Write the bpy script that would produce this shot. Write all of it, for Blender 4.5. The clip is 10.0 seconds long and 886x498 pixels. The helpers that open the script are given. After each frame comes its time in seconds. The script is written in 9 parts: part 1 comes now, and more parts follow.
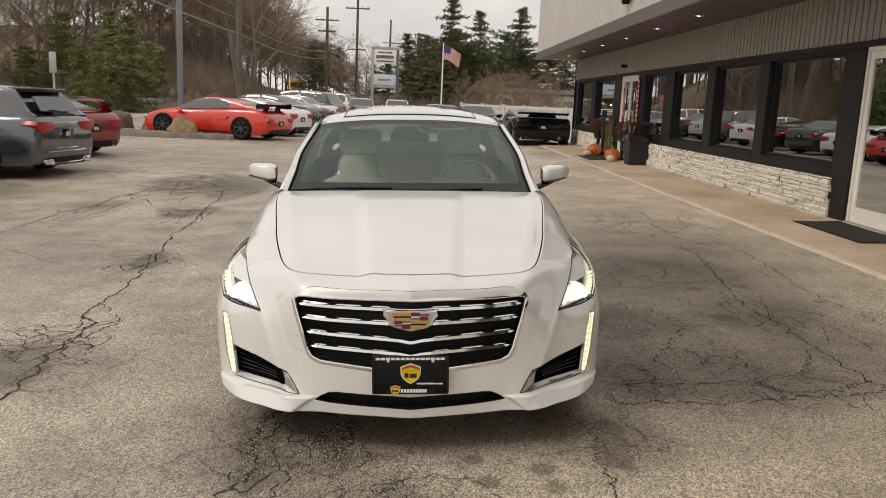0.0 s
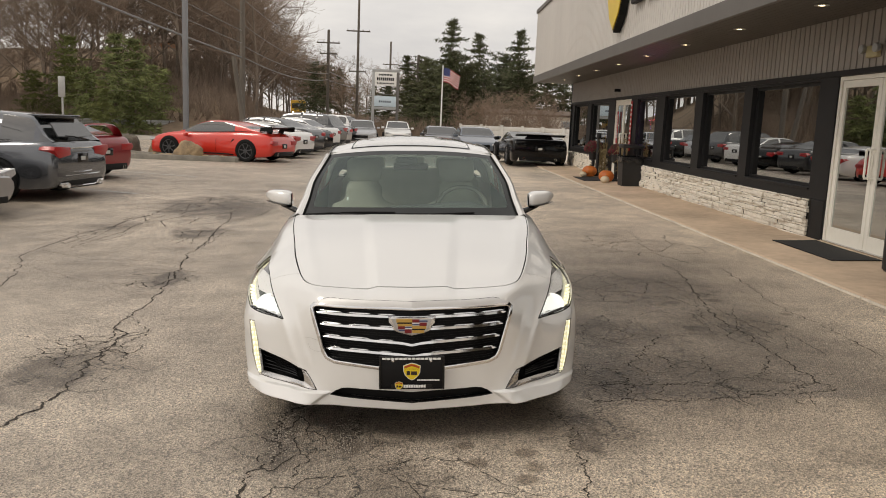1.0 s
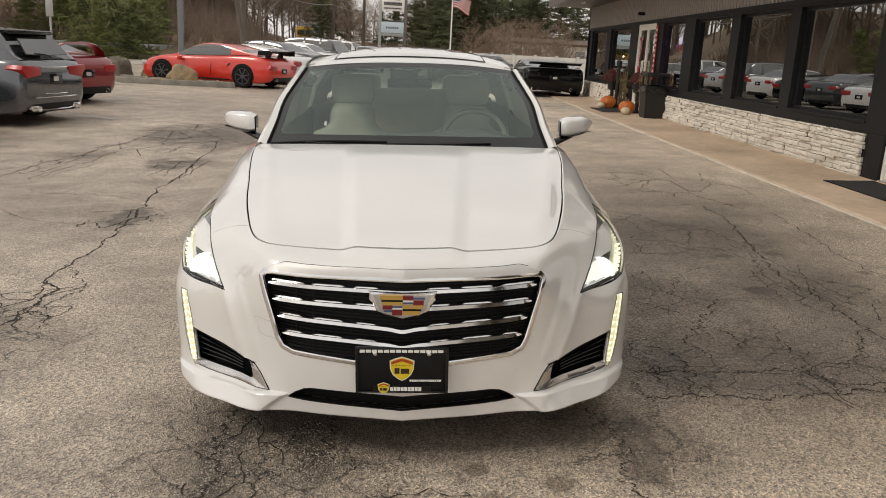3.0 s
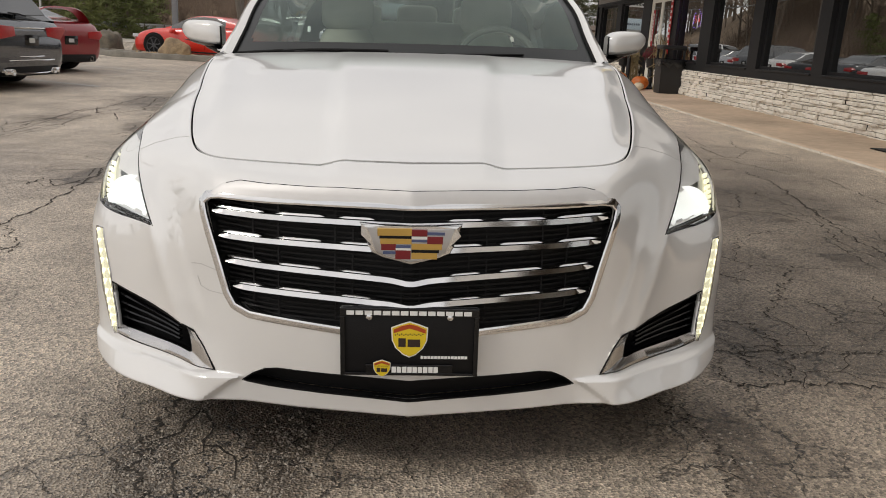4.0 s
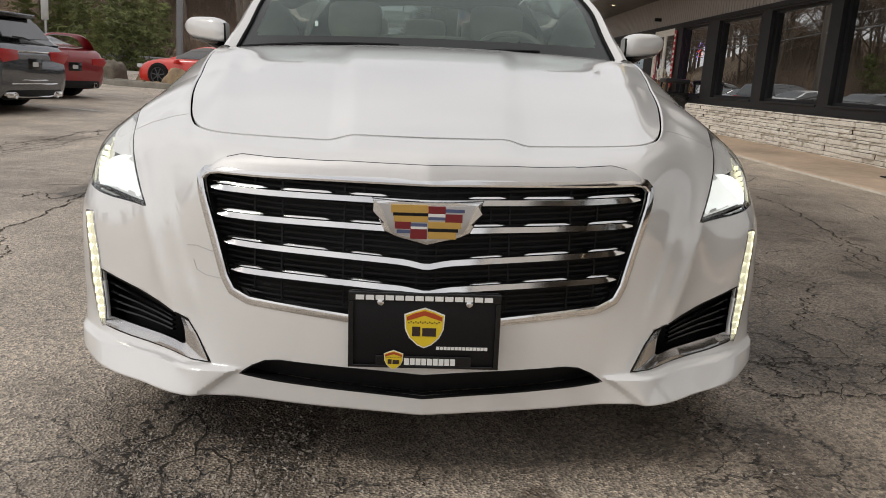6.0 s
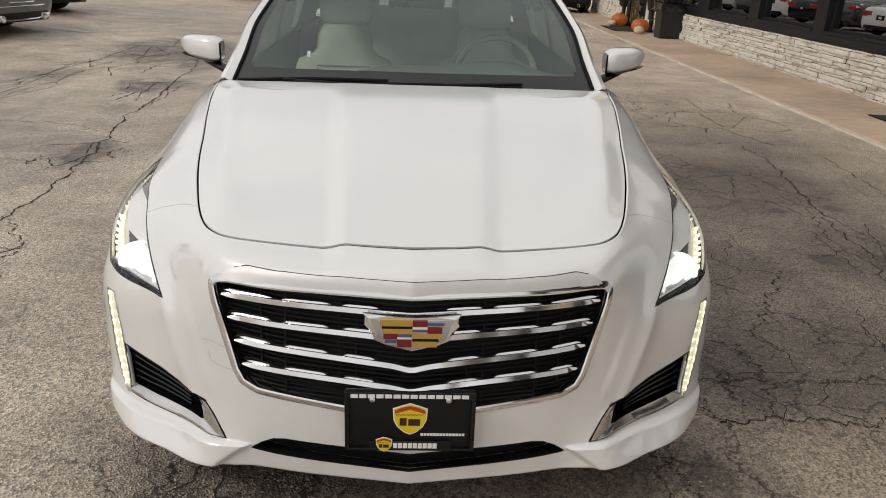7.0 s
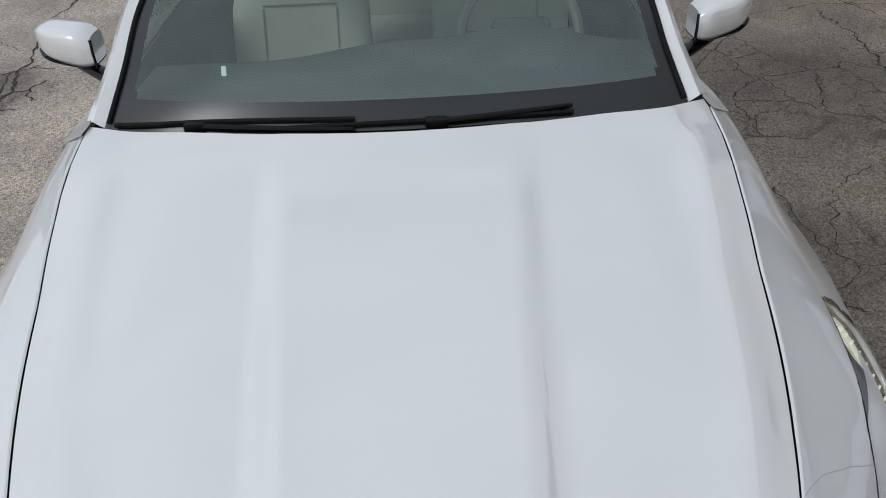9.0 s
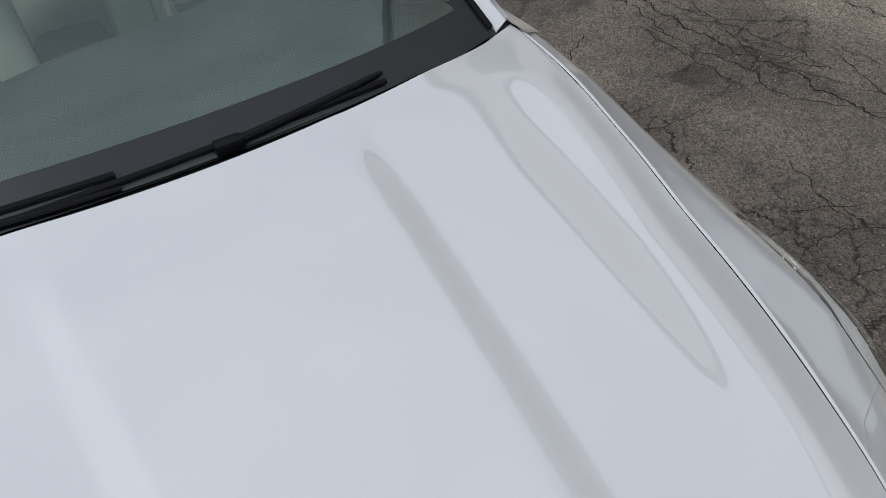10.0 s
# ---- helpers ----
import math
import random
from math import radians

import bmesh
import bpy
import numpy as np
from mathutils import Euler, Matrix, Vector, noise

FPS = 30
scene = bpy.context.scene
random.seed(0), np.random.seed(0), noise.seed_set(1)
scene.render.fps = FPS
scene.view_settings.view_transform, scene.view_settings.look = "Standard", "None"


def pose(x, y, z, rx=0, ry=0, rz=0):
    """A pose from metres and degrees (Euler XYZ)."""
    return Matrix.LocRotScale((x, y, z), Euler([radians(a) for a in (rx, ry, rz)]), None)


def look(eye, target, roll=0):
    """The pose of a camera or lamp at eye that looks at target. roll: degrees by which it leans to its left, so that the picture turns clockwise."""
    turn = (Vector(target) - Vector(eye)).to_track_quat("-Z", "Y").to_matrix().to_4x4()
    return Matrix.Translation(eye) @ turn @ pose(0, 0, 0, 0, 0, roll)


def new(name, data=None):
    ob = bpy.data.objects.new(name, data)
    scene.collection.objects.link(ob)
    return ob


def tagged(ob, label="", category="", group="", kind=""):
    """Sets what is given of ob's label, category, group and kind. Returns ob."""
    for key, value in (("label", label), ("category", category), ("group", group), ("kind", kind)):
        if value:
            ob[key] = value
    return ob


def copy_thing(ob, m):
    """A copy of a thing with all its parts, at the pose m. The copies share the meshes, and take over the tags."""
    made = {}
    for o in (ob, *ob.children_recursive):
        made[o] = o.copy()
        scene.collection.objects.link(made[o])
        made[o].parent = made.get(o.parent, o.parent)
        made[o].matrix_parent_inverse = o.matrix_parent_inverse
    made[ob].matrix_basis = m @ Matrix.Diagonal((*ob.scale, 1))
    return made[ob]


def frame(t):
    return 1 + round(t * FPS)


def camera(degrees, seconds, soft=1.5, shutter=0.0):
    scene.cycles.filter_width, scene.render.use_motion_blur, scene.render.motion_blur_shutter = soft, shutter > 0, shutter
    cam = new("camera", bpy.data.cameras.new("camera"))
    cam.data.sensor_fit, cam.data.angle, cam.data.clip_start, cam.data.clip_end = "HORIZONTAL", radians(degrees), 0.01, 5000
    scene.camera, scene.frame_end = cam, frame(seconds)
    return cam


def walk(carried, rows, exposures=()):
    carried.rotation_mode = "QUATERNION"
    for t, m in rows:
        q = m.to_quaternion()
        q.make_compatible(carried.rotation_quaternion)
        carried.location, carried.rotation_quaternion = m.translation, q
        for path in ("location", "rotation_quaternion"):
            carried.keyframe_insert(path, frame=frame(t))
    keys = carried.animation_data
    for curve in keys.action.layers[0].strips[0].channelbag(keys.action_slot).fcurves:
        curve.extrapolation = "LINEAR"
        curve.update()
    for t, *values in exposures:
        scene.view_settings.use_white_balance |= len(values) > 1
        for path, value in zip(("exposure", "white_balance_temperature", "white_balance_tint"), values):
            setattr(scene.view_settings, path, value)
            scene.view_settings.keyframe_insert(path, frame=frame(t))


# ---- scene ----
# the camera and its walk: seconds, place in metres, turn in degrees
cam = camera(58.0, 10.0, soft=0.95)
PATH = [
    (0.0, -0.002, -3.121, 1.450, 79.540, -2.500, -1.380),
    (0.5, 0.060, -3.475, 1.508, 80.440, -2.220, -1.330),
    (1.0, -0.001, -3.686, 1.540, 80.930, -2.380, -1.390),
    (1.5, -0.020, -3.732, 1.540, 80.690, -2.400, -1.350),
    (2.0, 0.004, -3.452, 1.488, 79.532, -2.600, -1.290),
    (2.5, 0.044, -3.027, 1.468, 77.500, -2.850, -0.960),
    (4.0, 0.006, -1.732, 1.023, 75.289, -3.386, -0.652),
    (4.5, -0.013, -1.611, 0.768, 79.198, -3.733, -0.718),
    (5.0, -0.018, -1.602, 0.697, 81.385, -3.955, -0.531),
    (6.5, -0.024, -1.639, 1.102, 74.125, -3.944, -0.636),
    (7.0, -0.026, -1.700, 1.392, 70.199, -3.858, -0.835),
    (7.5, -0.048, -1.541, 1.581, 67.942, -3.244, -0.911),
    (8.0, 0.002, -1.209, 1.684, 64.755, -2.352, -0.602),
    (8.5, -0.010, -0.800, 1.702, 61.050, -1.420, -0.75),
    (9.0, -0.006, -0.405, 1.708, 56.672, -0.251, -1.60),
    (9.5, -0.011, -0.090, 1.704, 51.752, 0.864, -7.25),
    (10.0, -0.207, 0.070, 1.661, 50.329, 2.541, -30.25),
]
walk(cam, [(t, pose(x, y, z, rx, ry, rz)) for t, x, y, z, rx, ry, rz in PATH],
     exposures=[(0.0, 0.0, 7000, 10), (2.5, 0.0, 7000, 10), (4.0, -0.05, 6650, 10), (5.0, -0.05, 6500, 10), (6.5, -0.1, 6550, 10), (7.0, -0.05, 6600, 10), (7.5, -0.05, 6550, 10),
                (8.0, -0.1, 6400, 10), (8.5, -0.15, 6100, 10), (9.0, -0.22, 5800, 8), (10.0, -0.27, 5750, 8)])

# world: an overcast sky, brighter towards the horizon, with soft cloud banks
world = bpy.data.worlds.new("world")
scene.world = world
world.use_nodes = True
wn, wl = world.node_tree.nodes, world.node_tree.links
wn.clear()
w_out = wn.new("ShaderNodeOutputWorld")
w_bg = wn.new("ShaderNodeBackground")
w_sky = wn.new("ShaderNodeTexSky")
w_sky.sky_type, w_sky.sun_disc = "NISHITA", False
w_sky.sun_elevation, w_sky.sun_rotation = radians(46), radians(238)
w_sky.air_density, w_sky.dust_density = 1.0, 4.0
w_co = wn.new("ShaderNodeTexCoord")
w_map = wn.new("ShaderNodeMapping")
w_map.inputs["Scale"].default_value = (1.0, 1.0, 3.2)
w_noise = wn.new("ShaderNodeTexNoise")
w_noise.inputs["Scale"].default_value = 2.6
w_noise.inputs["Detail"].default_value = 6.0
w_noise.inputs["Roughness"].default_value = 0.55
w_ramp = wn.new("ShaderNodeValToRGB")
w_ramp.color_ramp.elements[0].position, w_ramp.color_ramp.elements[0].color = 0.30, (6.2, 6.2, 6.5, 1)
w_ramp.color_ramp.elements[1].position, w_ramp.color_ramp.elements[1].color = 0.68, (9.8, 9.6, 9.4, 1)
w_mix = wn.new("ShaderNodeMixRGB")
w_mix.inputs["Fac"].default_value = 0.88
wl.new(w_co.outputs["Generated"], w_map.inputs["Vector"])
wl.new(w_map.outputs["Vector"], w_noise.inputs["Vector"])
wl.new(w_noise.outputs["Fac"], w_ramp.inputs["Fac"])
wl.new(w_sky.outputs["Color"], w_mix.inputs["Color1"])
wl.new(w_ramp.outputs["Color"], w_mix.inputs["Color2"])
wl.new(w_mix.outputs["Color"], w_bg.inputs["Color"])
w_bg.inputs["Strength"].default_value = 0.106
wl.new(w_bg.outputs["Background"], w_out.inputs["Surface"])

sun = new("sun", bpy.data.lights.new("sun", "SUN"))
sun.data.energy, sun.data.angle, sun.data.color = 1.0, radians(16), (1.0, 0.96, 0.9)
sun.matrix_world = look((-22, -14, 27), (0, 0, 0))
# ---- materials ----
def material(name, color, rough=0.5, metal=0.0, grain=0.0, scale=8.0, second=None, bump=0.0, bump_scale=60.0,
             coat=0.0, spec=0.5, fleck=None, emit=None, power=0.0, stretch=(1, 1, 1), per_object=0.0):
    """A surface whose colour wanders between two tones at two scales, with fine relief."""
    m = bpy.data.materials.new(name)
    m.use_nodes = True
    n, l = m.node_tree.nodes, m.node_tree.links
    b = n["Principled BSDF"]
    b.inputs["Base Color"].default_value = (*color, 1)
    b.inputs["Roughness"].default_value = rough
    b.inputs["Metallic"].default_value = metal
    b.inputs["Coat Weight"].default_value = coat
    b.inputs["Coat Roughness"].default_value = 0.03
    b.inputs["Specular IOR Level"].default_value = spec
    if emit:
        b.inputs["Emission Color"].default_value = (*emit, 1)
        b.inputs["Emission Strength"].default_value = power
    if grain > 0 or bump > 0 or second or per_object > 0:
        co = n.new("ShaderNodeTexCoord")
        mp = n.new("ShaderNodeMapping")
        mp.inputs["Scale"].default_value = stretch
        l.new(co.outputs["Object"], mp.inputs["Vector"])
    if grain > 0 or second or per_object > 0:
        two = second or tuple(c * (1 - grain) for c in color)
        n1, n2 = n.new("ShaderNodeTexNoise"), n.new("ShaderNodeTexNoise")
        n1.inputs["Scale"].default_value, n1.inputs["Detail"].default_value = scale, 5
        n2.inputs["Scale"].default_value, n2.inputs["Detail"].default_value = scale * 9, 3
        add = n.new("ShaderNodeMath")
        add.operation = "MULTIPLY_ADD"
        add.inputs[1].default_value = 0.45
        l.new(mp.outputs["Vector"], n1.inputs["Vector"])
        l.new(mp.outputs["Vector"], n2.inputs["Vector"])
        l.new(n2.outputs["Fac"], add.inputs[0])
        l.new(n1.outputs["Fac"], add.inputs[2])
        src = add.outputs[0]
        if per_object > 0:
            oi = n.new("ShaderNodeObjectInfo")
            more = n.new("ShaderNodeMath")
            more.operation = "MULTIPLY_ADD"
            more.inputs[1].default_value = per_object
            l.new(oi.outputs["Random"], more.inputs[0])
            l.new(src, more.inputs[2])
            src = more.outputs[0]
        rp = n.new("ShaderNodeValToRGB")
        rp.color_ramp.elements[0].position, rp.color_ramp.elements[0].color = 0.5, (*two, 1)
        rp.color_ramp.elements[1].position, rp.color_ramp.elements[1].color = 0.95 + per_object * 0.8, (*color, 1)
        l.new(src, rp.inputs["Fac"])
        l.new(rp.outputs["Color"], b.inputs["Base Color"])
    if bump > 0:
        nb = n.new("ShaderNodeTexNoise")
        nb.inputs["Scale"].default_value, nb.inputs["Detail"].default_value = bump_scale, 4
        bp = n.new("ShaderNodeBump")
        bp.inputs["Strength"].default_value, bp.inputs["Distance"].default_value = bump, 0.01
        l.new(mp.outputs["Vector"], nb.inputs["Vector"])
        l.new(nb.outputs["Fac"], bp.inputs["Height"])
        l.new(bp.outputs["Normal"], b.inputs["Normal"])
    return m


def glass(name, tint=(0.75, 0.85, 0.82), rough=0.0, clear=0.5, ior=1.5, sheen=(0.95, 0.97, 0.97)):
    """Thin glazing: part clear, part mirror by the angle."""
    m = bpy.data.materials.new(name)
    m.use_nodes = True
    n, l = m.node_tree.nodes, m.node_tree.links
    n.clear()
    out = n.new("ShaderNodeOutputMaterial")
    tr, gl, mix = n.new("ShaderNodeBsdfTransparent"), n.new("ShaderNodeBsdfGlossy"), n.new("ShaderNodeMixShader")
    tr.inputs["Color"].default_value = (*(c * clear for c in tint), 1)
    gl.inputs["Roughness"].default_value = rough
    gl.inputs["Color"].default_value = (*sheen, 1)
    # mirror share by the angle, alike from both sides of the thin sheet
    base = ((ior - 1) / (ior + 1)) ** 2
    lw = n.new("ShaderNodeLayerWeight")
    lw.inputs["Blend"].default_value = 0.5
    pw, ml = n.new("ShaderNodeMath"), n.new("ShaderNodeMath")
    pw.operation, pw.inputs[1].default_value = "POWER", 5.0
    ml.operation, ml.inputs[1].default_value, ml.inputs[2].default_value = "MULTIPLY_ADD", 1 - base, base
    l.new(lw.outputs["Facing"], pw.inputs[0])
    l.new(pw.outputs[0], ml.inputs[0])
    l.new(ml.outputs[0], mix.inputs["Fac"])
    l.new(tr.outputs["BSDF"], mix.inputs[1])
    l.new(gl.outputs["BSDF"], mix.inputs[2])
    l.new(mix.outputs["Shader"], out.inputs["Surface"])
    return m


JOINT_Y = 0.62


def asphalt_material():
    """Worn asphalt: pale aggregate in a grey-brown binder, damp dark patches, crazing and long cracks."""
    m = bpy.data.materials.new("asphalt")
    m.use_nodes = True
    n, l = m.node_tree.nodes, m.node_tree.links
    b = n["Principled BSDF"]
    co = n.new("ShaderNodeTexCoord")
    src = co.outputs["Object"]

    def noise_of(scale, detail=4, rough=0.55, vec=src):
        t = n.new("ShaderNodeTexNoise")
        t.inputs["Scale"].default_value, t.inputs["Detail"].default_value, t.inputs["Roughness"].default_value = scale, detail, rough
        l.new(vec, t.inputs["Vector"])
        return t

    def ramp(fac, p0, c0, p1, c1):
        r = n.new("ShaderNodeValToRGB")
        r.color_ramp.elements[0].position, r.color_ramp.elements[0].color = p0, (*c0, 1)
        r.color_ramp.elements[1].position, r.color_ramp.elements[1].color = p1, (*c1, 1)
        l.new(fac, r.inputs["Fac"])
        return r.outputs["Color"]

    def mix(kind, fac, a, c):
        x = n.new("ShaderNodeMixRGB")
        x.blend_type = kind
        if isinstance(fac, float):
            x.inputs["Fac"].default_value = fac
        else:
            l.new(fac, x.inputs["Fac"])
        l.new(a, x.inputs["Color1"])
        l.new(c, x.inputs["Color2"])
        return x.outputs["Color"]

    big = ramp(noise_of(0.33, 6, 0.6).outputs["Fac"], 0.35, (0.295, 0.253, 0.210), 0.62, (0.475, 0.414, 0.346))
    mid = ramp(noise_of(2.3, 5, 0.65).outputs["Fac"], 0.34, (0.60, 0.59, 0.58), 0.60, (1, 1, 1))
    col = mix("MULTIPLY", 0.8, big, mid)
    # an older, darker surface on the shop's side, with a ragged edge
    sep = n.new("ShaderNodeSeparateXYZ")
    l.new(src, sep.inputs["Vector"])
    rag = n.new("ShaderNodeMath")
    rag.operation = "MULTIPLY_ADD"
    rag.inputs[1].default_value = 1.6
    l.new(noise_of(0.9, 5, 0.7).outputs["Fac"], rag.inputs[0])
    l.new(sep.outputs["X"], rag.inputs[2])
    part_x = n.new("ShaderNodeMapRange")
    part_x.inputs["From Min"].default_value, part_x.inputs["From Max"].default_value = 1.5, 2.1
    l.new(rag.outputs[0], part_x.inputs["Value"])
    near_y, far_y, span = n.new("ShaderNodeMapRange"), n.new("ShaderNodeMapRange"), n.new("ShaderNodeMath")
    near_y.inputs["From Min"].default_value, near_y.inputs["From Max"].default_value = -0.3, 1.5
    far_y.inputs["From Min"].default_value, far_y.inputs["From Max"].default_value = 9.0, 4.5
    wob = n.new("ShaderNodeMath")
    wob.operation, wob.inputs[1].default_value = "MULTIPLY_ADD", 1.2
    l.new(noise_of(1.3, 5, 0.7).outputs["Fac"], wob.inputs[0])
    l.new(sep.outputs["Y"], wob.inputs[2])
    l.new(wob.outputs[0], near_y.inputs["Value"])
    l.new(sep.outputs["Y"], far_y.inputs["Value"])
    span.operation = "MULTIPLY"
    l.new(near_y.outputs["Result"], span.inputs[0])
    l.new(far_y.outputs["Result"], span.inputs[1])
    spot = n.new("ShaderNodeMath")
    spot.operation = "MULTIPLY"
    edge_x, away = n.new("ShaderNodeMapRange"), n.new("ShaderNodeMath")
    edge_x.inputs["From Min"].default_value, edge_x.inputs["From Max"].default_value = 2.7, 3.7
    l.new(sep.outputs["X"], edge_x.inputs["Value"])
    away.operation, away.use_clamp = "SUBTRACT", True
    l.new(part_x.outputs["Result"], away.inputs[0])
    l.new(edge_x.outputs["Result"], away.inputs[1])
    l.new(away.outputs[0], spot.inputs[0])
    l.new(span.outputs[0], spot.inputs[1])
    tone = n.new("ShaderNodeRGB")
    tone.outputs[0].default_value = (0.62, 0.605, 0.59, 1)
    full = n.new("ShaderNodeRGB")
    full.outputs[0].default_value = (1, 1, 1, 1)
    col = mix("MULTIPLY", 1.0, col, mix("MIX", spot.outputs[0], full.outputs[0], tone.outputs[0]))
    # paler relaid strip ahead of a straight joint; colour also lifted against building shade
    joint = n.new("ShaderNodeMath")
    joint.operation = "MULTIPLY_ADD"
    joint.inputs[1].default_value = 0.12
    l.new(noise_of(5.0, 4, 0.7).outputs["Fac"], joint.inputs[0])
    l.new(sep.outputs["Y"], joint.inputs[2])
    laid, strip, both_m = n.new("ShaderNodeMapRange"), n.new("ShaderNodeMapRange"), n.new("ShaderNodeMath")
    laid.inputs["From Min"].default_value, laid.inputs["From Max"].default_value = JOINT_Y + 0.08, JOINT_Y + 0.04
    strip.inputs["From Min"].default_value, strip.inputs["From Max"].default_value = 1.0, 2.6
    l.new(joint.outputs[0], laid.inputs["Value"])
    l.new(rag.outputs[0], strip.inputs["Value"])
    # far back and along the walk, the lift only offsets the building's shade
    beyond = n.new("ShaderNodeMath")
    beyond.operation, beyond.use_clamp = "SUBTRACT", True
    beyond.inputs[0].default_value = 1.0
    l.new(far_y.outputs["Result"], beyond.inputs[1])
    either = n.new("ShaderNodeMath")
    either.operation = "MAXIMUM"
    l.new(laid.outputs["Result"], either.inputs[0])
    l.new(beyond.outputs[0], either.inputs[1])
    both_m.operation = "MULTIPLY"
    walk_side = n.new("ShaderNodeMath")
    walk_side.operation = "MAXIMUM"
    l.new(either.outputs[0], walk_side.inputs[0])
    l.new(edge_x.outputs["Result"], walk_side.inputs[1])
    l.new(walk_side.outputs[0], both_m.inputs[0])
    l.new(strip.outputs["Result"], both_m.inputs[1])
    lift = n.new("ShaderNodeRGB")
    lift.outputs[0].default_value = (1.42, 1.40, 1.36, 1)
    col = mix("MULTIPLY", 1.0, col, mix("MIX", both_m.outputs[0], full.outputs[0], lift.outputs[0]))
    jig = mix("ADD", 0.08, src, noise_of(14, 4, 0.7).outputs["Color"])
    # damp, ravelled spots
    damp = ramp(noise_of(0.75, 7, 0.7).outputs["Fac"], 0.60, (1, 1, 1), 0.72, (0.58, 0.56, 0.54))
    col = mix("MULTIPLY", 0.9, col, damp)
    # grit
    grit = ramp(noise_of(70, 5, 0.8).outputs["Fac"], 0.36, (0.60, 0.59, 0.58), 0.64, (1.34, 1.33, 1.30))
    col = mix("MULTIPLY", 0.7, col, grit)
    # old oil drips
    drips = None
    for cx, cy, rad in ((0.26, -0.05, 0.045), (0.3, -0.25, 0.05), (0.54, -0.14, 0.06), (0.56, -0.29, 0.055), (0.51, -0.42, 0.05), (2.22, 3.03, 0.06), (2.13, 2.16, 0.09), (2.6, 3.12, 0.07), (2.03, 3.23, 0.045), (3.02, 2.63, 0.05)):
        vd = n.new("ShaderNodeVectorMath")
        vd.operation = "DISTANCE"
        l.new(jig, vd.inputs[0])
        vd.inputs[1].default_value = (cx + 0.04, cy + 0.04, 0.04 + 0.033 * cx)
        here = ramp(vd.outputs["Value"], rad * 0.75, (1, 1, 1), rad * 1.25, (0, 0, 0))
        drips = here if drips is None else mix("LIGHTEN", 1.0, drips, here)
    oil = n.new("ShaderNodeRGB")
    oil.outputs[0].default_value = (0.50, 0.47, 0.44, 1)
    col = mix("MULTIPLY", 1.0, col, mix("MIX", drips, full.outputs[0], oil.outputs[0]))
    # stones
    vo = n.new("ShaderNodeTexVoronoi")
    vo.inputs["Scale"].default_value = 135.0
    l.new(src, vo.inputs["Vector"])
    stones = ramp(vo.outputs["Color"], 0.1, (0.30, 0.29, 0.28), 0.85, (2.05, 2.0, 1.92))
    col = mix("MULTIPLY", 0.9, col, stones)
    # sparse pale chips
    vc = n.new("ShaderNodeTexVoronoi")
    vc.inputs["Scale"].default_value = 38.0
    l.new(src, vc.inputs["Vector"])
    chip = ramp(vc.outputs["Distance"], 0.10, (1, 1, 1), 0.16, (0, 0, 0))
    pick = ramp(noise_of(30, 1).outputs["Fac"], 0.60, (0, 0, 0), 0.66, (1, 1, 1))
    pale = n.new("ShaderNodeRGB")
    pale.outputs[0].default_value = (0.34, 0.32, 0.29, 1)
    both = mix("MULTIPLY", 1.0, chip, pick)
    col = mix("MIX", both, col, pale.outputs[0])
    # crazing, where a broad mask lets it through
    warp = n.new("ShaderNodeMixRGB")
    warp.blend_type, warp.inputs["Fac"].default_value = "ADD", 0.36
    l.new(src, warp.inputs["Color1"])
    l.new(noise_of(2.2, 6, 0.66).outputs["Color"], warp.inputs["Color2"])
    lines = []
    for scale, width in ((1.9, 0.008), (4.2, 0.016)):
        ve = n.new("ShaderNodeTexVoronoi")
        ve.feature = "DISTANCE_TO_EDGE"
        ve.inputs["Scale"].default_value = scale
        l.new(warp.outputs["Color"], ve.inputs["Vector"])
        lines.append(ramp(ve.outputs["Distance"], width * 0.25, (1, 1, 1), width, (0, 0, 0)))
    mask1 = ramp(noise_of(0.45, 4).outputs["Fac"], 0.60, (0, 0, 0), 0.68, (1, 1, 1))
    blobs = None
    for cx, cy, rad in ((-2.1, 1.2, 0.62), (-2.45, 4.0, 0.42), (-0.5, 0.1, 0.62), (1.55, 1.0, 0.75), (2.4, 2.3, 0.62), (2.0, 3.6, 0.95), (-3.4, 9.9, 0.98), (-3.0, 7.0, 0.40), (0.85, 0.2, 0.40), (1.5, 2.0, 0.55), (-0.2, -0.5, 0.5), (-4.3, 7.6, 0.6)):
        vd = n.new("ShaderNodeVectorMath")
        vd.operation = "DISTANCE"
        l.new(warp.outputs["Color"], vd.inputs[0])
        vd.inputs[1].default_value = (cx + 0.18, cy + 0.18, 0.18)
        here = ramp(vd.outputs["Value"], 0.0, (1, 1, 1), 1.0, (0, 0, 0))
        here.node.color_ramp.elements[0].position, here.node.color_ramp.elements[1].position = min(0.98, rad * 0.45), min(1.0, rad)
        blobs = here if blobs is None else mix("LIGHTEN", 1.0, blobs, here)
    mask2 = blobs
    hurt = n.new("ShaderNodeRGB")
    hurt.outputs[0].default_value = (0.60, 0.585, 0.565, 1)
    col = mix("MIX", blobs, col, mix("MULTIPLY", 1.0, col, hurt.outputs[0]))
    # patches where the binder has gone and dark gravel lies open
    bare_bed = None
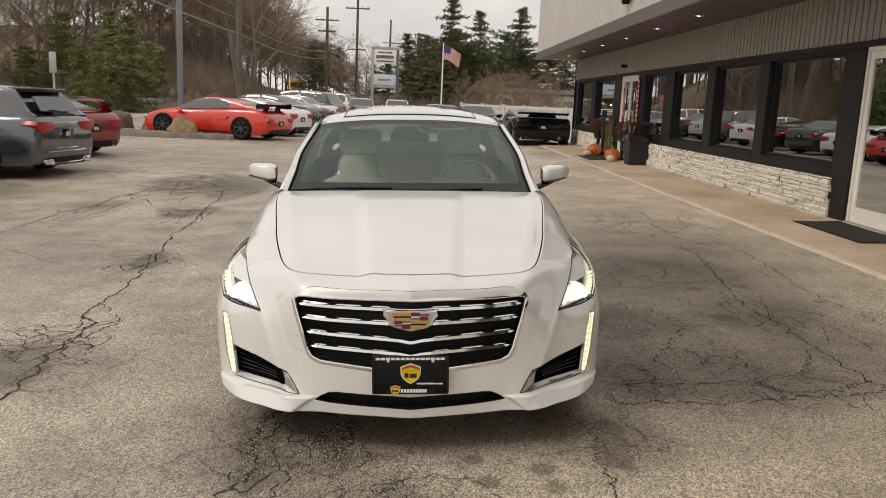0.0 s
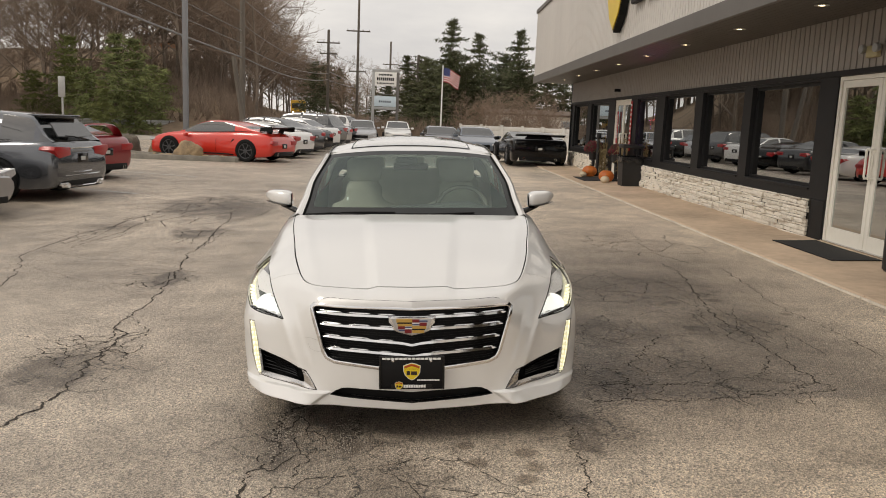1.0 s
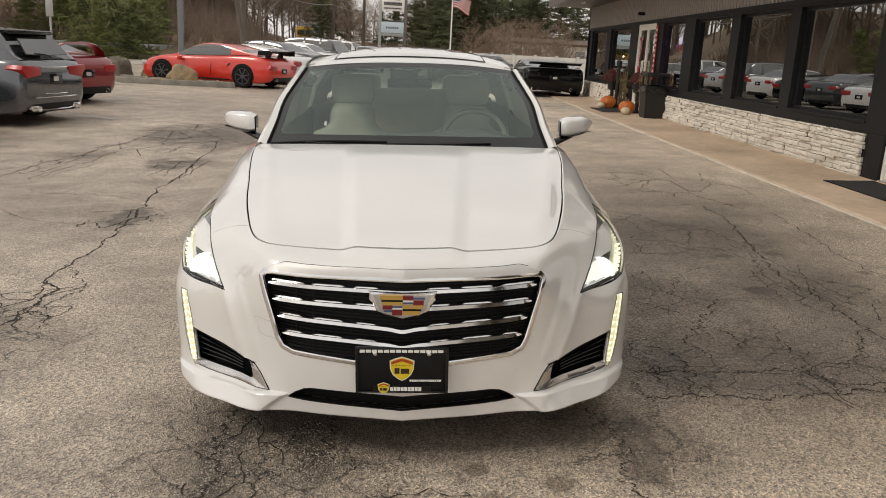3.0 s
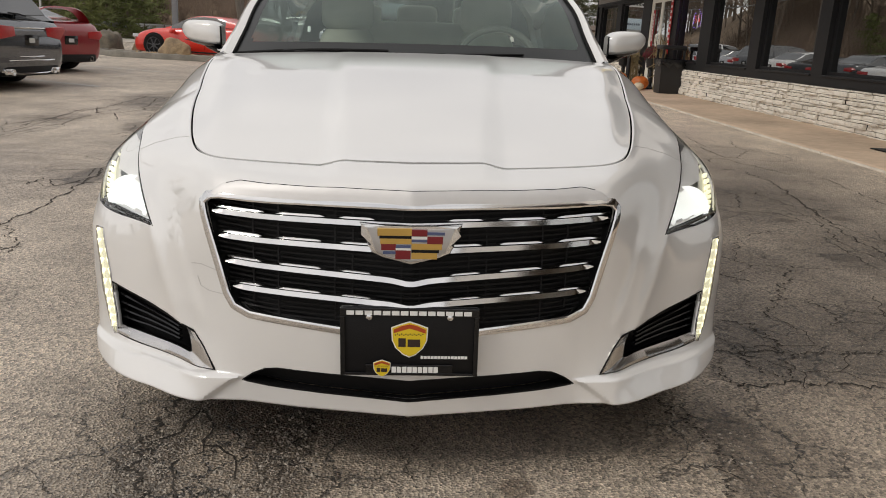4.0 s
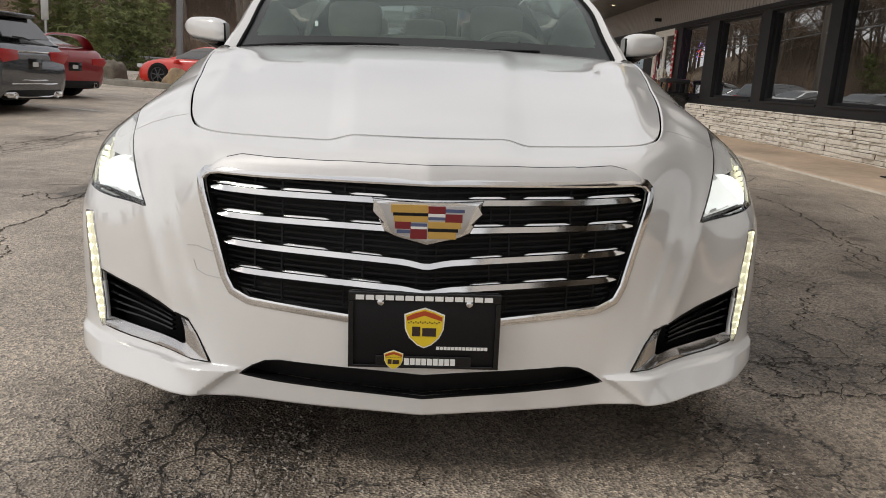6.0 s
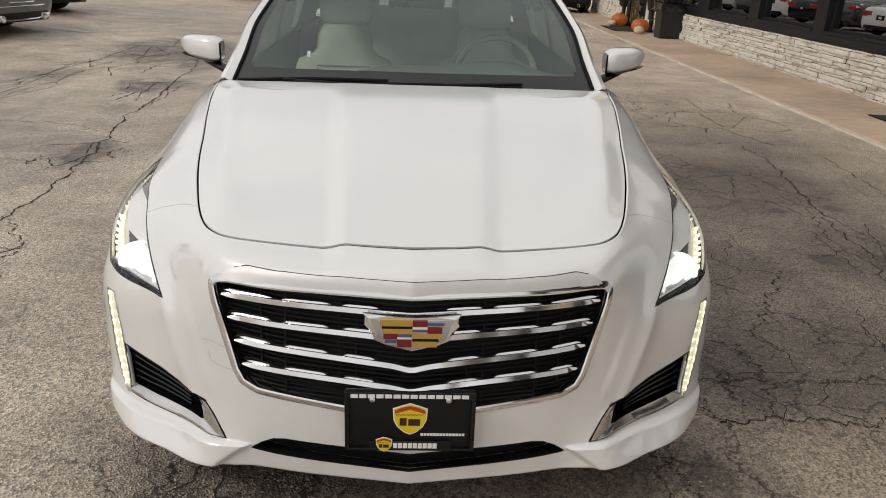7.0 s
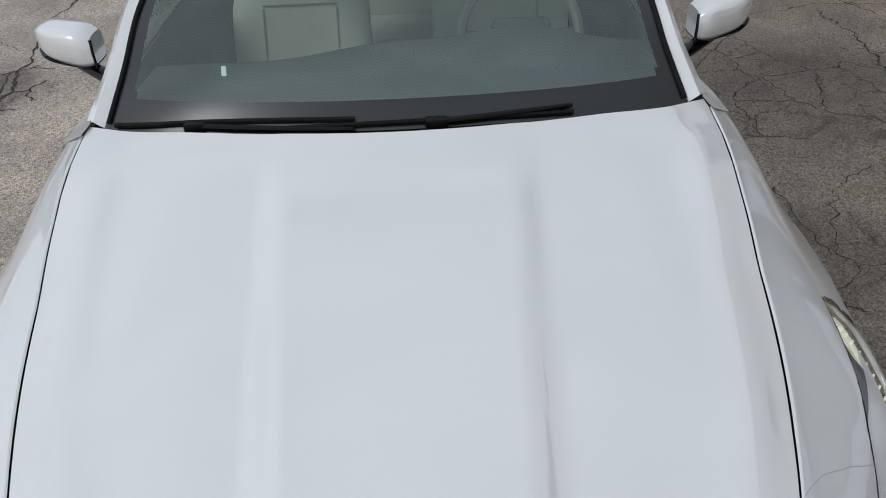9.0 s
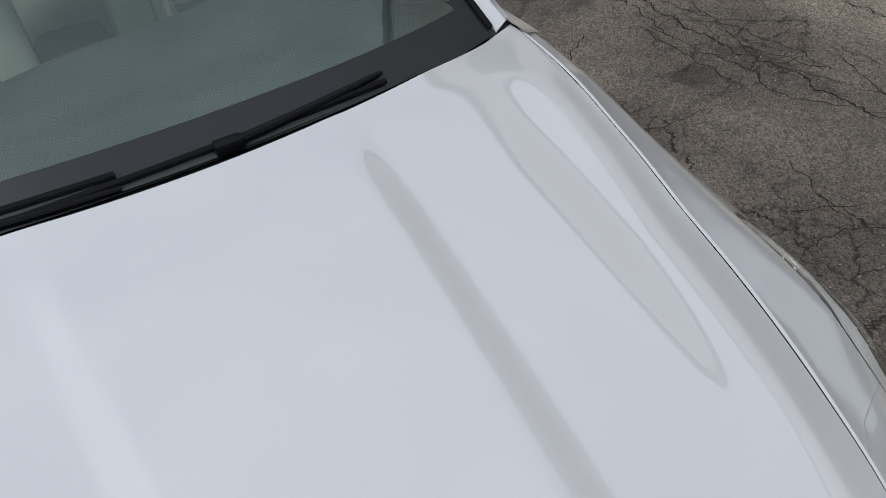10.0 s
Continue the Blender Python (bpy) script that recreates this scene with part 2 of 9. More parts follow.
    for cx, cy, rx, ry, turn in ((-2.22, 1.0, 0.27, 0.55, -12), (-3.6, 10.2, 0.9, 1.5, 0), (-3.0, 7.2, 0.40, 0.5, 0), (-2.85, 9.5, 0.45, 1.3, 8), (-0.64, 0.12, 0.10, 0.50, 0), (-0.31, 0.14, 0.085, 0.34, 8), (-0.5, 0.36, 0.24, 0.12, 0), (-2.42, 4.0, 0.16, 0.42, 8), (2.40, 2.0, 0.10, 0.35, 0), (0.87, 0.10, 0.07, 0.32, -6)):
        sub, mp = n.new("ShaderNodeVectorMath"), n.new("ShaderNodeMapping")
        sub.operation = "SUBTRACT"
        sub.inputs[1].default_value = (cx + 0.18, cy + 0.18, 0.0)
        l.new(warp.outputs["Color"], sub.inputs[0])
        mp.inputs["Rotation"].default_value = (0, 0, radians(turn))
        mp.inputs["Scale"].default_value = (1 / rx, 1 / ry, 0.0)
        l.new(sub.outputs["Vector"], mp.inputs["Vector"])
        ln = n.new("ShaderNodeVectorMath")
        ln.operation = "LENGTH"
        l.new(mp.outputs["Vector"], ln.inputs[0])
        half_len = n.new("ShaderNodeMath")
        half_len.operation, half_len.inputs[1].default_value = "MULTIPLY", 0.5
        l.new(ln.outputs["Value"], half_len.inputs[0])
        here = ramp(half_len.outputs[0], 0.40, (1, 1, 1), 0.56, (0, 0, 0))
        bare_bed = here if bare_bed is None else mix("LIGHTEN", 1.0, bare_bed, here)
    bare_bed = mix("MULTIPLY", 1.0, bare_bed, ramp(noise_of(3.5, 5, 0.7).outputs["Fac"], 0.36, (0.25, 0.25, 0.25), 0.56, (1, 1, 1)))
    bed = n.new("ShaderNodeRGB")
    bed.outputs[0].default_value = (0.46, 0.44, 0.42, 1)
    col = mix("MIX", bare_bed, col, mix("MULTIPLY", 1.0, col, bed.outputs[0]))
    crack = mix("ADD", 1.0, mix("MULTIPLY", 1.0, lines[0], mask1), mix("MULTIPLY", 1.0, lines[1], mask2))
    dark = n.new("ShaderNodeRGB")
    dark.outputs[0].default_value = (0.040, 0.034, 0.029, 1)
    col = mix("MIX", crack, col, dark.outputs[0])
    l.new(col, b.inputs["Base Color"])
    rough = n.new("ShaderNodeMapRange")
    rough.inputs["To Min"].default_value, rough.inputs["To Max"].default_value = 0.36, 0.66
    l.new(noise_of(1.1, 4).outputs["Fac"], rough.inputs["Value"])
    b.inputs["Specular IOR Level"].default_value = 0.9
    l.new(rough.outputs["Result"], b.inputs["Roughness"])
    bp = n.new("ShaderNodeBump")
    bp.inputs["Strength"].default_value, bp.inputs["Distance"].default_value = 0.9, 0.007
    l.new(vo.outputs["Distance"], bp.inputs["Height"])
    bq = n.new("ShaderNodeBump")
    bq.invert = True
    bq.inputs["Strength"].default_value, bq.inputs["Distance"].default_value = 0.8, 0.02
    l.new(crack, bq.inputs["Height"])
    l.new(bp.outputs["Normal"], bq.inputs["Normal"])
    l.new(bq.outputs["Normal"], b.inputs["Normal"])
    return m


ASPHALT = asphalt_material()
CONCRETE = material("concrete", (0.66, 0.50, 0.36), 0.85, grain=0.38, scale=0.9, bump=0.25, bump_scale=120)
KERB = material("kerb_concrete", (0.30, 0.28, 0.24), 0.9, grain=0.4, scale=3, bump=0.3, bump_scale=70)
PEARL = material("pearl_white_paint", (0.735, 0.728, 0.712), 0.30, coat=1.0, grain=0.015, scale=400)
PEARL.node_tree.nodes["Principled BSDF"].inputs["Coat IOR"].default_value = 2.3
SEAM = material("dark_seam", (0.004, 0.004, 0.004), 0.9, spec=0.0)
CHROME = material("chrome", (0.78, 0.78, 0.78), 0.09, metal=1.0)
HEADER = material("brushed_header", (0.70, 0.69, 0.68), 0.55, metal=0.55, grain=0.04, scale=40)
SATIN = material("satin_chrome", (0.62, 0.61, 0.60), 0.22, metal=1.0, grain=0.05, scale=40)
BLACK = material("black_plastic", (0.006, 0.006, 0.0065), 0.5, bump=0.1, bump_scale=300, spec=0.2)
GLOSS = material("gloss_black", (0.005, 0.005, 0.0055), 0.12, spec=0.4)
RUBBER = material("rubber", (0.013, 0.013, 0.013), 0.85, spec=0.2, grain=0.3, scale=30, bump=0.2)
RIM = material("rim_silver", (0.42, 0.42, 0.43), 0.3, metal=0.9)
DARKRIM = material("rim_dark", (0.10, 0.10, 0.105), 0.3, metal=0.6)
LEATHER = material("cream_leather", (0.56, 0.55, 0.46), 0.55, grain=0.12, scale=9, bump=0.12, bump_scale=150)
DASH = material("dash_soft_black", (0.085, 0.09, 0.088), 0.75, grain=0.15, scale=14)
FABRIC = material("grey_headliner", (0.34, 0.33, 0.30), 0.9, grain=0.1, scale=60)
SCREEN = glass("windscreen_glass", (0.86, 0.98, 0.92), clear=0.93, ior=2.05, sheen=(0.82, 0.94, 0.89))
SIDEGLASS = glass("tinted_glass", (0.8, 0.9, 0.86), clear=0.32)
LENS = glass("lamp_lens", (1, 1, 1), clear=0.95)
# ---- helpers for meshes ----
def part(name, bm, mat, parent=None, label="", smooth=True):
    """Links a bmesh as one mesh object, under a thing or a part."""
    me = bpy.data.meshes.new(name)
    bmesh.ops.recalc_face_normals(bm, faces=bm.faces)
    bm.to_mesh(me)
    bm.free()
    return part_mesh(name, me, mat, parent, label, smooth)


def part_mesh(name, me, mat, parent=None, label="", smooth=True):
    for m in (mat if isinstance(mat, (list, tuple)) else [mat]):
        if m and m.name not in me.materials:
            me.materials.append(m)
    if smooth:
        me.shade_smooth()
        me.set_sharp_from_angle(angle=radians(38))
    ob = new(name, me)
    if parent:
        ob.parent = parent
    if label:
        ob["label"] = label
    return ob


def thing(name, label, category, m=None, group="", kind=""):
    """An empty at the base of a thing, which carries its parts."""
    ob = new(name)
    ob.empty_display_size = 0.2
    if m is not None:
        ob.matrix_world = m
    return tagged(ob, label, category, group, kind)


def raw(verts, faces):
    me = bpy.data.meshes.new("mesh")
    me.from_pydata([tuple(v) for v in verts], [], [tuple(f) for f in faces])
    bm = bmesh.new()
    bm.from_mesh(me)
    bpy.data.meshes.remove(me)
    return bm


def box(x0, x1, y0, y1, z0, z1, bevel=0.0, bm=None, m=None):
    bm = bm or bmesh.new()
    vs = [bm.verts.new((x, y, z)) for x in (x0, x1) for y in (y0, y1) for z in (z0, z1)]
    fs = [bm.faces.new([vs[i] for i in f]) for f in ((0, 1, 3, 2), (4, 6, 7, 5), (0, 4, 5, 1), (2, 3, 7, 6), (0, 2, 6, 4), (1, 5, 7, 3))]
    if m is not None:
        for v in vs:
            v.co = m @ v.co
    if bevel > 0:
        edges = {e for f in fs for e in f.edges}
        bmesh.ops.bevel(bm, geom=list(edges), offset=bevel, segments=2, affect="EDGES", profile=0.5)
    return bm


def prism(outline, depth, bm=None, axis="y", at=0.0, bevel=0.0):
    """A flat outline of (a, b) pushed along an axis from at to at + depth."""
    bm = bm or bmesh.new()

    def place(a, b, c):
        return {"y": (a, c, b), "x": (c, a, b), "z": (a, b, c)}[axis]
    lo = [bm.verts.new(place(a, b, at)) for a, b in outline]
    hi = [bm.verts.new(place(a, b, at + depth)) for a, b in outline]
    k = len(outline)
    f1 = bm.faces.new(lo)
    f2 = bm.faces.new(hi[::-1])
    for i in range(k):
        bm.faces.new((lo[i], hi[i], hi[(i + 1) % k], lo[(i + 1) % k]))
    if bevel > 0:
        bmesh.ops.bevel(bm, geom=list(set(f1.edges) | set(f2.edges)), offset=bevel, segments=2, affect="EDGES", profile=0.5)
    return bm


def turned(profile, segs=20, bm=None, m=None, caps=True):
    """A body turned about z from (radius, height) pairs."""
    bm = bm or bmesh.new()
    m = m or Matrix.Identity(4)
    rings = []
    for r, z in profile:
        rings.append([bm.verts.new(m @ Vector((r * math.cos(2 * math.pi * i / segs), r * math.sin(2 * math.pi * i / segs), z))) for i in range(segs)])
    for a, b in zip(rings[:-1], rings[1:]):
        for i in range(segs):
            bm.faces.new((a[i], a[(i + 1) % segs], b[(i + 1) % segs], b[i]))
    if caps:
        bm.faces.new(rings[0][::-1])
        bm.faces.new(rings[-1])
    return bm


def tube(points, radius, segs=8, bm=None, flat=None):
    """A round bar along points; radius a number or one for each point; flat squashes it in height."""
    bm = bm or bmesh.new()
    pts = [Vector(p) for p in points]
    rad = radius if isinstance(radius, (list, tuple)) else [radius] * len(pts)
    rings, side = [], None
    for i, p in enumerate(pts):
        d = (pts[min(i + 1, len(pts) - 1)] - pts[max(i - 1, 0)]).normalized()
        if side is None:
            side = d.orthogonal().normalized()
            if flat:
                side = d.cross(Vector((0, 0, 1))).normalized()
        side = (side - d * side.dot(d)).normalized()
        up = d.cross(side)
        rings.append([bm.verts.new(p + rad[i] * (math.cos(2 * math.pi * k / segs) * side + (flat or 1) * math.sin(2 * math.pi * k / segs) * up)) for k in range(segs)])
    for a, b in zip(rings[:-1], rings[1:]):
        for k in range(segs):
            bm.faces.new((a[k], a[(k + 1) % segs], b[(k + 1) % segs], b[k]))
    bm.faces.new(rings[0][::-1])
    bm.faces.new(rings[-1])
    return bm


def loft(rows, bm=None, closed=False, caps=False):
    """A skin over rows of points, all of one length."""
    bm = bm or bmesh.new()
    vs = [[bm.verts.new(p) for p in row] for row in rows]
    k = len(vs[0])
    for a, b in zip(vs[:-1], vs[1:]):
        for i in range(k if closed else k - 1):
            try:
                bm.faces.new((a[i], a[(i + 1) % k], b[(i + 1) % k], b[i]))
            except ValueError:
                pass
    if caps:
        bm.faces.new(vs[0][::-1])
        bm.faces.new(vs[-1])
    return bm


def smooth_keys(keys, t):
    """Values between keyed rows (t, a, b, ...), with slopes that never overshoot."""
    ks = np.array(keys, float)
    x, y = ks[:, 0], ks[:, 1:]
    h = np.diff(x)[:, None]
    d = np.diff(y, axis=0) / h
    m = np.zeros_like(y)
    m[0], m[-1] = d[0], d[-1]
    for i in range(1, len(x) - 1):
        ok = d[i - 1] * d[i] > 0
        w1, w2 = 2 * h[i] + h[i - 1], h[i] + 2 * h[i - 1]
        with np.errstate(divide="ignore", invalid="ignore"):
            v = (w1 + w2) / (w1 / d[i - 1] + w2 / d[i])
        m[i] = np.where(ok, v, 0)
    t = np.atleast_1d(np.asarray(t, float))
    j = np.clip(np.searchsorted(x, t, side="right") - 1, 0, len(x) - 2)
    s = ((t - x[j]) / h[j, 0])[:, None]
    hh = h[j]
    return (y[j] * (1 + 2 * s) * (1 - s) ** 2 + hh * m[j] * s * (1 - s) ** 2 + y[j + 1] * s * s * (3 - 2 * s) + hh * m[j + 1] * s * s * (s - 1))


def step(a, b, x):
    s = np.clip((np.asarray(x, float) - a) / (b - a), 0, 1)
    return s * s * (3 - 2 * s)


def lettering(name, text, size, mat, parent, m, depth=0.0015, bold=0.0, label=""):
    """Raised letters in the built-in font, as a mesh."""
    cu = bpy.data.curves.new(name, "FONT")
    cu.body, cu.size, cu.extrude, cu.offset = text, size, depth, bold
    cu.align_x, cu.align_y = "CENTER", "CENTER"
    ob = bpy.data.objects.new(name, cu)
    scene.collection.objects.link(ob)
    me = bpy.data.meshes.new_from_object(ob.evaluated_get(bpy.context.evaluated_depsgraph_get()))
    bpy.data.objects.remove(ob)
    bpy.data.curves.remove(cu)
    me.materials.clear()
    out = part_mesh(name, me, mat, parent, label, smooth=False)
    out.matrix_local = m
    return out


def ground_z(x, y):
    """The lot drains away from the building; it levels out towards the road."""
    if x >= 0:
        return 0.0331 * min(5.3, x)
    k = 1 - float(step(5, 15, y))
    return 0.0331 * max(-6.0, x) * k + 0.004 * min(max(-9.0 - x, 0.0), 20.0)
# ---- the lot and the building ----
def build_ground():
    xs = np.unique(np.concatenate([np.linspace(-8, 5.3, 28), np.linspace(-60, -8, 18), np.array([-500, -300, -180, -110, 5.35, 40, 110, 200, 320, 500])]))
    ys = np.unique(np.concatenate([np.linspace(-10, 30, 41), np.array([-500, -250, -120, -60, -30, 45, 60, 80, 110, 160, 240, 340, 500])]))
    verts = [(x, y, ground_z(x, y)) for x in xs for y in ys]
    k = len(ys)
    faces = [(i * k + j, (i + 1) * k + j, (i + 1) * k + j + 1, i * k + j + 1) for i in range(len(xs) - 1) for j in range(k - 1)]
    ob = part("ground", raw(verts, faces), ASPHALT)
    return tagged(ob, "worn grey-brown cracked asphalt parking lot", "ground", kind="structure")


ground = build_ground()

WALL_X, Z_FLOOR, Z_SILL, Z_HEAD, Z_SOFFIT = 5.28, 0.20, 0.86, 2.28, 3.05
Y0, Y1 = -9.0, 25.2
SIDING = material("grey_steel_siding", (0.33, 0.30, 0.27), 0.5, metal=0.1, grain=0.12, scale=1.2, stretch=(1, 1, 0.15))
UPPER = material("light_grey_steel_siding", (0.66, 0.63, 0.59), 0.45, metal=0.15, grain=0.10, scale=1.0, stretch=(1, 1, 0.15))
TRIM = material("charcoal_trim", (0.014, 0.014, 0.015), 0.5, grain=0.2, scale=6, bump=0.05, spec=0.25)
SOFFIT = material("dark_brown_soffit", (0.075, 0.062, 0.052), 0.5, grain=0.2, scale=2)
FASCIA = material("grey_fascia", (0.13, 0.12, 0.11), 0.5, grain=0.15, scale=1.5)
STONE = material("white_ledge_stone", (0.84, 0.79, 0.70), 0.85, grain=0.0, second=(0.56, 0.51, 0.43), scale=6, bump=0.6, bump_scale=28, per_object=0.35)
# backing behind the ledge stones, darkened to stand in for shadow in the gaps
DARKSTONE = material("dark_stone_gap", (0.05, 0.044, 0.037), 0.9, grain=0.3, scale=12)
ALU = material("pale_aluminium_door", (0.84, 0.81, 0.73), 0.45, grain=0.06, scale=8)
PANE = glass("window_glass", (0.55, 0.60, 0.57), clear=0.45, ior=6.0)
ROOM = material("dim_room", (0.32, 0.32, 0.30), 0.9, grain=0.3, scale=2)

# bays: (near edge, far edge) along y
WINDOWS = [(7.08, 9.29), (9.62, 11.60), (12.00, 14.02), (14.66, 16.29), (19.38, 21.80), (22.35, 24.65)]
DOORS = [(4.72, 6.60), (16.91, 18.61)]


def build_walls():
    wall = thing("wall_front", "grey metal-sided shop front with dark framed windows", "wall", kind="structure")
    holes = sorted([(a, b, Z_SILL, Z_HEAD) for a, b in WINDOWS] + [(a, b, Z_FLOOR, 2.31) for a, b in DOORS] + [(-7.5, -1.8, Z_SILL, Z_HEAD), (-1.2, 4.2, Z_SILL, Z_HEAD)])
    bm = bmesh.new()
    edge = Y0
    for a, b, lo, hi in holes:
        box(WALL_X, WALL_X + 0.22, edge, a, 0.72, 2.37, bm=bm)
        if lo > 0.72:
            box(WALL_X, WALL_X + 0.22, a, b, 0.72, lo, bm=bm)
        box(WALL_X, WALL_X + 0.22, a, b, hi, 2.37, bm=bm)
        edge = b
    box(WALL_X, WALL_X + 0.22, edge, Y1, 0.72, 2.37, bm=bm)
    part("dark_panel", bm, TRIM, wall, smooth=False)
    # posts beside the doors go down to the floor
    for a, b in DOORS:
        for y in (a - 0.36, b):
            part("post", box(WALL_X - 0.012, WALL_X + 0.2, y + 0.004, y + 0.356, Z_FLOOR - 0.02, 0.716, 0.006), TRIM, wall, smooth=False)
    part("head_trim", box(WALL_X - 0.03, WALL_X + 0.0, Y0, Y1 + 0.02, 2.315, 2.385, 0.004), TRIM, wall, smooth=False)
    part("corner_post", box(WALL_X - 0.02, WALL_X + 0.2, Y1, Y1 + 0.07, 0.2, 3.04, 0.004), TRIM, wall, smooth=False)
    # ribbed siding above the windows
    rows = []
    y = Y0
    while y < Y1:
        for dy, dx in ((0.0, 0.0), (0.115, 0.0), (0.119, 0.026), (0.141, 0.026), (0.145, 0.0)):
            rows.append(((WALL_X - 0.01 + dx, y + dy, 2.386), (WALL_X - 0.01 + dx, y + dy, Z_SOFFIT)))
        y += 0.145
    part("siding", loft(rows), SIDING, wall, smooth=False)
    # the closed shell behind
    shell = bmesh.new()
    box(WALL_X, 16, Y1 - 0.2, Y1 - 0.004, 0.1, 3.05, bm=shell)
    box(WALL_X, 16, Y0, Y0 + 0.2, 0.1, 3.05, bm=shell)
    box(15.8, 16, Y0 + 0.2, Y1 - 0.2, 0.1, 3.05, bm=shell)
    box(WALL_X + 0.1, 15.8, Y0 + 0.2, Y1 - 0.2, 0.1, 0.2, bm=shell)
    box(9.5, 9.6, Y0 + 0.2, Y1 - 0.2, 0.2, 3.05, bm=shell)
    part("room_shell", shell, ROOM, wall, smooth=False)
    return wall


def build_canopy():
    c = thing("canopy", "light grey ribbed fascia over a dark soffit", "canopy", kind="structure")
    front = 3.92
    rows = []
    y = Y0
    while y < Y1 + 0.3:
        for dy, dx in ((0.0, 0.0), (0.105, 0.0), (0.11, 0.028), (0.128, 0.028), (0.133, 0.0)):
            rows.append(((front + dx, y + dy, 3.255), (front + dx, y + dy, 5.45)))
        y += 0.133
    part("ribbed_face", loft(rows), UPPER, c, smooth=False)
    part("fascia", box(front - 0.035, front + 0.03, Y0, Y1 + 0.33, 3.02, 3.26, 0.006), FASCIA, c, smooth=False)
    part("coping", box(front - 0.05, front + 0.3, Y0, Y1 + 0.38, 5.452, 5.58, 0.01), FASCIA, c, smooth=False)
    part("end_panel", box(front + 0.004, 16, Y1 + 0.30, Y1 + 0.33, 3.06, 5.45), UPPER, c, smooth=False)
    soff = bmesh.new()
    x = front + 0.035
    while x < WALL_X - 0.02:
        box(x, min(x + 0.094, WALL_X - 0.014), Y0, Y1 + 0.29, Z_SOFFIT + 0.0, Z_SOFFIT + 0.03, bm=soff)
        x += 0.1
    box(front + 0.035, 16, Y0, Y1 + 0.29, Z_SOFFIT + 0.034, Z_SOFFIT + 0.06, bm=soff)
    part("soffit", soff, SOFFIT, c, smooth=False)
    part("roof", box(front + 0.1, 16, Y0, Y1 + 0.29, 5.2, 5.44), FASCIA, c, smooth=False)
    return c


def build_downlights():
    body = material("downlight_trim", (0.5, 0.48, 0.45), 0.4)
    glow = material("downlight_bulb", (1, 0.9, 0.7), 0.5, emit=(1.0, 0.80, 0.50), power=3.5)
    first = None
    y = -6.4
    while y < Y1:
        m = Matrix.Translation((4.54, y, Z_SOFFIT - 0.004))
        if first is None:
            first = thing("downlight", "small lit round recessed downlight in the soffit", "lamp", m, group="downlights under the canopy")
            part("trim_ring", turned([(0.06, 0.0), (0.085, -0.002), (0.085, -0.008), (0.062, -0.01), (0.058, -0.006)], 20), body, first)
            part("bulb", turned([(0.038, -0.004), (0.034, -0.009), (0.015, -0.012)], 16), glow, first)
        else:
            copy_thing(first, m)
        y += 2.43


def window_unit(a, b, k, blind=False):
    w = thing("window_%d" % k, "large dark fixed shop window in a charcoal frame", "window", kind="structure")
    x0 = WALL_X + 0.10
    fr = bmesh.new()
    for y in (a, b - 0.045):
        box(x0 - 0.03, x0 + 0.04, y, y + 0.045, Z_SILL, Z_HEAD, bm=fr)
    for z in (Z_SILL, Z_HEAD - 0.045):
        box(x0 - 0.03, x0 + 0.04, a + 0.045, b - 0.045, z, z + 0.045, bm=fr)
    part("window_frame", fr, TRIM, w, smooth=False)
    part("pane", box(x0 + 0.0, x0 + 0.008, a + 0.045, b - 0.045, Z_SILL + 0.045, Z_HEAD - 0.045), PANE, w, smooth=False).visible_shadow = False
    part("window_sill", box(WALL_X - 0.02, WALL_X + 0.09, a + 0.003, b - 0.003, Z_SILL - 0.03, Z_SILL - 0.003, 0.004), TRIM, w, smooth=False)


def door_unit(a, b, k, paper=False):
    d = thing("door_%d" % k, "pale aluminium framed double glass door, closed", "door", kind="structure")
    x0 = WALL_X + 0.02
    top = 2.31
    fr = bmesh.new()
    for y in (a, b - 0.05):
        box(x0, x0 + 0.1, y, y + 0.05, Z_FLOOR, top, bm=fr)
    box(x0, x0 + 0.1, a + 0.05, b - 0.05, top - 0.05, top, bm=fr)
    part("door_frame", fr, ALU, d, smooth=False)
    mid = (a + b) / 2
    for n, (p, q) in enumerate(((a + 0.055, mid - 0.004), (mid + 0.004, b - 0.055))):
        leaf = bmesh.new()
        for y in (p, q - 0.075):
            box(x0 + 0.015, x0 + 0.06, y, y + 0.075, Z_FLOOR + 0.02, top - 0.055, 0.006, bm=leaf)
        box(x0 + 0.015, x0 + 0.06, p + 0.075, q - 0.075, top - 0.14, top - 0.055, bm=leaf)
        box(x0 + 0.015, x0 + 0.06, p + 0.075, q - 0.075, Z_FLOOR + 0.02, Z_FLOOR + 0.20, bm=leaf)
        lf = part("door_leaf", leaf, ALU, d, smooth=False)
        part("pane", box(x0 + 0.034, x0 + 0.042, p + 0.075, q - 0.075, Z_FLOOR + 0.2, top - 0.14), PANE, lf, smooth=False).visible_shadow = False
        hy = q - 0.04 if n == 0 else p + 0.04
        part("door_handle", tube([(x0 + 0.014, hy, 1.08), (x0 - 0.045, hy, 1.08), (x0 - 0.05, hy, 1.1), (x0 - 0.05, hy, 1.4), (x0 - 0.045, hy, 1.42), (x0 + 0.014, hy, 1.42)], 0.014), ALU, lf)
    part("threshold", box(x0 - 0.03, x0 + 0.1, a, b, Z_FLOOR - 0.01, Z_FLOOR + 0.018, 0.004), SATIN, d, smooth=False)


wall_front = build_walls()
canopy = build_canopy()
build_downlights()
for k, (a, b) in enumerate(WINDOWS + [(-7.5, -1.8), (-1.2, 4.2)]):
    window_unit(a, b, k + 1)
